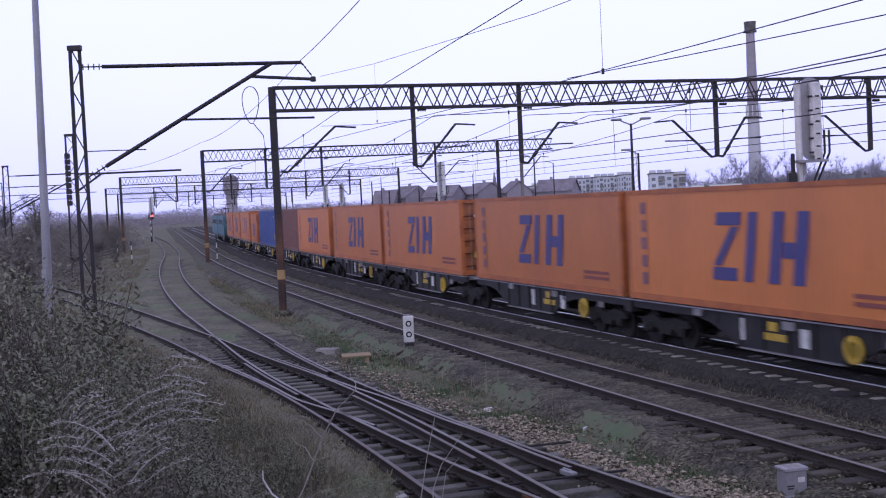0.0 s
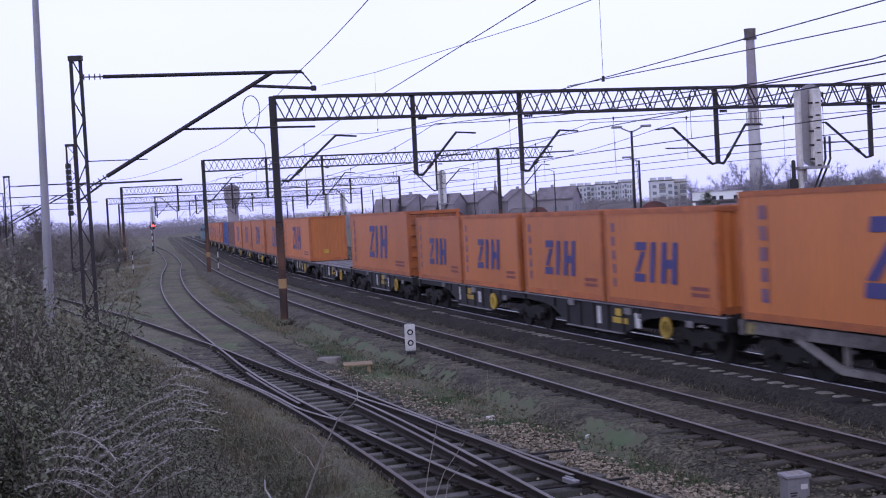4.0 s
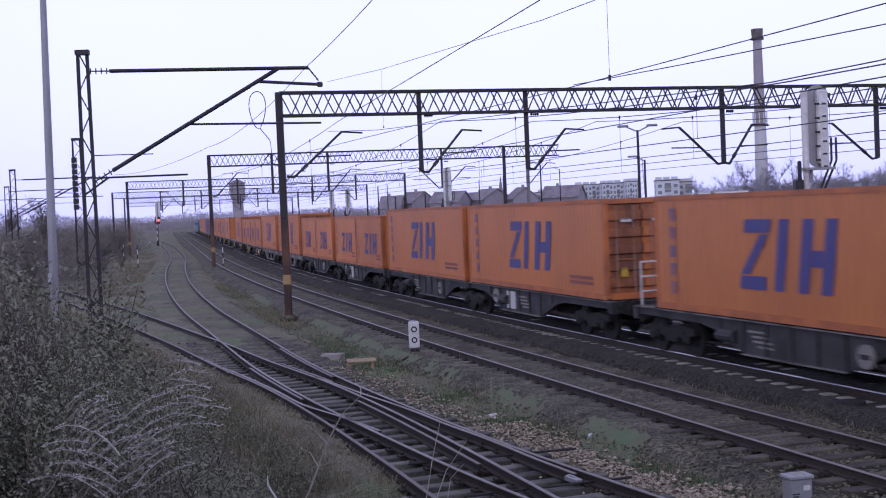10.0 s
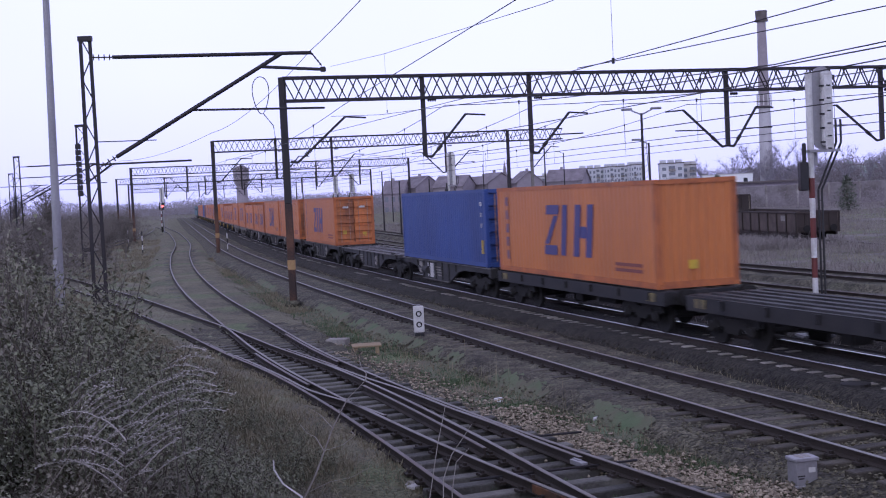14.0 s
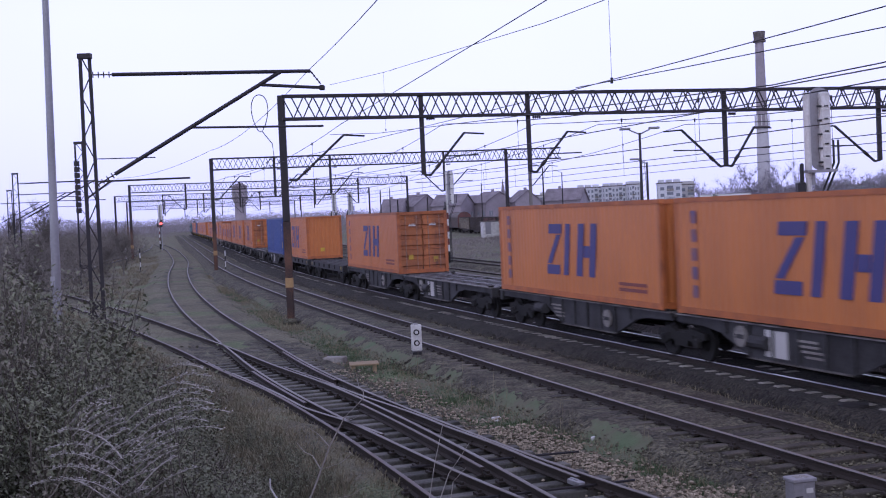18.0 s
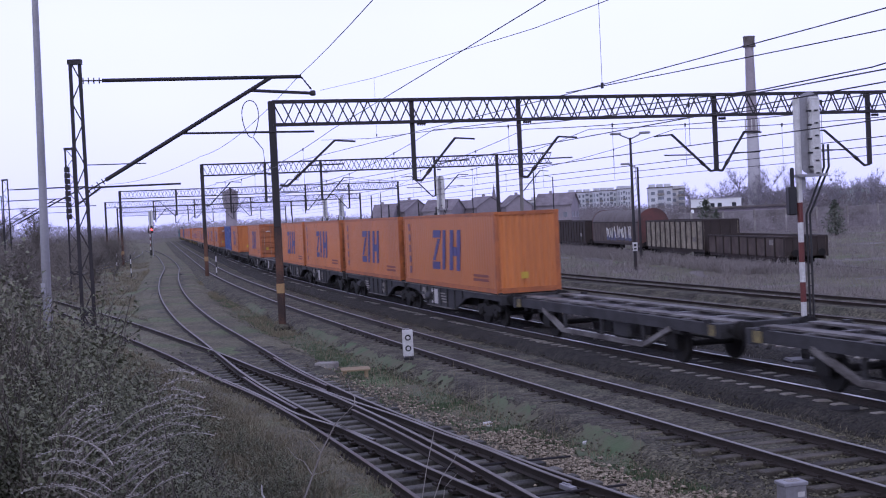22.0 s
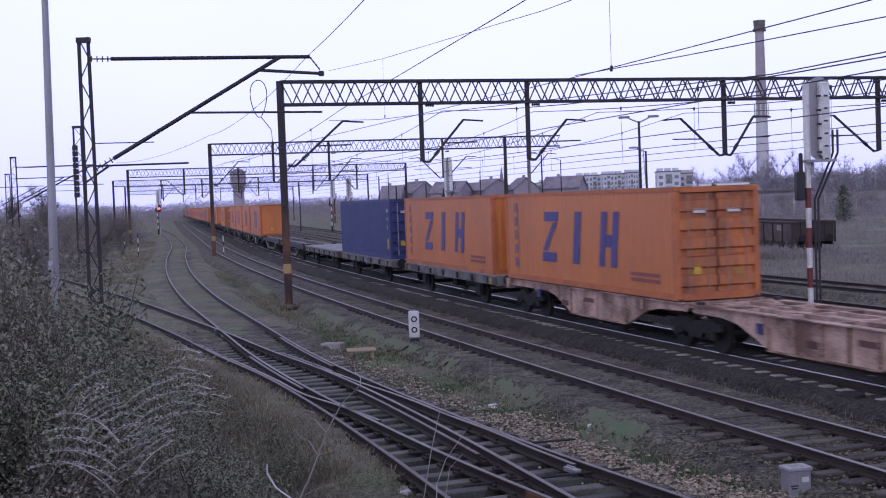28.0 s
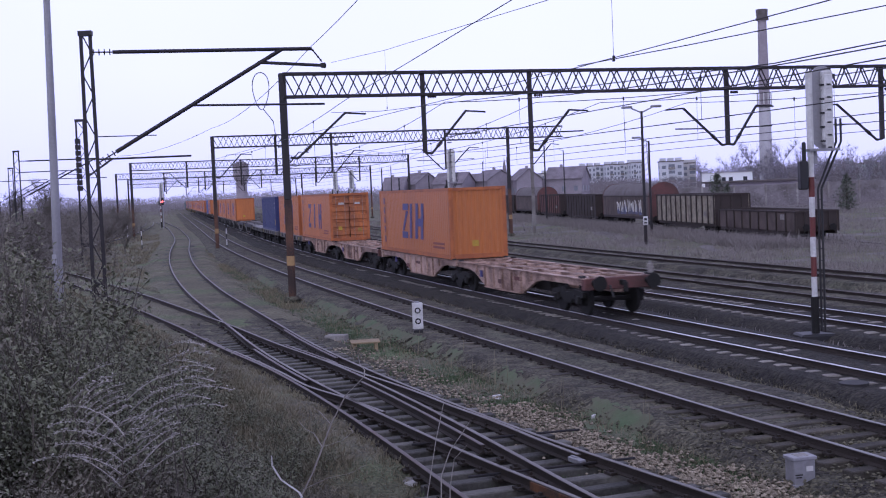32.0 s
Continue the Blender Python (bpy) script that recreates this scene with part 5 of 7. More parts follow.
G4, G4_A, G4_D, G4_T = gantry((-56.8, 205.3), (-15.5, 224.5), 9.1, [(8.0, 5.8), (15, 5.8), (25, 5.8), (35, 5.8)], [(8, 5.8, 1, 1.9, 1.9), (15, 5.8, 1, 1.7, 1.9), (25, 5.8, -1, 1.7, 1.9)])
gantry((-70.0, 262.0), (-27.0, 279.0), 9.1, [(8.0, 5.8), (15, 5.8), (25, 5.8), (38, 5.8)], [(15, 5.8, 1, 1.7, 1.9), (25, 5.8, -1, 1.7, 1.9)])
gantry((-86.0, 322.0), (-44.0, 338.0), 9.1, [(8.0, 5.8), (15, 5.8), (25, 5.8), (38, 5.8)], [(15, 5.8, 1, 1.7, 1.9), (25, 5.8, -1, 1.7, 1.9)])


def lattice_mast(p, top, wide, arm_reach, label, drop=4.0, under=0.75, tie=0.86, weights=False):
    """A two-legged lattice mast with a long tubular cantilever."""
    g = empty_thing("catenary_mast", None, label, "catenary mast", "lattice catenary masts")
    x, y = p
    z0 = ground_z(x, y)
    d = Vector((0.96, 0.28, 0)).normalized()
    for k in (-1, 1):
        leg = bar(B(), Vector((x, y, z0)) + d * k * wide * 0.66, Vector((x, y, top)) + d * k * wide / 2, 0.13)
        part("mast_leg", leg, M_STEEL, g)
    n = int((top - z0) / 0.75)
    for i in range(n):
        k = 1 if i % 2 else -1
        za, zb = z0 + (top - z0) * i / n, z0 + (top - z0) * (i + 1) / n
        part("mast_brace", bar(B(), Vector((x, y, za)) + d * k * wide * 0.55, Vector((x, y, zb)) - d * k * wide * 0.55, 0.045), M_STEEL, g)
    part("mast_cap", boxes(((x, y, top - 0.08), (wide + 0.16, 0.24, 0.18))), M_STEEL, g)
    part("mast_plate", boxes(((x, y, z0 + 1.6), (wide + 0.2, 0.24, 0.3))), M_STEEL, g)
    t0 = Vector((x, y, top - under)) + d * wide / 2
    tip = t0 + d * arm_reach + Vector((0, 0, 0.05))
    part("arm_insulator", insulator(B(), t0, t0 + d * 0.75, 0.11), M_INSUL, g)
    part("top_arm", tube(B(), t0 + d * 0.75, tip, 0.07, 8), M_STEEL, g)
    low = Vector((x, y, top - under - drop)) + d * wide / 2
    mid = t0 + (tip - t0) * tie
    part("strut_insulator", insulator(B(), low, low + (mid - low) * 0.1, 0.11), M_INSUL, g)
    part("raking_strut", tube(B(), low + (mid - low) * 0.1, mid, 0.075, 8), M_STEEL, g)
    if under < 2:
        q = low + (mid - low) * 0.5
        part("registration_tube", tube(B(), q, q + d * arm_reach * 0.62 + Vector((0, 0, -0.05)), 0.04, 6), M_STEEL, g)
    if under < 1:
        q = low + (mid - low) * 0.88
        part("drop_arm", tube(B(), q, q + d * arm_reach * 0.29 + Vector((0, 0, -0.14)), 0.06, 6), M_STEEL, g)
        part("end_clamp", boxes((tuple(q + d * arm_reach * 0.295 + Vector((0, 0, -0.14))), (0.22, 0.16, 0.2)), bevel=0.04), M_STEEL, g)
        part("stay_insulator", insulator(B(), tip, q + d * arm_reach * 0.29, 0.04, 4), M_INSUL, g)
    q = low + (mid - low) * 0.24
    part("lower_stay", tube(B(), Vector((x, y, q.z + 0.0)) + d * wide / 2, q + d * 0.5, 0.02, 5), M_STEEL, g)
    if weights:
        for k in range(9):
            z = top - 1.4 - k * 0.42
            part("tension_weight", tube(B(), (x - 0.12, y - 0.3, z - 0.36), (x - 0.12, y - 0.3, z), 0.2, 10), M_STEEL, g)
        part("weight_cable", tube(B(), (x - 0.12, y - 0.3, top - 1.4), (x - 0.12, y - 0.3, top - 0.2), 0.02, 5), M_STEEL, g)
    return g


MAST_LABEL = "dark lattice catenary mast with a long tubular cantilever arm"
lattice_mast((-13.05, 44.2), 10.25, 0.32, 8.0, MAST_LABEL)
lattice_mast((-26.75, 88.0), 10.2, 0.5, 7.5, "dark lattice anchor mast with stacked tension weights", drop=1.3, under=2.9, tie=0.25, weights=True)
lattice_mast((-46.1, 129.0), 10.1, 0.5, 8.0, MAST_LABEL, drop=4.0, under=1.12, tie=0.97)
lattice_mast((-65.8, 181.4), 10.1, 0.6, 9.0, MAST_LABEL)
lattice_mast((-88.0, 235.0), 10.1, 0.6, 9.0, MAST_LABEL)


def sag(a, b, drop, n=14):
    a, b = Vector(a), Vector(b)
    return [a + (b - a) * (i / n) - Vector((0, 0, drop * 4 * (i / n) * (1 - i / n))) for i in range(n + 1)]


def overhead(name, label, supports, contact=True, drop=0.55):
    """A span wire from support to support with a contact wire below it on droppers."""
    g = empty_thing(name, None, label, "overhead wire", "overhead wires")
    for (a, b) in zip(supports[:-1], supports[1:]):
        a, b = Vector(a), Vector(b)
        up = sag(a, b, drop * (b - a).length / 55)
        cable("carrier_wire", up, 0.016, M_WIRE, g)
        if contact:
            lo = [Vector((p.x, p.y, 5.65)) for p in (up[0], up[-1])]
            cable("contact_wire", sag(lo[0], lo[1], 0.02, 6), 0.013, M_WIRE, g)
            for k in (2, 5, 7, 9, 12) if (a.y + b.y) / 2 < 170 else (4, 9):
                q = up[k]
                part("dropper", tube(B(), q, (q.x, q.y, 5.63), 0.007, 4), M_WIRE, g)
                if q.y < 110:
                    part("dropper_clamp", boxes(((q.x, q.y, q.z - 0.02), (0.05, 0.09, 0.14))), M_STEEL, g)
    return g


span = empty_thing("overhead_line", None, "carrier and contact wires of the near through track", "overhead wire", "overhead wires")
near_contact = [(-5.14, 52.1, 5.62), (1.16, 32.72, 5.6), (4.29, 23.07, 5.6), (6.11, 17.43, 5.6), (11.7, 0.2, 5.6)]
near_carrier = [(-5.14, 52.1, 7.5), (-2.6, 44.3, 6.95), (5.25, 20.13, 5.84), (5.67, 18.8, 5.84), (6.12, 17.43, 5.84), (11.7, 0.2, 7.0)]
cable("contact_wire", near_contact, 0.010, M_WIRE, span)
cable("carrier_wire", near_carrier, 0.010, M_WIRE, span)
(pa, _), (pb, _) = along(22.7), along(-38)
cable("feeder_wire", [Vector((pa.x, pa.y, 7.9)).lerp(Vector((pb.x, pb.y, 11.5)), k / 14) - Vector((0, 0, 0.27 * (k / 14) * (1 - k / 14))) for k in range(15)], 0.016, M_WIRE, span)
for off, z0, dr in ((0.0, 7.9, 0.6), (TRAIN_OFF + 0.2, 7.9, 1.1), (9.7, 7.9, 1.0), (13.4, 8.0, 1.0), (18.8, 8.0, 1.0)):
    pts = []
    for s, z in ((-100, z0), (-38, z0), (22.7, 7.9), (79.5, 7.9), (134, 7.8), (190, 7.8), (250, 7.8), (315, 7.8)):
        p, u = along(s + (off * 0.3 if s > 20 else 0), off)
        if off or s > 20:
            pts.append((p.x, p.y, z))
    overhead("overhead_line", "thin carrier and contact wires over a through track", pts, drop=dr)
ab = [(8.0, -14.0, 10.2), (-5.2, 45.75, 9.5), (-17.8, 90.5, 9.3), (-36.0, 132.0, 9.2), (-57, 184, 9.1)]
overhead("overhead_line", "thin carrier and contact wires over the crossing track", ab, False, drop=0.6)
low = empty_thing("overhead_line", None, "low contact wires with droppers over the crossing tracks", "overhead wire", "overhead wires")
CARRY = [(-4.43, 45.69, 8.91), (-1.96, 36.95, 8.27), (0.34, 29.0, 7.84), (1.8, 22.93, 7.43), (3.4, 16.0, 7.1), (5.2, 8.0, 7.0), (8.0, -4.0, 7.3)]
CONTACT = [(-9.6, 48.0, 5.55), (-4.2, 32.0, 5.55), (-1.2, 24.2, 5.57), (0.83, 19.2, 5.6), (1.74, 16.75, 5.6), (2.63, 14.04, 5.6), (3.5, 11.4, 5.6), (6.5, 2.0, 5.6)]
CONTACT_B = [(1.72, 16.8, 5.62), (2.76, 14.74, 5.6), (4.2, 11.94, 5.6), (9.0, 2.3, 5.6)]
cable("carrier_wire", CARRY, 0.007, M_WIRE, low)
cable("contact_wire", CONTACT, 0.006, M_WIRE, low)
cable("contact_wire", CONTACT_B, 0.006, M_WIRE, low)
for x, y, z0, z1 in ((2.06, 15.65, 5.58, 7.0), (-1.96, 36.95, 6.55, 8.27)):
    part("dropper", tube(B(), (x, y, z0), (x, y, z1), 0.003, 4), M_WIRE, low)
    part("dropper_clamp", boxes(((x, y, z0), (0.03, 0.06, 0.07))), M_STEEL, low)
loop = [(-7.75 + 0.42 * math.sin(a) * (0.55 + 0.45 * math.cos(a / 2) ** 2), 50.0, 8.35 + 0.75 * math.cos(a)) for a in np.linspace(-3.3, 2.9, 28)] + [(-7.3, 50.0, 7.1), (-7.25, 50.0, 6.6), (-7.6, 50.0, 6.3)]
tagged(cable("jumper_cable", loop, 0.018, M_WIRE), "loose looped jumper cable hanging from the wires", "cable")


# ---- signals, lamps, small lineside things ----
def tall_signal(x, y, h, turn=0.0):
    """A light signal seen from behind: striped post, white head with lamp hoods, rung ladder rails."""
    g = empty_thing("light_signal", pose(x, y, -0.35, 0, 0, turn), "tall light signal with red and white striped post and white head", "railway signal", "light signals")
    part("signal_footing", boxes(((0, 0, 0.08), (1.0, 0.8, 0.22)), bevel=0.05), M_BLACK, g)
    part("lower_post", tube(B(), (0, 0, 0.1), (0, 0, 1.15), 0.105, 12), M_BOGIE, g, "dark sooty lower post")
    z, k = 1.15, 0
    while z < 4.5:
        part("post_stripe", tube(B(), (0, 0, z), (0, 0, z + 0.525), 0.076, 12), M_WHITE if k % 2 == 0 else M_RED, g)
        z, k = z + 0.525, k + 1
    part("upper_post", tube(B(), (0, 0, z), (0, 0, h - 0.05), 0.09, 12), M_WHITE, g)
    head = B()
    zc, r = (h + 4.9) / 2 + 0.1, 0.27
    hh = (h - 5.0) / 2 - 0.1
    out = [(0.34 + r * math.cos(a), zc + hh * 0.85 + r * math.sin(a)) for a in np.linspace(0, math.pi, 9)] + [(0.34 + r * math.cos(a), zc - hh * 0.85 + r * math.sin(a)) for a in np.linspace(math.pi, 2 * math.pi, 9)]
    prism(head, out, -0.03, 0.03)
    part("signal_head", head, M_GREYPOST, g, "rounded grey-white backing plate")
    part("lamp_case", boxes(((0.42, -0.13, zc - 0.02), (0.27, 0.2, hh * 2.0)), bevel=0.035), M_WHITE, g, "chalky white lamp case")
    for i in range(6):
        zz = zc + hh * 0.85 - i * hh * 0.34
        part("case_door", boxes(((0.43, -0.235, zz - 0.12), (0.22, 0.02, hh * 0.3)), bevel=0.012), M_WHITE, g)
        if y > 60:
            continue
        part("case_latch", tube(B(), (0.38, -0.25, zz - 0.24), (0.48, -0.25, zz - 0.24), 0.02, 6), M_WGREY, g)
        part("hinge_stay", bar(B(), (0.18, -0.05, zz - 0.22), (0.30, -0.2, zz), 0.009), M_GREYPOST, g)
    for i in range(5):
        zz = zc + hh * 0.72 - i * hh * 0.38
        part("lamp_hood", tube(B(), (0.38, 0.03, zz), (0.38, 0.3, zz), 0.13, 12), M_GREYPOST, g)
        part("case_hinge", boxes(((0.26, -0.21, zz - 0.12), (0.12, 0.05, 0.05))), M_BLACK, g)
    part("work_platform", boxes(((0.3, 0, 5.0), (0.8, 0.5, 0.07)), ((0.1, 0, 4.8), (0.12, 0.1, 0.34))), M_GREYPOST, g)
    part("relay_case", boxes(((-0.22, 0, 4.35), (0.22, 0.26, 0.75)), ((-0.18, 0, 4.95), (0.1, 0.1, 0.55)), bevel=0.03), M_BLACK, g)
    for k, up in ((0.13, 0.52), (0.225, 0.555)):
        lad = B()
        path = [(k, -0.1, 0.25), (k, -0.1, 3.98), (k + up, -0.1, 5.2), (k + up, -0.1, 5.8)]
        for a, b in zip(path[:-1], path[1:]):
            tube(lad, a, b, 0.03, 6)
        part("ladder_rail", lad, M_BLACK, g)
    for z in np.arange(0.5, 3.9, 0.32):
        part("ladder_rung", tube(B(), (0.13, -0.1, z), (0.225, -0.1, z), 0.012, 5), M_BLACK, g)
    return g


tall_signal(9.33, 32.4, 7.12, 4)
tall_signal(-0.6, 100.2, 7.7, 12)
tall_signal(-14.5, 168.0, 7.7, 12)
tall_signal(-17.5, 176.0, 7.7, 12)
tall_signal(-49.5, 205.0, 7.7, 12)


def stop_signal(x, y, z):
    """A far signal that faces the viewer and shows a red stop light."""
    g = empty_thing("stop_signal", pose(x, y, -0.45), "far slim signal showing a lit red stop light", "railway signal")
    part("post", tube(B(), (0, 0, 0), (0, 0, z + 1.2), 0.07, 10), M_GREYPOST, g)
    part("lamp_case", boxes(((0, -0.12, z + 0.45), (0.42, 0.2, 1.15)), bevel=0.05), M_BLACK, g)
    part("red_lens", tube(B(), (0, -0.26, z + 0.45), (0, -0.22, z + 0.45), 0.15, 14), M_REDLIGHT, g, "glowing red lens")
    part("lamp_visor", boxes(((0, -0.32, z + 0.64), (0.36, 0.22, 0.03))), M_BLACK, g)


stop_signal(-46.97, 196.0, 4.17)


def yard_lamp(x, y, h, arms=2, plate=True, label="tall dark lamp post with twin lamp heads in the yard"):
    g = empty_thing("lamp_post", pose(x, y, -0.45), label, "lamp post", "yard lamp posts")
    part("post", tube(B(), (0, 0, 0), (0, 0, h + 0.4), 0.12, 8, 0.08), M_STEEL, g)
    for s in ((-1, 1) if arms == 2 else (-1,)):
        part("lamp_arm", tube(B(), (0, 0, h + 0.3), (s * 0.7, 0, h + 0.62), 0.05, 6), M_GREYPOST, g)
        hd = B()
        box(hd, (s * 1.0, 0, h + 0.7), (0.75, 0.3, 0.16), bevel=0.05)
        part("lamp_head", hd, M_GREYPOST, g)
    if plate:
        part("number_plate", boxes(((0.0, -0.16, 1.8), (0.34, 0.03, 0.6))), M_WHITE, g, "white plate with dark bars")
        part("plate_bar", boxes(((0.0, -0.185, 1.9), (0.18, 0.02, 0.16)), ((0.0, -0.185, 1.66), (0.18, 0.02, 0.1))), M_BLACK, g)
    return g


yard_lamp(12.9, 84.6, 8.9)
yard_lamp(15.9, 101.0, 7.4, 1, False, "tall slim lamp post with one lamp head")
yard_lamp(10.9, 150.0, 9.0, 1, False, "tall slim lamp post with one lamp head")
yard_lamp(18.5, 210.0, 10.0, 1, False, "tall slim lamp post with one lamp head")
for x, y, h in ((-9.0, 150.0, 7.5), (-3.5, 160, 6.5), (5.0, 118, 7.4), (-6.0, 130.0, 6.0), (4.6, 205.0, 9.0), (-11.0, 210.0, 9.0), (-30, 240, 9.0), (-25, 200, 7.0)):
    tagged(solo("yard_pole", tube(B(), (0, 0, 0), (0, 0, h), 0.11, 8, 0.07), M_STEEL, pose(x, y, -0.45)), "slim dark steel pole in the yard", "pole", "yard poles")
g = empty_thing("concrete_mast", pose(7.35, 118.0, -0.45), "weathered concrete catenary mast with a raking arm", "mast")
part("mast_post", boxes(((0, 0, 4.4), (0.32, 0.32, 8.8)), bevel=0.03), M_CONCRETE, g)
part("raking_arm", bar(B(), (0.2, 0, 6.6), (1.9, 0.3, 8.5), 0.09), M_STEEL, g)
part("cross_arm", bar(B(), (1.9, 0.3, 8.5), (2.7, 0.4, 8.4), 0.07), M_STEEL, g)
# tapering tube pole in the bushes
g = empty_thing("tube_pole", pose(-8.47, 25.7, ground_z(-8.47, 25.7)), "tall tapered grey tube pole standing in the bushes", "pole")
part("pole_shaft", tube(B(), (0, 0, 0), (0.17, 0, 12.0), 0.105, 16, 0.05), M_GREYPOST, g)
part("pole_hatch", boxes(((0, -0.112, 2.75), (0.09, 0.012, 0.22))), M_GREYPOST, g)

# dwarf shunting signal
g = empty_thing("shunting_signal", pose(-1.29, 36.0, -0.44, 0, 0, 6) @ Matrix.Scale(0.90, 4), "white dwarf shunting signal with two dark lenses", "railway signal")
part("signal_leg", boxes(((-0.1, 0, 0.18), (0.06, 0.06, 0.44)), ((0.1, 0, 0.18), (0.06, 0.06, 0.44))), M_BLACK, g)
part("signal_foot", boxes(((0, 0, 0.33), (0.3, 0.22, 0.2)), bevel=0.02), M_BLACK, g)
part("signal_case", boxes(((0, 0, 0.89), (0.34, 0.2, 0.86)), bevel=0.02), M_WHITE, g)
part("case_cap", boxes(((0, 0, 1.335), (0.12, 0.1, 0.06))), M_GREYPOST, g)
for z in (0.72, 1.07):
    part("lens", tube(B(), (0, -0.09, z), (0, -0.108, z), 0.10, 16), M_BLACK, g, "round dark lens")
    hood = tube(B(), (0.0, -0.108, z), (0.0, -0.15, z), 0.055, 12)
    part("lens_rim", hood, M_WHITE, g)
# trackside cabinet
g = empty_thing("trackside_cabinet", pose(4.68, 17.2, -0.47, 0, 0, 14) @ Matrix.Scale(0.88, 4), "small grey metal trackside cabinet on short legs", "cabinet")
part("cabinet_leg", boxes(*[((sx * 0.13, sy * 0.1, 0.07), (0.05, 0.05, 0.16)) for sx in (1, -1) for sy in (1, -1)]), M_BLACK, g)
part("cabinet_skirt", boxes(((0, 0, 0.16), (0.46, 0.36, 0.04)), bevel=0.008), M_GREYPOST, g)
part("cabinet_body", boxes(((0, 0, 0.37), (0.38, 0.28, 0.40)), bevel=0.012), M_GREYPOST, g)
part("cabinet_lid", boxes(((0, 0, 0.59), (0.43, 0.33, 0.06)), bevel=0.012), M_GREYPOST, g)
part("cabinet_label", boxes(((0.09, -0.143, 0.42), (0.12, 0.006, 0.08))), M_WHITE, g, "small white label")
part("cabinet_mark", boxes(((-0.1, -0.143, 0.33), (0.13, 0.006, 0.02)), ((-0.1, -0.143, 0.29), (0.1, 0.006, 0.02))), M_WGREY, g, "dark bars of unreadable writing")
part("lid_seam", boxes(((-0.05, 0, 0.621), (0.1, 0.2, 0.008)), ((0.07, 0, 0.621), (0.08, 0.2, 0.008))), M_CONCRETE, g)
solo("board_cover", boxes(((0, 0, 0.235), (0.82, 0.50, 0.05)), ((-0.3, 0, 0.1), (0.1, 0.4, 0.22)), ((0.3, 0, 0.1), (0.1, 0.4, 0.22)), bevel=0.012), M_TAN, pose(-2.76, 34.6, -0.40, 3, 0, 8), "tan board cover lying in the grass", "board cover")
solo("concrete_slab", boxes(((0, 0, 0.14), (0.62, 0.5, 0.28)), bevel=0.03), M_CONCRETE, pose(-3.73, 36.2, -0.40, -2, 0, -10), "grey concrete block beside the crossing", "concrete slab")
g = empty_thing("cable_chamber", pose(7.67, 24.14, -0.46), "low round concrete cable chamber beside the main track", "cable chamber")
part("chamber_ring", tube(B(), (0, 0, 0), (0, 0, 0.3), 0.25, 20), M_BLACK, g)
part("chamber_lid", tube(B(), (0, 0, 0.3), (0, 0, 0.35), 0.29, 20), M_WBLACK, g)
for x, y, h, r in ((-20.3, 107.5, 2.4, 0.05), (-37.5, 139.0, 2.6, 0.05), (-30.5, 118.0, 2.2, 0.05)):
    g = empty_thing("marker_post", pose(x, y, -0.42), "thin black and white lineside marker post", "marker post", "lineside marker posts")
    for k in range(5):
        part("post_stripe", tube(B(), (0, 0, k * h / 5), (0, 0, (k + 1) * h / 5), r, 8), M_WHITE if k % 2 else M_BLACK, g)


# ---- parked wagons ----
def stabled_pose(y):
    return pose(22.95 - 0.118 * (y - 77), y, -0.36, 0, 0, 96.73)


def gondola(y, length, top, skin, label, ribs=10, far=False, low=0.95):
    """An open wagon; -x is the end that faces the camera's side; its middle stands at y."""
    w = empty_thing("open_wagon", stabled_pose(y), label, "wagon", "parked wagons")
    hl = length / 2
    for s in (1, -1):
        side = part("side_wall", boxes(((0, s * 1.36, (low + top) / 2), (length, 0.06, top - low))), skin, w)
        part("top_rim", boxes(((0, s * 1.38, top), (length + 0.1, 0.14, 0.12)), bevel=0.02), M_BROWNWAG, w)
        rib = [((-hl + k * length / ribs, s * 1.42, (low - 0.05 + top) / 2), (0.12, 0.1, top - low + 0.05)) for k in range(ribs + 1)]
        for group in ([rib] if far else [[r] for r in rib]):
            part("side_rib", boxes(*group), M_BROWNWAG, side)
        end = part("end_wall", boxes(((s * (hl - 0.03), 0, (low + top) / 2), (0.06, 2.66, top - low))), M_BROWNWAG, w)
        part("end_rim", boxes(((s * hl, 0, top), (0.14, 2.7, 0.12))), M_BROWNWAG, w)
        for yy in (-0.8, 0, 0.8):
            part("end_rib", boxes(((s * (hl + 0.04), yy, (low + top) / 2), (0.1, 0.1, top - low))), M_BROWNWAG, end)
        part("side_sill", boxes(((0, s * 1.25, low - 0.1), (length, 0.12, 0.24))), M_BROWNWAG, w)
        belly = prism(B(), [(-hl + 3.4, low - 0.2), (hl - 3.4, low - 0.2), (hl - 4.6, low - 0.48), (-hl + 4.6, low - 0.48)], s * 1.2 - 0.04, s * 1.2 + 0.04)
        part("belly_sill", belly, M_BROWNWAG, w)
        add_bogie(w, s * (hl - 2.3))
        add_ends(w, s * hl, M_BROWNWAG)
    part("floor_planks", boxes(((0, 0, 1.16), (length - 0.1, 2.6, 0.08))), M_BROWNWAG, w)
    part("data_panel", boxes(((-hl + 2.2, 1.40, 1.7), (0.7, 0.02, 0.35))), M_CONCRETE, w, "pale panel of unreadable writing")
    return w


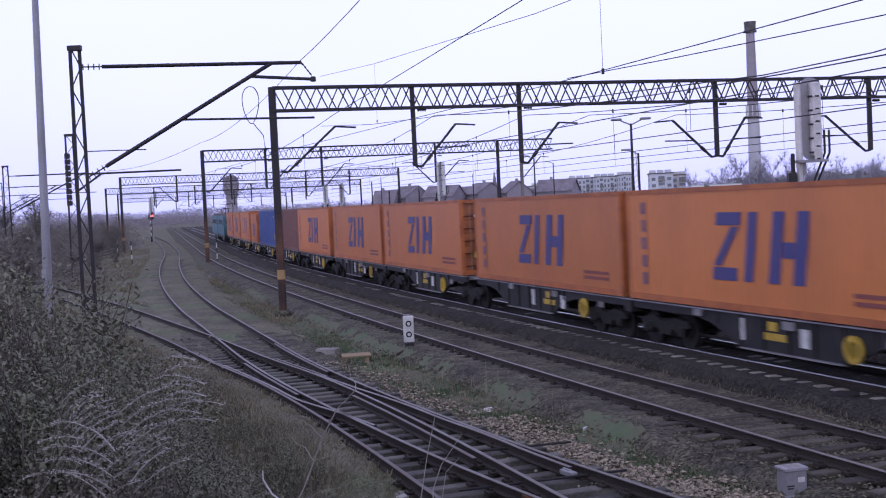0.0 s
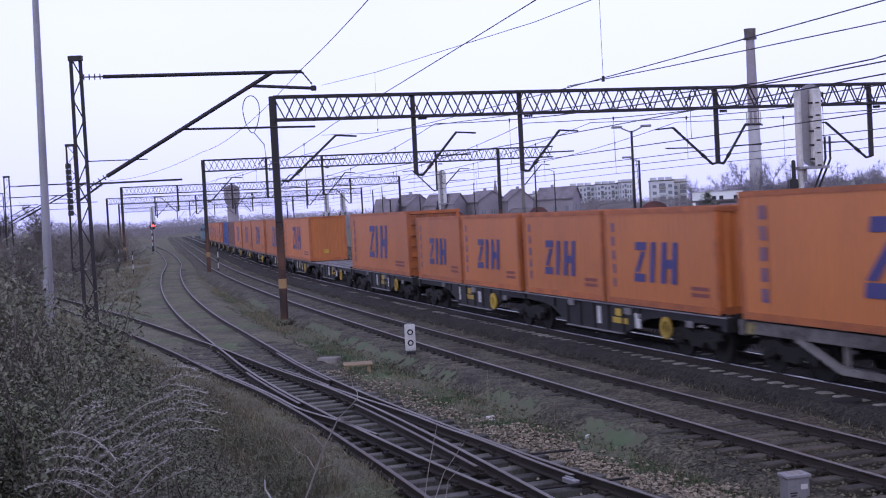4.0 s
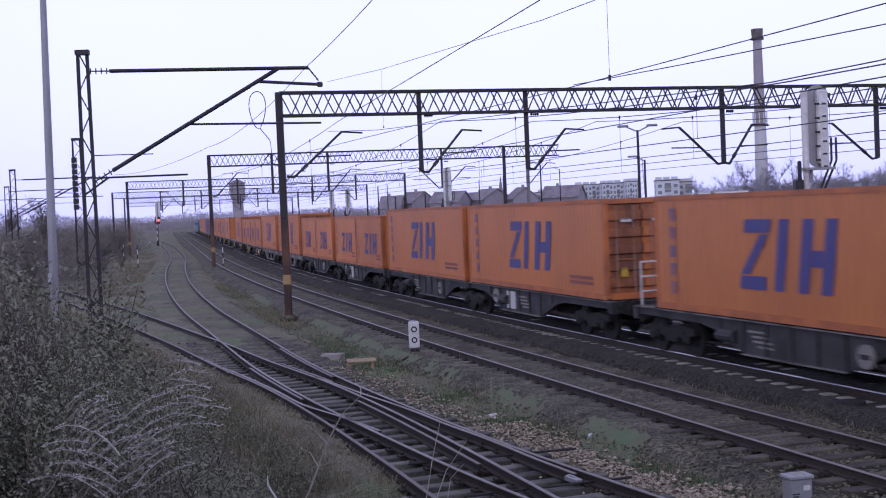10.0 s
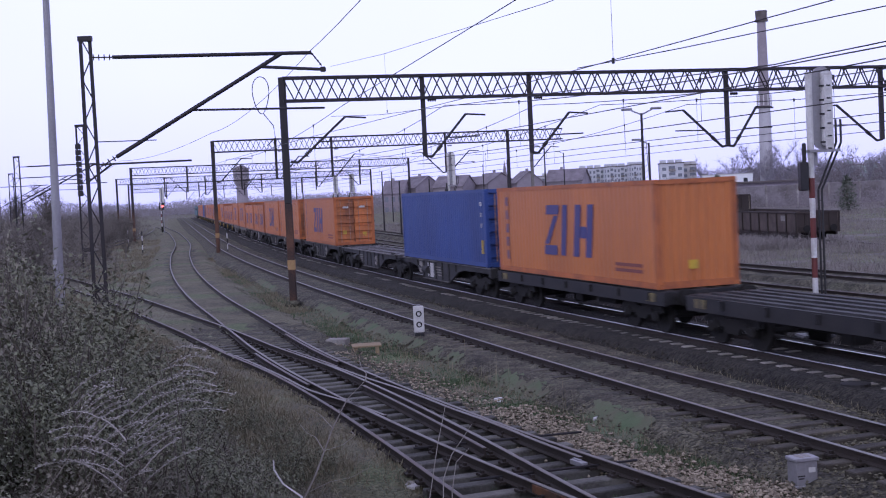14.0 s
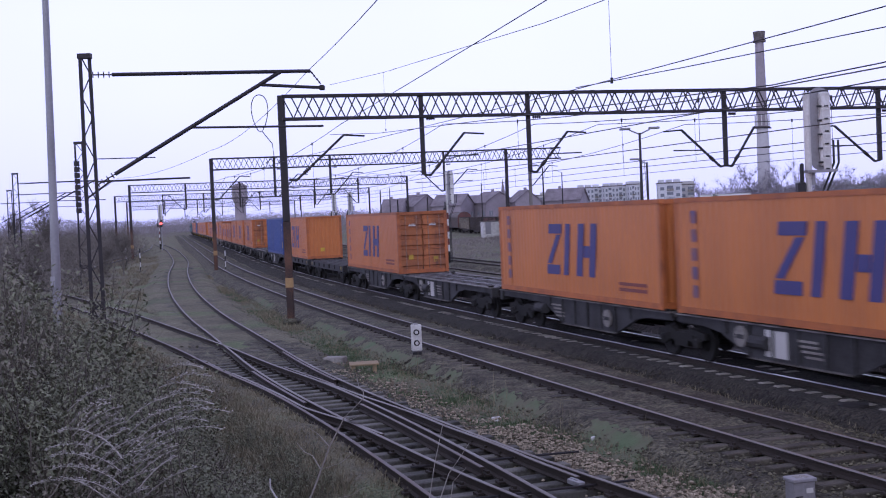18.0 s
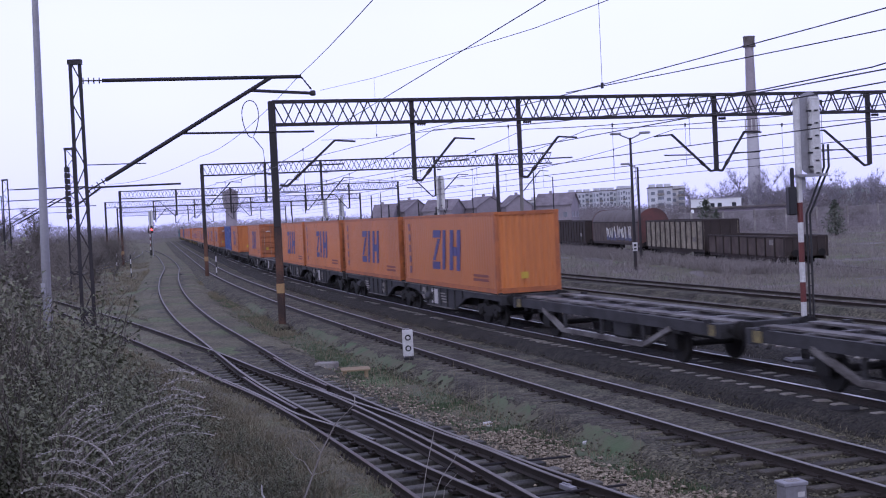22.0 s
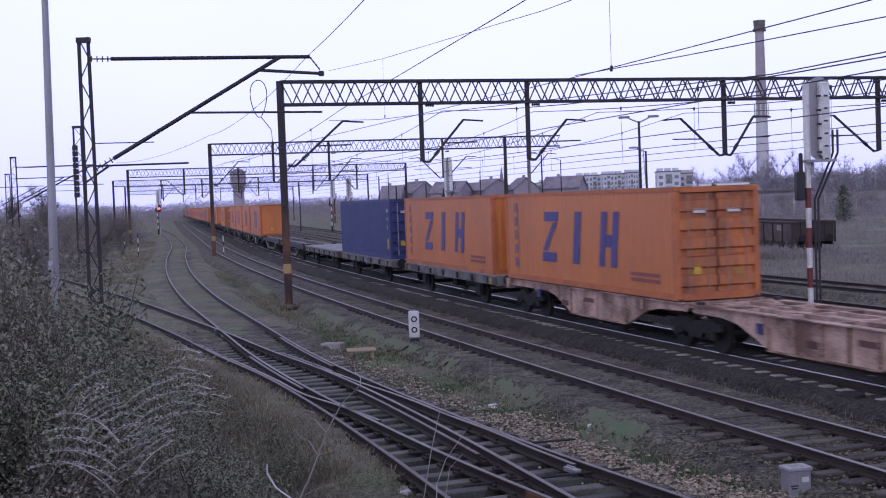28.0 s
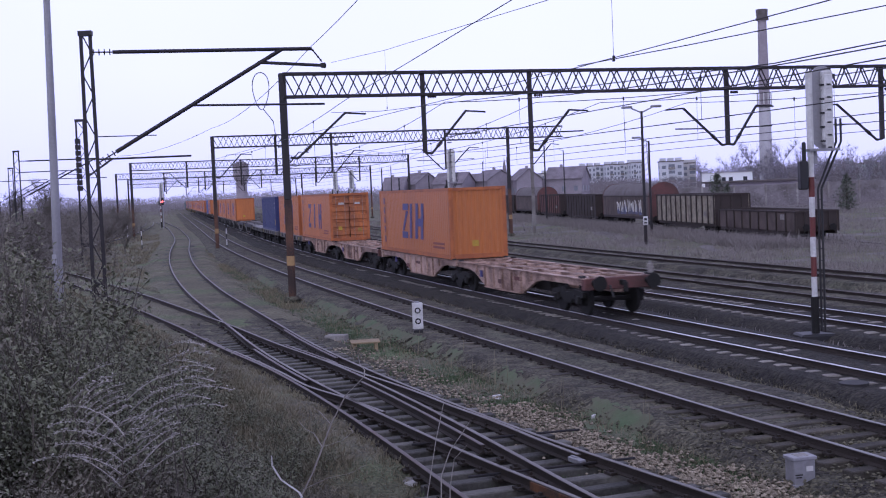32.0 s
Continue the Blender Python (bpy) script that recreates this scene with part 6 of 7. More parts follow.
def covered(y, length, label, marks=False):
    w = empty_thing("covered_wagon", stabled_pose(y), label, "wagon", "parked wagons")
    hl = length / 2
    arch = [(1.38 * math.cos(a), 3.05 + 1.2 * math.sin(a)) for a in np.linspace(0, math.pi, 15)]
    bm = B()
    prism(bm, arch, -hl, hl)
    roof = part("curved_roof", turned(bm), M_ROOFGREY, w)
    for k in range(15):
        x = -hl + 0.5 + k * (length - 1.0) / 14
        rb = B()
        prism(rb, [(1.40 * math.cos(a), 3.05 + 1.22 * math.sin(a)) for a in np.linspace(0.05, math.pi - 0.05, 11)], -0.03, 0.03)
        turned(rb)
        bmesh.ops.translate(rb, verts=rb.verts, vec=(x, 0, 0))
        part("roof_rib", rb, M_ROOFGREY, roof)
    for s in (1, -1):
        bm = B()
        prism(bm, [(1.42, 1.15), *[(1.42 * math.cos(a), 3.05 + 1.25 * math.sin(a)) for a in np.linspace(0, math.pi, 15)], (-1.42, 1.15)], -0.05, 0.05)
        turned(bm)
        bmesh.ops.translate(bm, verts=bm.verts, vec=(s * hl, 0, 0))
        end = part("end_wall", bm, M_REDWAG, w, "oxide-red arched end wall")
        part("end_bar", boxes(((s * (hl + 0.07), 0, 3.3), (0.08, 1.8, 0.12))), M_REDWAG, end)
        part("end_bar", boxes(((s * (hl + 0.07), 0, 2.6), (0.08, 2.4, 0.1))), M_REDWAG, end)
        for k in range(16):
            part("side_board", boxes(((-hl + (k + 0.5) * length / 16, s * 1.36, 2.1), (length / 16 - 0.1, 0.06, 1.9))), M_DULLWAG, w)
        part("side_sill", boxes(((0, s * 1.3, 1.05), (length, 0.14, 0.24))), M_BROWNWAG, w)
        part("door_rail", boxes(((0, s * 1.42, 3.06), (length, 0.06, 0.1))), M_BROWNWAG, w)
        add_bogie(w, s * (hl - 2.4))
        add_ends(w, s * hl, M_BROWNWAG)
    part("inner_lining", boxes(((0, 0, 2.1), (length - 0.2, 2.6, 1.9))), M_BROWNWAG, w)
    if marks:
        rg = random.Random(4)
        for k in range(7):
            x = -6.4 + k * 1.35
            part("sprayed_mark", prism(B(), [(x, 1.35 + rg.uniform(-0.05, 0.1)), (x + 1.1, 1.3 + rg.uniform(-0.05, 0.1)), (x + 1.2, 1.9 + rg.uniform(-0.1, 0.3)), (x + 0.1, 1.85 + rg.uniform(-0.1, 0.3))], 1.395, 1.402), M_SPRAY, w, "faded blue sprayed patch")
            for q in range(4):
                a, b = (x + rg.uniform(0, 0.9), 1.5 + rg.uniform(0, 0.3)), (x + rg.uniform(0.1, 1.1), 2.3 + rg.uniform(0, 0.45))
                part("sprayed_mark", bar(B(), (a[0], 1.41, a[1]), (b[0], 1.41, b[1]), 0.12, 0.012), M_WHITE, w, "white sprayed stroke without readable writing")
    return w


gondola(85.5, 14.6, 2.05, M_DULLWAG, "low rusty open wagon parked in dry grass", 9, low=0.8)
gondola(101.6, 15.4, 3.15, M_WOODWAG, "tall open wagon with pale ribbed sides parked in dry grass", 11)
covered(120.7, 17.6, "covered wagon with curved roof and sprayed marks parked in the yard", True)
gondola(140.4, 15.4, 3.15, M_BROWNWAG, "tall dark open wagon parked in the yard", 11)
gondola(158.5, 13.0, 3.2, M_REDWAG, "tall rust-red open wagon parked in the yard", 10)
covered(175.6, 17.6, "covered wagon with curved red ends parked in the yard")
for y, skin in ((194, M_BROWNWAG), (211, M_REDWAG), (228, M_BROWNWAG), (245, M_WOODWAG)):
    gondola(y, 15.4, 3.1, skin, "dark open wagon parked far down the yard", 10, y > 215)
covered(264.0, 17.6, "covered wagon with curved red ends parked in the yard")
for y in (283, 300):
    gondola(y, 15.4, 3.1, M_REDWAG, "dark open wagon parked far down the yard", 10, True)
hut = empty_thing("white_cabin", pose(5.7, 200.0, -0.5, 0, 0, 12) @ Matrix.Scale(1.3, 4), "small white steel cabin with grey blotches in the yard", "cabin")
part("cabin_wall", boxes(((0, 0, 1.0), (2.2, 1.6, 2.0)), bevel=0.04), M_WHITE, hut)
part("cabin_roof", boxes(((0, 0, 2.05), (2.4, 1.8, 0.1)), bevel=0.02), M_ROOFGREY, hut)
part("cabin_panel", boxes(((-0.5, -0.82, 1.3), (0.7, 0.03, 1.6))), M_GREYPOST, hut)
crate = empty_thing("trackside_cabinet", pose(-5.46, 169.0, -0.45), "pale grey signalling cabinet in the grass", "cabinet")
part("cabinet_body", boxes(((0, 0, 0.75), (0.9, 0.6, 1.5)), bevel=0.03), M_WHITE, crate)
part("cabinet_lid", boxes(((0, 0, 1.53), (1.0, 0.7, 0.08)), bevel=0.02), M_GREYPOST, crate)


# ---- the town behind ----
def house(x, y, turn, w, d, eaves, ridge, wall, label, wins=3, storeys=2):
    h = empty_thing("house", pose(x, y, -1.4, 0, 0, turn), label, "house", "houses behind the yard")
    body = B()
    prism(body, [(-w / 2, 0), (w / 2, 0), (w / 2, eaves), (0, ridge - 0.1), (-w / 2, eaves)], -d / 2, d / 2)
    part("wall", body, wall, h)
    for s in (1, -1):
        rf = B()
        n = Vector((ridge - eaves, 0, w / 2)).normalized() * 0.2
        prism(rf, [(s * (w / 2 + 0.5), eaves - 0.5 * (ridge - eaves) / (w / 2)), (0, ridge), (0, ridge + 0.22), (s * (w / 2 + 0.5), eaves - 0.5 * (ridge - eaves) / (w / 2) + 0.22)], -d / 2 - 0.4, d / 2 + 0.4)
        part("roof", rf, M_ROOF, h)
    part("chimney", boxes(((w * 0.14, d * 0.2, ridge), (0.7, 0.7, 1.8)), bevel=0.03), M_BRICK, h)
    for f in range(storeys):
        for i in range(wins):
            xx = -w / 2 + (i + 0.5) * w / wins
            win = part("window", boxes(((xx, -d / 2 - 0.02, 1.6 + f * 2.9), (1.1, 0.08, 1.4))), M_FARGLASS, h)
            part("window_frame", boxes(((xx, -d / 2 - 0.07, 1.6 + f * 2.9), (0.08, 0.06, 1.4))), M_PLASTER, win)
            part("window_sill", boxes(((xx, -d / 2 - 0.1, 0.85 + f * 2.9), (1.3, 0.16, 0.08))), M_PLASTER, win)
            yy = -d / 2 + (i + 0.5) * d / wins
            part("window", boxes(((-w / 2 - 0.02, yy, 1.6 + f * 2.9), (0.08, 1.1, 1.4))), M_FARGLASS, h)
    return h


HOUSE_L = "brick house with steep brown gable roof behind the yard"
house(31.8, 350.0, 68, 8, 10.5, 7.5, 10.5, M_BRICK, HOUSE_L)
house(19.6, 348.0, 14, 7.4, 8, 7.6, 10.5, M_BRICK, HOUSE_L)
house(10.8, 352.0, 28, 9.2, 9, 7.7, 10.5, M_BRICK, HOUSE_L)
house(-0.5, 350.0, 62, 8, 9.4, 7.4, 10.2, M_BRICK, HOUSE_L)
house(-10.4, 354.0, 34, 8.6, 9, 7.6, 10.6, M_BRICK, HOUSE_L)
house(-17.0, 350.0, 75, 7, 6, 6.4, 9.6, M_BRICK, HOUSE_L)
house(24.9, 353.0, 70, 4, 4.5, 5.4, 7.4, M_PLASTER, "pale plastered house with brown gable roof behind the yard", 2)
house(10.0, 380.0, 70, 15, 11, 5.2, 10.0, M_PLASTER, "pale plastered house with brown gable roof behind the yard")


def block(x, y, turn, w, d, h, wall, label, cols, storeys):
    b = empty_thing("apartment_block", pose(x, y, -0.6, 0, 0, turn), label, "apartment block", "apartment blocks behind the yard")
    part("wall", boxes(((0, 0, h / 2), (w, d, h))), wall, b)
    part("roof", boxes(((0, 0, h + 0.2), (w + 0.6, d + 0.6, 0.5))), M_ROOFGREY, b)
    for k in range(3):
        part("stair_head", boxes(((-w / 3 + k * w / 3, 0, h + 1.1), (3.0, 3.0, 1.6))), wall, b)
    for f in range(storeys):
        for i in range(cols):
            xx = -w / 2 + (i + 0.5) * w / cols
            zz = 1.8 + f * (h - 1.2) / storeys
            if i % 3 == 1:
                bal = part("balcony", boxes(((xx, -d / 2 - 0.6, zz - 0.5), (w / cols * 0.86, 1.2, 1.0))), M_CONCRETE if f % 2 else wall, b)
                part("balcony_recess", boxes(((xx, -d / 2 - 0.03, zz + 0.6), (w / cols * 0.8, 0.1, 1.5))), M_FARGLASS, bal)
            else:
                part("window", boxes(((xx, -d / 2 - 0.02, zz), (w / cols * 0.5, 0.1, 1.5))), M_FARGLASS, b)
        yy = (-d / 4, d / 4)
        for q in yy:
            part("window", boxes(((-w / 2 - 0.02, q, 1.8 + f * (h - 1.2) / storeys), (0.1, 1.6, 1.5))), M_FARGLASS, b)
    return b


block(76, 697, 8, 13, 10, 14.6, M_PANEL, "white five-storey apartment block with balconies", 6, 5)
block(89, 690, 8, 12, 10, 14.8, M_PANEL, "white five-storey apartment block with balconies", 6, 5)
block(99.5, 684, 8, 7, 10, 15.2, M_PANEL, "white five-storey apartment block with balconies", 5, 5)
block(60, 740, 5, 20, 12, 12.0, M_PLASTER, "pale long apartment block behind the houses", 7, 4)
block(103, 590, -6, 11, 14, 13.6, M_PANEL, "pale blue-grey apartment block end", 3, 4)
block(113, 600, -6, 7, 12, 12.6, M_PLASTER, "cream apartment block end", 2, 4)
block(187, 560, 0, 26, 12, 8.5, M_GREENWALL, "mint green long building behind bare trees", 8, 2)
block(214, 545, 0, 20, 12, 9.5, M_PANEL, "white building behind bare trees", 6, 2)
wh = empty_thing("white_house", pose(81.7, 372.0, -0.6, 0, 0, -10), "long low white building with flat roof", "house")
part("wall", boxes(((0, 0, 3.1), (14.6, 8, 6.2))), M_WHITEWASH, wh)
part("roof", boxes(((0, 0, 6.3), (15.0, 8.4, 0.2))), M_PLASTER, wh)
for xx in (-1.1, 1.0, 5.2):
    part("window", boxes(((xx, -4.03, 4.4), (1.2, 0.1, 1.2))), M_GLASS, wh)
part("porch_roof", boxes(((-1.0, -4.6, 2.8), (5.0, 1.2, 0.25))), M_ROOFGREY, wh)
wall = empty_thing("boundary_wall", pose(49.5, 188.0, -0.5, 0, 0, 8), "long grey concrete boundary wall with brown shed roofs", "wall")
for k in range(14):
    part("wall_panel", boxes(((-20 + k * 5.0, 0, 1.65), (4.9, 0.2, 3.3)), bevel=0.03), M_OLDWALL, wall)
    part("wall_post", boxes(((-22.5 + k * 5.0, -0.05, 1.72), (0.3, 0.3, 3.44)), bevel=0.02), M_CONCRETE, wall)
shed = empty_thing("storage_shed", pose(47.0, 196.0, -0.5, 0, 0, 8), "low dark storage shed with flat roof behind the wall", "shed")
part("wall", boxes(((0, 0, 1.9), (13, 7, 3.8))), M_BRICK, shed)
part("roof", boxes(((0, 0, 3.95), (14, 8, 0.3))), M_ROOFGREY, shed)

# tall factory chimney with a gallery
ch = empty_thing("factory_chimney", pose(102.6, 407.3, -0.6), "tall tapered grey-brown factory chimney with a dark crown", "chimney")
part("lower_shaft", tube(B(), (0, 0, 0), (0, 0, 28.0), 2.25, 24, 1.86), M_CHIMLOW, ch, "pale rendered lower shaft")
part("upper_shaft", tube(B(), (0, 0, 28.0), (0, 0, 57.0), 1.86, 24, 1.36), M_CHIM, ch)
part("crown", tube(B(), (0, 0, 56.6), (0, 0, 59.4), 1.75, 24, 1.95), M_ROOFGREY, ch)
part("crown_gallery", tube(B(), (0, 0, 55.9), (0, 0, 56.6), 2.1, 24), M_ROOFGREY, ch)
part("lower_gallery", tube(B(), (0, 0, 27.6), (0, 0, 28.2), 2.5, 24), M_ROOFGREY, ch)
for k in range(10):
    a = k * math.pi / 5
    part("gallery_aerial", boxes(((2.3 * math.cos(a), 2.3 * math.sin(a), 30.2), (0.3, 0.3, 3.6))), M_WHITE, ch)
wt = empty_thing("water_tower", pose(-72.2, 413.7, -0.6), "old brick water tower with a wider drum", "water tower")
part("shaft", tube(B(), (0, 0, 0), (0, 0, 10.6), 2.1, 20, 1.8), M_CHIM, wt)
part("flare", tube(B(), (0, 0, 10.6), (0, 0, 12.0), 1.82, 20, 2.6), M_CHIM, wt)
part("drum", tube(B(), (0, 0, 12.0), (0, 0, 16.3), 2.65, 20, 2.65), M_CHIM, wt)
part("drum_cornice", tube(B(), (0, 0, 15.9), (0, 0, 16.35), 2.8, 20), M_ROOF, wt)
part("tower_roof", tube(B(), (0, 0, 16.35), (0, 0, 17.3), 2.75, 20, 1.0), M_ROOF, wt)
for k in range(8):
    a = k * math.pi / 4 + 0.3
    win = boxes(((2.64, 0, 14.1), (0.12, 0.5, 1.3)))
    bmesh.ops.transform(win, matrix=Matrix.Rotation(a, 4, "Z"), verts=win.verts)
    part("drum_window", win, M_FARGLASS, wt)
sp = empty_thing("church_spire", pose(30.3, 760.0, -0.6), "thin pointed church spire above the roofs", "church")
part("tower", boxes(((0, 0, 7), (2.6, 2.6, 14))), M_BRICK, sp)
part("spire", tube(B(), (0, 0, 14), (0, 0, 23.6), 1.5, 8, 0.05), M_ROOF, sp)
ra = empty_thing("radio_mast", pose(100.0, 650.0, -0.6), "thin pale lattice radio mast", "radio mast")
for k in (-1, 1):
    part("mast_leg", bar(B(), (k * 2.2, 0, 0), (k * 1.0, 0, 27), 0.35), M_GREYPOST, ra)
for z in range(0, 27, 3):
    part("mast_brace", bar(B(), (-2.1 + z * 0.044, 0, z), (2.0 - z * 0.044, 0, z + 3), 0.22), M_GREYPOST, ra)


# ---- plants ----
def blades(v, f, x, y, z, n, h, r, rng, wide=0.012, lean=0.5):
    for i in range(n):
        a, b = rng.uniform(0, 6.28), rng.uniform(0, 6.28)
        px, py = x + r * math.cos(a) * rng.random(), y + r * math.sin(a) * rng.random()
        hh, ln = h * rng.uniform(0.5, 1.1), lean * rng.random() * h
        w = wide * rng.uniform(0.6, 1.4)
        k = len(v)
        dx, dy = math.cos(b) * w, math.sin(b) * w
        ex, ey = math.cos(a) * ln, math.sin(a) * ln
        v += [(px - dx, py - dy, z), (px + dx, py + dy, z), (px + ex * 0.4 + dx * 0.7, py + ey * 0.4 + dy * 0.7, z + hh * 0.65), (px + ex * 0.4 - dx * 0.7, py + ey * 0.4 - dy * 0.7, z + hh * 0.65),
              (px + ex, py + ey, z + hh)]
        f += [(k, k + 1, k + 2, k + 3), (k + 3, k + 2, k + 4)]


def make_grass():
    rng = random.Random(21)
    v, f = [], []
    for i in range(21000):
        y = 44 + 150 * rng.random() ** 1.5
        lo = line_x(y) + 20.4
        hi = 33 + y * 0.36
        x = lo + (hi - lo) * rng.random()
        if noise.noise((x * 0.16, y * 0.05, 9)) < -0.05 and rng.random() < 0.75:
            continue
        tall = 0.5 if -5.5 < x - (22.95 - 0.118 * (y - 77)) < -1.5 and y > 74 else 0.0
        blades(v, f, x, y, -0.5, 8, 0.35 + tall + 0.4 * rng.random() * (0.5 + noise.noise((x * 0.1, y * 0.1, 5))), 0.5, rng, 0.007 + y * 0.0001, 1.1)
    for i in range(4200):
        y = 75 + 110 * rng.random() ** 1.3
        x = 22.95 - 0.118 * (y - 77) - rng.uniform(1.7, 5.0)
        blades(v, f, x, y, -0.5, 7, rng.uniform(0.5, 0.9), 0.5, rng, 0.009 + y * 0.0001, 0.9)
    for i in range(2600):
        y = 30 + 120 * rng.random() ** 1.3
        off = rng.choice((7.1, 11.6, 15.8, 16.4, 17.2, 21.2)) + rng.gauss(0, 0.45)
        blades(v, f, line_x(y) + off * 1.04, y, -0.5, 4, 0.28, 0.25, rng, 0.015)
    tagged(new("dry_grass", raw("dry_grass", v, f, M_DRYGRASS)), "pale dry tall grass across the yard", "grass", kind="stuff")
    v, f = [], []
    for i in range(7000):
        y = 17 + 60 * rng.random() ** 1.4
        xa = np.interp(y, [q[1] for q in A_MID], [q[0] for q in A_MID]) + 1.9
        xb = line_x(y) - 2.0
        if xb < xa:
            continue
        x = rng.uniform(xa, xb)
        if noise.noise((x * 0.4, y * 0.25, 9)) > -0.05:
            blades(v, f, x, y, -0.46, 5, 0.13, 0.16, rng, 0.009)
    for cx, cy, rx, ry, n in ((-4.6, 45.5, 1.9, 5.0, 4200), (-2.0, 39.5, 2.0, 4.0, 5200), (-0.6, 35.5, 1.5, 2.6, 2600), (-0.2, 30.5, 0.8, 2.2, 1500), (1.1, 26.4, 0.8, 1.8, 1500), (3.0, 21.2, 0.8, 1.6, 1200)):
        for i in range(n):
            x, y = cx + rng.gauss(0, rx * 0.5), cy + rng.gauss(0, ry * 0.5)
            blades(v, f, x, y, ground_z(x, y) - 0.01, 4, 0.045, 0.16, rng, 0.016, 1.2)
    for i in range(2200):
        k = rng.randrange(12, 75)
        mid = A_MID if rng.random() < 0.5 else B_MID
        if k < len(mid):
            x, y, z = mid[k]
            a = rng.choice((-1, 1)) * rng.uniform(1.2, 2.4) if rng.random() < 0.7 else rng.uniform(-0.6, 0.6)
            blades(v, f, x + a, y + rng.uniform(-0.5, 0.5), -0.3, 4, 0.12, 0.1, rng, 0.008)
    tagged(new("short_grass", raw("short_grass", v, f, M_GREENGRASS)), "short dull green grass between the tracks", "grass", kind="stuff")
    v, f = [], []
    for i in range(5200):
        y = 15 + 60 * rng.random() ** 1.5
        x = line_x(y) + rng.choice((-2.6, -2.2, 2.35, 2.4)) + rng.gauss(0, 0.5)
        blades(v, f, x, y, -0.46, 4, 0.2, 0.12, rng, 0.007, 0.8)
    for i in range(5200):
        y = 14 + 55 * rng.random() ** 1.3
        xa = np.interp(y, [q[1] for q in B_MID], [q[0] for q in B_MID]) - 1.6 - abs(rng.gauss(0, 0.9))
        blades(v, f, xa, y, max(ground_z(xa, y), -0.16) if y > 18.2 else ground_z(xa, y), 5, 0.22, 0.2, rng, 0.008, 0.9)
    for i in range(4200):
        y = 13 + 22 * rng.random() ** 1.2
        xa = mid_at(B_MID, y) - 0.95 - abs(rng.gauss(0, 1.1))
        blades(v, f, xa, y, max(ground_z(xa, y), -0.15 - 0.3 * min(max((18.6 - y) / 2.2, 0.0), 1.0)), 6, rng.uniform(0.05, 0.16), 0.16, rng, 0.008, 1.1)
    for i in range(9000):
        y = 40 + 130 * rng.random() ** 1.4
        hi = float(np.interp(y, [q[1] for q in A_MID], [q[0] for q in A_MID])) - 2.3
        x = hi - rng.random() ** 1.3 * (4 + 0.12 * y)
        if noise.noise((x * 0.3, y * 0.12, 4)) > -0.15:
            blades(v, f, x, y, ground_z(x, y) - 0.02, 4, 0.24, 0.25, rng, 0.009 + y * 0.0001, 0.9)
    for i in range(3000):
        y = 48 + 110 * rng.random() ** 1.3
        a = float(np.interp(y, [q[1] for q in A_MID], [q[0] for q in A_MID])) + 1.9
        x = a + (line_x(y) - 2.2 - a) * rng.random()
        if noise.noise((x * 0.3, y * 0.12, 8)) > 0.0:
            blades(v, f, x, y, ground_z(x, y) - 0.02, 4, 0.2, 0.25, rng, 0.009 + y * 0.0001, 0.9)
    for i in range(22):
        y = rng.uniform(20, 34)
        x = line_x(y) - rng.uniform(1.6, 2.6)
        blades(v, f, x, y, -0.45, 2, rng.uniform(0.5, 0.9), 0.05, rng, 0.006, 0.12)
    tagged(new("dead_weeds", raw("dead_weeds", v, f, M_WEED)), "thin dead weeds along the track edges", "weeds", kind="stuff")


make_grass()


def bed_z(x, y):
    """Height of what lies under foot beside the near through track."""
    d = abs(line_x(y) - x) * 0.95
    bed = -0.142 if d < 1.75 else -0.142 - 0.358 * (d - 1.75) / 0.6 if d < 2.35 else -0.6
    return max(ground_z(x, y), bed)


def moss_patches():
    """Ragged low moss between the crossing and the near through track."""
    v, f, step = [], [], 0.14
    for cx, cy, rx, ry in ((-4.9, 46.0, 1.6, 5.5), (-2.5, 40.0, 1.7, 4.5), (-1.3, 36.8, 1.6, 2.6), (-0.7, 31.0, 0.8, 2.4), (0.9, 26.6, 0.8, 2.2), (2.6, 21.8, 0.7, 2.0), (-10.0, 63.0, 1.6, 7.0), (-12.4, 47.0, 1.2, 4.0)):
        for i in range(-int(rx * 1.6 / step), int(rx * 1.6 / step)):
            for j in range(-int(ry * 1.6 / step), int(ry * 1.6 / step)):
                x, y = cx + i * step, cy + j * step
                full = 1.0 - ((x - cx) / rx) ** 2 - ((y - cy) / ry) ** 2
                if full + 1.0 * noise.noise((x * 1.3, y * 0.8, 3)) + 0.9 * noise.noise((x * 4.5, y * 3, 8)) < 0.28 or abs(line_x(y) - x) < 1.9:
                    continue
                k = len(v)
                for a, b in ((0, 0), (1, 0), (1, 1), (0, 1)):
                    px, py = x + a * step, y + b * step
                    v.append((px, py, bed_z(px, py) + 0.022 + 0.014 * noise.noise((px * 5, py * 5, 0))))
                f.append((k, k + 1, k + 2, k + 3))
    tagged(new("moss", raw("moss", v, f, M_MOSS)), "ragged low green moss between the tracks", "moss", kind="stuff")


moss_patches()


def straw_ground():
    ys = [44 + 4 * k for k in range(40)]
    v = [p for y in ys for p in ((line_x(y) + 20.2 + 0.4 * math.sin(y), y, -0.44), (36 + y * 0.42, y, -0.40))]
    f = [(2 * i, 2 * i + 1, 2 * i + 3, 2 * i + 2) for i in range(len(ys) - 1)]
    tagged(new("ground_straw", raw("ground_straw", v, f, M_STRAW)), "flattened pale dry grass over the yard ground", "ground", kind="structure")


straw_ground()


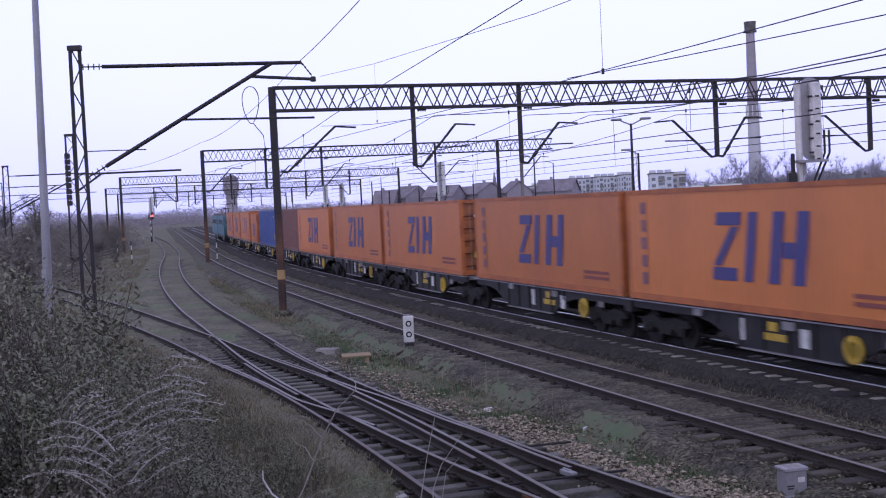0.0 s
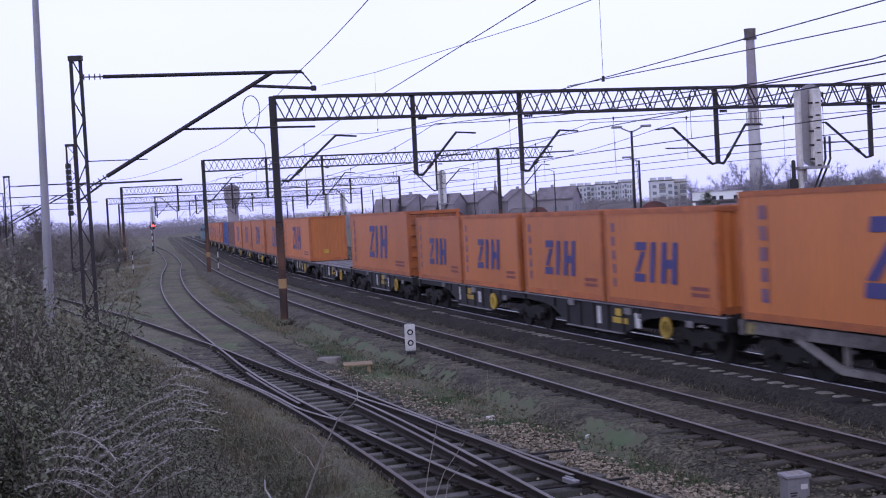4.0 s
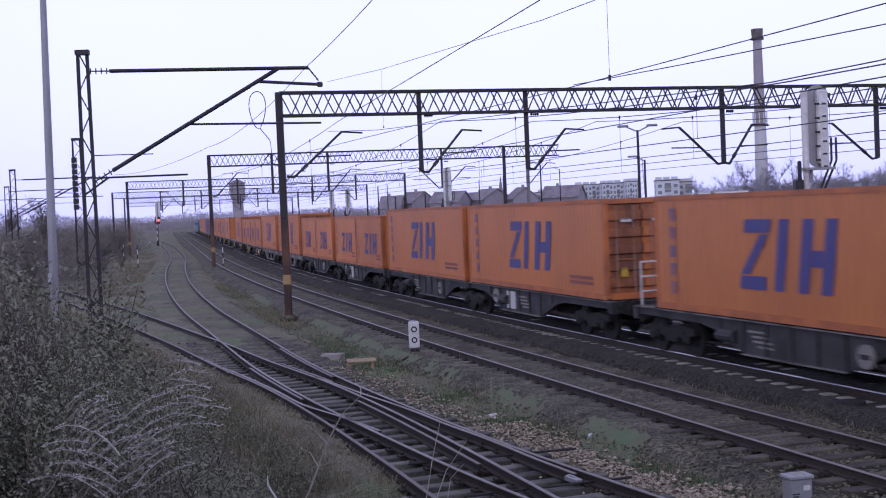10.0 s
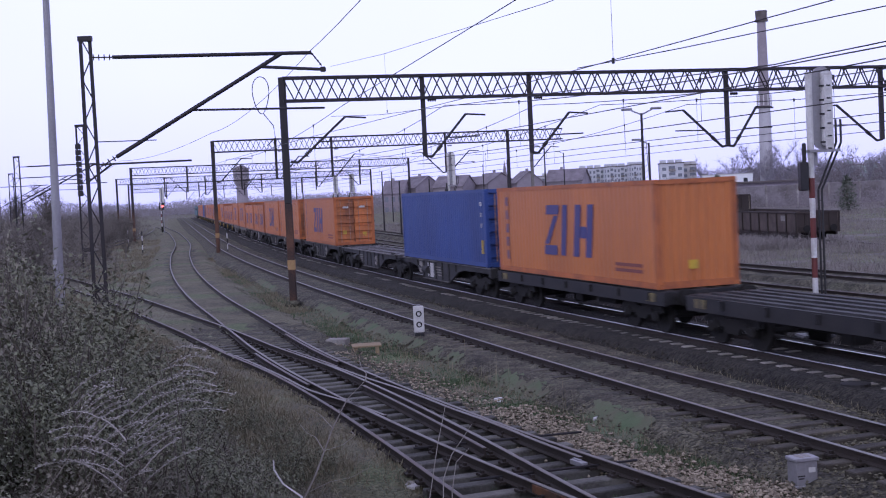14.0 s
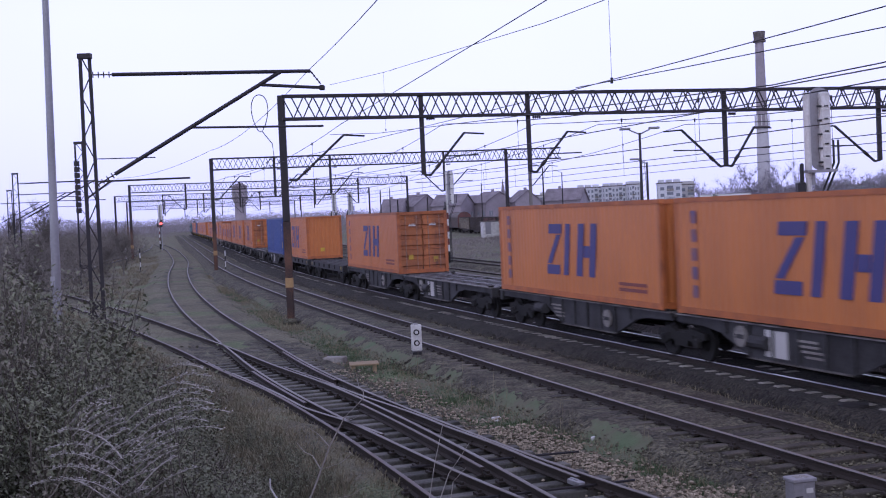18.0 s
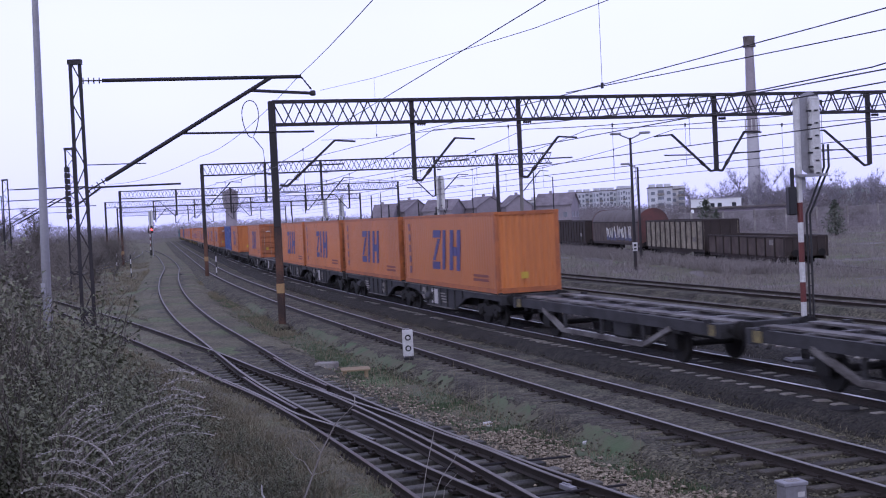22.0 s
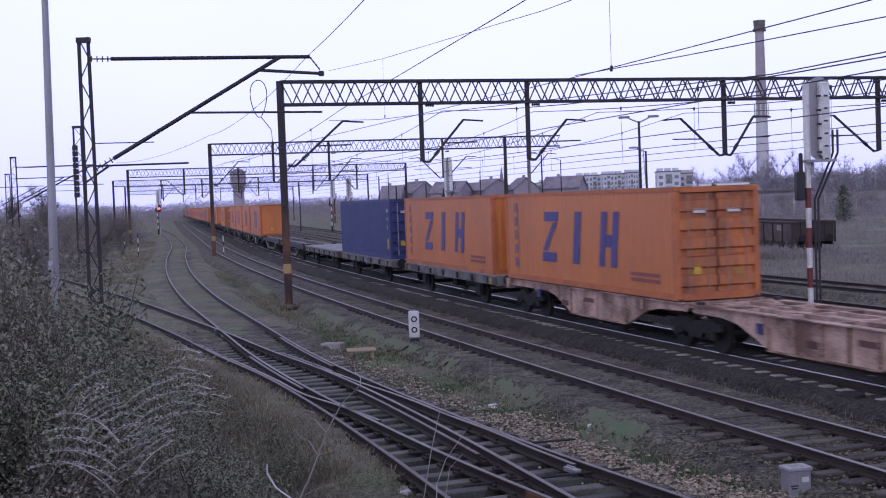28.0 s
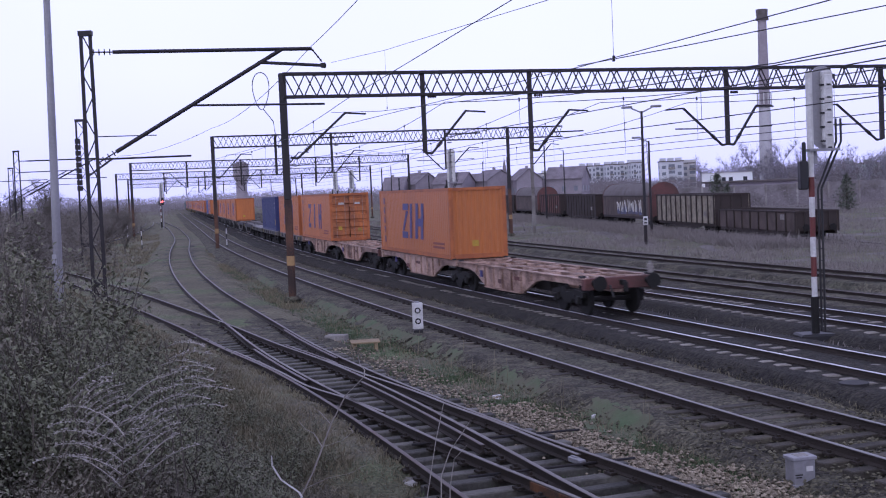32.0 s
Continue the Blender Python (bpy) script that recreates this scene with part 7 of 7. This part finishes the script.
def twig_path(rng, base, h, lean, n=5, wob=0.12):
    p = [Vector(base)]
    d = Vector((lean * math.cos(rng.uniform(0, 6.28)), lean * math.sin(rng.uniform(0, 6.28)), 1)).normalized()
    for i in range(n):
        d = (d + Vector((rng.uniform(-wob, wob), rng.uniform(-wob, wob), rng.uniform(-0.05, 0.05)))).normalized()
        p.append(p[-1] + d * h / n)
    return p


def strand(v, f, path, r0, r1):
    """A three-sided tapering twig."""
    k0 = len(v)
    for i, q in enumerate(path):
        r = r0 + (r1 - r0) * i / (len(path) - 1)
        for j in range(3):
            a = j * 2.094
            v.append((q.x + r * math.cos(a), q.y + r * math.sin(a), q.z))
    for i in range(len(path) - 1):
        for j in range(3):
            j2 = (j + 1) % 3
            f.append((k0 + i * 3 + j, k0 + i * 3 + j2, k0 + i * 3 + 3 + j2, k0 + i * 3 + 3 + j))


def leaf(v, f, p, size, rng):
    a, b = rng.uniform(0, 6.28), rng.uniform(-0.9, 0.9)
    u = Vector((math.cos(a) * math.cos(b), math.sin(a) * math.cos(b), math.sin(b))) * size
    w = Vector((-math.sin(a), math.cos(a), rng.uniform(-0.6, 0.6))) * size * 0.42
    k = len(v)
    v += [tuple(p), tuple(p + u * 0.75 + w), tuple(p + u - w * 0.8)]
    f.append((k, k + 1, k + 2))


def build_shrub(seed, height, spread, leaves, material, size=0.05):
    rng = random.Random(seed)
    s = empty_thing("shrub", None, "dense twiggy shrub with small dull green-brown leaves", "shrub", "shrubs on the bank")
    tv, tf, lv, lf = [], [], [], []
    n = 34
    for i in range(n):
        a, r = rng.uniform(0, 6.28), spread * math.sqrt(rng.random())
        h = height * rng.uniform(0.55, 1.0) * (1 - 0.35 * (r / spread) ** 2)
        path = twig_path(rng, (r * math.cos(a) * 0.7, r * math.sin(a) * 0.7, -0.1), h, 0.35, 6)
        strand(tv, tf, path, 0.009, 0.003)
        for q in range(4):
            k = rng.randrange(2, len(path) - 1)
            sub = twig_path(rng, path[k], h * rng.uniform(0.2, 0.45), 0.9, 3, 0.2)
            strand(tv, tf, sub, 0.005, 0.002)
            for j in range(leaves // (n * 5)):
                t = rng.random() * (len(sub) - 1.001)
                e = sub[int(t)].lerp(sub[int(t) + 1], t - int(t))
                leaf(lv, lf, e + Vector((rng.gauss(0, 0.07), rng.gauss(0, 0.07), rng.gauss(0, 0.06))), size * rng.uniform(0.6, 1.4), rng)
        for j in range(2 * leaves // (n * 5)):
            t = (0.25 + 0.75 * rng.random()) * (len(path) - 1.001)
            e = path[int(t)].lerp(path[int(t) + 1], t - int(t))
            leaf(lv, lf, e + Vector((rng.gauss(0, 0.09), rng.gauss(0, 0.09), rng.gauss(0, 0.08))), size * rng.uniform(0.6, 1.4), rng)
    st = new("stem_tangle", raw("stem_tangle", tv, tf, M_TWIG))
    st.parent = s
    lo = new("foliage", raw("foliage", lv, lf, material))
    lo.parent = s
    return s


def build_plumes(seed):
    """A dry stem with a stack of one-sided sprays: each arches out, its upper side thick with pale seed fluff."""
    rng = random.Random(seed)
    s = empty_thing("seed_plume_clump", None, "clump of dry stems with arching pale feathery seed heads", "wild plant", "seed plume clumps")
    tv, tf, pv, pf = [], [], [], []
    steep = 0.45 if seed == 8 else 0.95
    a = rng.uniform(0, 6.28)
    h = 1.2
    path = [Vector((0.14 * math.cos(a) - 0.10 * t * t, 0.14 * math.sin(a), h * t)) for t in np.linspace(0, 1.0, 9)]
    strand(tv, tf, path, 0.006, 0.003)
    for side in range(5):
        t0 = 0.66 + 0.075 * side
        b = path[min(int(t0 * 8), 7)].lerp(path[min(int(t0 * 8) + 1, 8)], t0 * 8 % 1)
        q = rng.gauss(0.0, 0.3)
        ln = rng.uniform(0.28, 0.40) * (1.15 - 0.07 * side)
        arc = [b + Vector((ln * t * math.cos(q), ln * t * math.sin(q), ln * (steep * t - 0.42 * t * t))) for t in np.linspace(0, 1, 7)]
        strand(pv, pf, arc, 0.008, 0.012)
        for k in range(70):
            t = 0.6 + rng.random() ** 0.8 * 5.39
            e = arc[int(t)].lerp(arc[int(t) + 1], t - int(t))
            leaf(pv, pf, e + Vector((rng.gauss(0, 0.004), rng.gauss(0, 0.005), rng.gauss(0.005, 0.005))), rng.uniform(0.014, 0.024), rng)
    st = new("stem_tangle", raw("stem_tangle", tv, tf, M_TWIG))
    st.parent = s
    lo = new("seed_head", raw("seed_head", pv, pf, M_PLUME))
    lo.parent = s
    return s


def plant_bank():
    rng = random.Random(77)
    protos = [build_shrub(1, 1.9, 1.0, 4600, M_LEAF, 0.038), build_shrub(2, 1.5, 1.2, 5400, M_LEAF, 0.036), build_shrub(3, 2.2, 0.9, 3400, M_LEAF_B, 0.040), build_shrub(4, 1.3, 1.1, 4200, M_LEAF_B, 0.034),
              build_shrub(5, 1.0, 0.75, 6400, M_LEAF, 0.027), build_shrub(6, 1.0, 0.7, 5600, M_LEAF_B, 0.026), build_shrub(7, 1.0, 0.6, 3200, M_LEAF_B, 0.024)]
    used = set()

    def put(kind, x, y, sc=1.0, up=1.0):
        m = Matrix.Translation((x, y, ground_z(x, y))) @ Matrix.Rotation(rng.uniform(0, 6.28), 4, "Z")
        ob = protos[kind]
        if kind in used:
            ob = copy_thing(ob, m)
        else:
            used.add(kind)
            ob.matrix_basis = m
        ob.scale = (sc, sc, sc * up * rng.uniform(0.9, 1.1))

    # low growth on the near slope
    y = 5.4
    while y < 14.2:
        d = 0.15
        while bank_edge(y) - d > -0.40 * y - 1.2:
            x = bank_edge(y) - d + rng.uniform(-0.2, 0.2)
            tall = min(2.05, 0.42 + 0.25 * d + 0.11 * max(0, d - 2.6) ** 2) * (0.42 + 0.58 * min(max((y - 5.5) / 4.5, 0), 1))
            put(rng.choice((4, 4, 5, 6)), x, y + rng.uniform(-0.25, 0.25), 0.75 + 0.25 * tall, tall / (0.75 + 0.25 * tall))
            d += 0.72
        y += 0.74
    # taller growth further along the bank
    y = 14.6
    while y < 72:
        edge = float(np.interp(y, [q[1] for q in B_MID], [q[0] for q in B_MID])) - 2.3
        left = -0.40 * y - 3.5
        x = edge - 0.2
        row = 0
        while x > left:
            small = row < 2
            put(rng.choice((1, 3, 3)) if small else rng.choice((0, 1, 1, 0)) if y < 30 else rng.choice((0, 1, 2, 0)), x + rng.uniform(-0.4, 0.4), y + rng.uniform(-0.5, 0.5), rng.uniform(0.5, 0.8) if small else rng.uniform(0.85, 1.2) * (1.4 if y < 30 else 1.0))
            x -= 1.25 + 0.014 * y
            row += 1
        y += 1.5 + y * 0.03
    clumps = [build_plumes(8), build_plumes(9), build_plumes(10)]
    first = [True, True, True]
    # x, y, height of the tip, turn of the sprays, kind
    spots = [(-2.27, 9.5, 2.90, 0.0, 0), (-2.33, 9.6, 2.74, 0.1, 0), (-2.76, 9.5, 2.52, 0.1, 1), (-2.60, 9.4, 2.24, 0.2, 2), (-2.36, 9.5, 2.28, 0.1, 1),
             (-2.86, 9.6, 2.62, 0.0, 2), (-2.90, 9.5, 2.46, 3.1, 0), (-2.84, 9.3, 2.28, 3.0, 1), (-2.45, 9.7, 2.5, 0.3, 2)]
    for x, yy, tip, turn, k in spots:
        m = Matrix.Translation((x * 0.8, yy * 0.8, EYE - (EYE - tip) * 0.8 - 1.02)) @ Matrix.Rotation(turn + rng.uniform(-0.1, 0.1), 4, "Z")
        if first[k]:
            clumps[k].matrix_basis = m
            first[k] = False
            ob = clumps[k]
        else:
            ob = copy_thing(clumps[k], m)
        ob.scale = (0.86, 0.86, 0.86)


plant_bank()


def bare_sapling(x, y, h, seed, label, thick=0.02, mat_=None):
    rng = random.Random(seed)
    s = empty_thing("bare_sapling", pose(x, y, ground_z(x, y)), label, "sapling", "bare saplings")
    main = twig_path(rng, (0, 0, -0.1), h, 0.45, 8, 0.16)
    v, f = [], []
    strand(v, f, main, thick, thick * 0.3)
    st = new("trunk", raw("trunk", v, f, mat_ or M_TWIG))
    st.parent = s
    for i in range(9):
        k = rng.randrange(2, 8)
        p = twig_path(rng, main[k], h * rng.uniform(0.2, 0.5), 1.3, 4, 0.3)
        v, f = [], []
        strand(v, f, p, thick * 0.4, thick * 0.12)
        for q in range(3):
            strand(v, f, twig_path(rng, p[rng.randrange(1, 4)], h * 0.15, 1.2, 3, 0.3), thick * 0.2, thick * 0.08)
        b = new("branch", raw("branch", v, f, mat_ or M_TWIG))
        b.parent = s
    return s


def forked_sapling():
    """A leaning sapling, forked at two thirds, with a few side twigs."""
    s = empty_thing("bare_sapling", pose(-1.35, 9.9, ground_z(-1.35, 9.9)), "bare forked sapling with pale twigs leaning out of the bank", "sapling", "bare saplings")
    z = ground_z(-1.35, 9.9)

    def limb(name, pts, r0, r1):
        v, f = [], []
        strand(v, f, [Vector((x, y, q - z)) for x, y, q in pts], r0, r1)
        ob = new(name, raw(name, v, f, M_TWIG_PALE))
        ob.parent = s
    limb("trunk", ((-0.13, 0, z - 0.1), (-0.03, 0, 1.55), (0.09, 0, 1.77), (0.17, 0.02, 1.96), (0.25, 0, 2.15), (0.38, 0, 2.38), (0.48, 0, 2.47), (0.54, 0, 2.53)), 0.011, 0.006)
    limb("branch", ((0.54, 0, 2.53), (0.545, 0.01, 2.58), (0.51, 0, 2.63), (0.50, 0, 2.70)), 0.006, 0.002)
    limb("branch", ((0.54, 0, 2.53), (0.65, 0, 2.55), (0.74, 0, 2.60)), 0.005, 0.002)
    limb("branch", ((0.17, 0.02, 1.96), (0.11, 0, 2.08), (0.04, 0, 2.12), (-0.02, 0, 2.20)), 0.006, 0.002)
    limb("branch", ((0.17, 0.02, 1.96), (0.33, 0, 2.01), (0.43, 0, 2.08), (0.40, 0, 2.12)), 0.006, 0.002)
    limb("branch", ((0.0, 0, 1.62), (0.21, 0, 1.71), (0.39, 0, 1.74), (0.53, 0, 1.81)), 0.008, 0.003)
    limb("branch", ((0.25, 0, 2.15), (0.16, 0, 2.26), (0.10, 0, 2.30)), 0.005, 0.002)
    limb("branch", ((0.38, 0, 2.38), (0.44, 0, 2.36), (0.50, 0, 2.39)), 0.004, 0.002)
    stalks = empty_thing("dry_stalks", pose(-0.2, 9.0, ground_z(-0.2, 9.0)), "tall thin dry stalks at the foot of the bank", "weeds")
    z = ground_z(-0.2, 9.0)
    for pts in (((-0.2, z), (-0.11, 1.75), (-0.03, 2.16), (0.04, 2.44)), ((-0.1, z), (0.0, 1.9), (0.07, 2.08), (0.16, 2.2), (0.23, 2.3)), ((0.0, z), (0.06, 1.8), (0.1, 2.02), (0.2, 2.12))):
        v, f = [], []
        strand(v, f, [Vector((x, 0, q - z)) for x, q in pts], 0.006, 0.003)
        ob = new("stalk", raw("stalk", v, f, M_TWIG_PALE))
        ob.parent = stalks
    b = empty_thing("broken_twig", pose(-1.45, 9.0, ground_z(-1.45, 9.0)), "pale broken twig sticking out of the weeds", "twig")
    z = ground_z(-1.45, 9.0)
    v, f = [], []
    strand(v, f, [Vector((x, 0, q - z)) for x, q in ((0.42, z - 0.05), (0.30, 1.6), (0.19, 1.82), (0.06, 1.92), (0.0, 2.03), (0.0, 2.1))], 0.014, 0.006)
    ob = new("twig_stem", raw("twig_stem", v, f, M_PLASTER))
    ob.parent = b


forked_sapling()
for i, (x, y) in enumerate(((-10.5, 38), (-11.2, 36), (-9.7, 33.0), (-12.4, 41), (-9.0, 36.5))):
    bare_sapling(x, y, 2.4, 30 + i, "thin bare grey sapling among the shrubs", 0.012)


def bare_tree(x, y, h, seed, label="bare winter tree with fine brown twigs"):
    """Trunk, limbs and a crown of many fine twigs."""
    # trees beyond 380 m take the haze tint instead of bark brown
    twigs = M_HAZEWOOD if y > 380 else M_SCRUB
    rng = random.Random(seed)
    t = empty_thing("bare_tree", pose(x, y, -0.6), label, "tree", "bare trees behind the yard")
    tv, tf, cv, cf = [], [], [], []
    main = twig_path(rng, (0, 0, 0), h * 0.6, 0.1, 5, 0.08)
    strand(tv, tf, main, h * 0.018, h * 0.009)
    for i in range(13):
        limb = twig_path(rng, main[rng.randrange(1, 6)], h * rng.uniform(0.3, 0.5), rng.uniform(0.4, 1.1), 4, 0.2)
        strand(tv, tf, limb, h * 0.007, h * 0.003)
        for j in range(190):
            b = limb[rng.randrange(1, 5)]
            e = b + Vector((rng.gauss(0, 0.09), rng.gauss(0, 0.09), rng.gauss(0.05, 0.07))) * h
            w = Vector((rng.uniform(-1, 1), rng.uniform(-1, 1), 0)).normalized() * h * 0.0024
            k = len(cv)
            cv += [tuple(b - w), tuple(b + w), tuple(e)]
            cf.append((k, k + 1, k + 2))
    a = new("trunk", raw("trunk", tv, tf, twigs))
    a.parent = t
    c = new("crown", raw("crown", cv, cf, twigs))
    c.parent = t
    return t


def far_woods():
    rng = random.Random(91)
    v, f = [], []

    def clump(x, y, h, w):
        for i in range(240):
            r = rng.random()
            b = Vector((x + rng.gauss(0, w * 0.3), y + rng.gauss(0, w * 0.3), -0.6 + h * 0.8 * r))
            e = b + Vector((rng.gauss(0, 0.09 * h), rng.gauss(0, 0.09 * h), rng.gauss(0.07, 0.06) * h))
            q = Vector((rng.uniform(-1, 1), rng.uniform(-1, 1), rng.uniform(-1, 1))).normalized() * h * rng.uniform(0.004, 0.012)
            k = len(v)
            v.extend([tuple(b - q), tuple(b + q), tuple(e)])
            f.append((k, k + 1, k + 2))
    for i in range(560):
        a = rng.uniform(0.10, 0.42)
        d = rng.uniform(430, 640)
        if 0.19 < a < 0.252:
            d = rng.uniform(600, 680)
        clump(d * math.sin(a), d * math.cos(a), rng.uniform(6, 13) * (1.0 if a > 0.2 else 0.6), 12)
    for i in range(260):
        a = rng.uniform(-0.42, 0.12)
        d = rng.uniform(400, 700)
        clump(d * math.sin(a), d * math.cos(a), rng.uniform(4, 8), 10)
    for i in range(60):
        a = rng.uniform(0.22, 0.40)
        d = rng.uniform(190, 330)
        clump(d * math.sin(a), d * math.cos(a), rng.uniform(1.5, 2.8) if a < 0.26 else rng.uniform(2.0, 4.0), 6)
    for i in range(110):
        clump(rng.uniform(-48, 48), rng.uniform(308, 336), rng.uniform(2.2, 4.2), 7)
    for i in range(60):
        clump(rng.uniform(26, 62), rng.uniform(164, 185), rng.uniform(1.2, 3.4), 6)
    tagged(new("far_woods", raw("far_woods", v, f, M_FARTREE)), "brown leafless woods and scrub in the distance, paled for haze", "woods", kind="stuff")
    v, f = [], []
    for i in range(420):
        d = rng.uniform(75, 300)
        a = rng.uniform(-0.40, -0.30 if d < 160 else -0.26)
        clump(d * math.sin(a), d * math.cos(a), rng.uniform(1.8, 3.6) * (0.9 + d / 500), 6)
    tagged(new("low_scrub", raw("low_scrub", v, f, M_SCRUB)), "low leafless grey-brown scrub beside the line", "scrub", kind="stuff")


def haze_woods():
    """Far woods, coloured pale for haze, that close the view along the line."""
    rng = random.Random(44)
    v, f = [], []
    for i in range(520):
        a = rng.uniform(-0.44, 0.14)
        d = rng.uniform(620, 820)
        h = (9 + 3.5 * noise.noise((a * 14, 0, 2))) * rng.uniform(0.6, 1.1)
        for k in range(200):
            b = Vector((d * math.sin(a) + rng.gauss(0, 6), d * math.cos(a) + rng.gauss(0, 6), -0.6 + h * 0.85 * rng.random()))
            e = b + Vector((rng.gauss(0, 0.06 * h), rng.gauss(0, 0.06 * h), rng.gauss(0.05, 0.05) * h))
            q = Vector((rng.uniform(-1, 1), rng.uniform(-1, 1), rng.uniform(-1, 1))).normalized() * h * rng.uniform(0.015, 0.035)
            n = len(v)
            v.extend([tuple(b - q), tuple(b + q), tuple(e)])
            f.append((n, n + 1, n + 2))
    tagged(new("haze_woods", raw("haze_woods", v, f, M_HAZEWOOD)), "woods far beyond the line, tinted pale grey-lilac for haze", "woods", kind="stuff")


far_woods()
haze_woods()
for i, (x, y, h) in enumerate(((100, 395, 16), (95, 398, 16), (90, 402, 14), (105, 399, 16), (112, 400, 13), (118, 396, 14), (126, 402, 13), (133, 398, 12), (82, 408, 12), (143, 410, 12), (122, 405, 10), (85, 398, 9), (150, 480, 12), (165, 470, 14), (172, 490, 13), (140, 460, 10), (128, 470, 9),
                               (-84, 250, 11), (-95, 262, 9), (-78, 238, 7), (-150, 420, 12),
                               (-23, 66, 3.8), (-29, 80, 4.4), (-26, 90, 4.2), (-33, 96, 4.8), (-30, 110, 4.8), (-42, 126, 6.0))):
    bare_tree(x, y, h, 200 + i)


def pine(x, y, h, seed):
    rng = random.Random(seed)
    t = empty_thing("pine_tree", pose(x, y, -0.5), "small bushy green pine in the dry grass", "tree", "small pines")
    part("trunk", tube(B(), (0, 0, 0), (0, 0, h * 0.9), h * 0.025, 8, h * 0.008), M_TWIG, t)
    v, f = [], []
    for i in range(1300):
        z = h * (0.12 + 0.88 * rng.random() ** 1.2)
        a = rng.uniform(0, 6.28)
        r = h * 0.30 * math.sin(math.pi * min(1, (z / h) * 0.78 + 0.22)) ** 0.7 * rng.random() ** 0.4 * (0.75 + 0.35 * math.sin(a * 3 + z * 2.3 + seed)) + 0.05
        leaf(v, f, Vector((r * math.cos(a), r * math.sin(a), z + 0.2 * math.sin(a * 5))), h * 0.06, rng)
    c = new("crown", raw("crown", v, f, M_PINE))
    c.parent = t


pine(45.2, 143.0, 4.2, 1)
pine(37.2, 176.0, 5.2, 2)
pine(40.0, 182.0, 3.6, 3)

# litter and broken blocks beside the crossing
for x, y, turn, sx, sy, sz, m, label in ((-1.29, 18.53, 20, 0.30, 0.2, 0.1, M_PLASTER, "broken pale concrete piece beside the rails"), (-0.99, 17.9, -15, 0.36, 0.22, 0.09, M_CONCRETE, "broken grey concrete piece beside the rails"),
                                         (-0.78, 17.72, 35, 0.24, 0.16, 0.1, M_PLASTER, "broken pale concrete piece beside the rails"),
                                         (-3.3, 24.0, 40, 0.16, 0.12, 0.09, M_WHITE, "small white scrap lying in the weeds"), (0.68, 25.6, 10, 0.14, 0.1, 0.1, M_WHITE, "small white scrap lying in the weeds"), (2.4, 22.9, 70, 0.14, 0.05, 0.1, M_WHITE, "small white scrap lying in the weeds"),
                                         (-2.1, 20.9, -25, 0.5, 0.3, 0.04, M_TAN, "flat tan board scrap in the weeds")):
    bm = boxes(((0, 0, sz / 2), (sx, sy, sz)), bevel=0.012)
    for k, v in enumerate(bm.verts):
        v.co.x += 0.03 * math.sin(k * 2.7)
        v.co.y += 0.02 * math.cos(k * 1.9)
    solo("rubble_piece", bm, m, pose(x, y, ground_z(x, y) + 0.01 if x > 0 or y > 20 else -0.30, 4, -3, turn), label, "rubble", "rubble pieces")

motions()
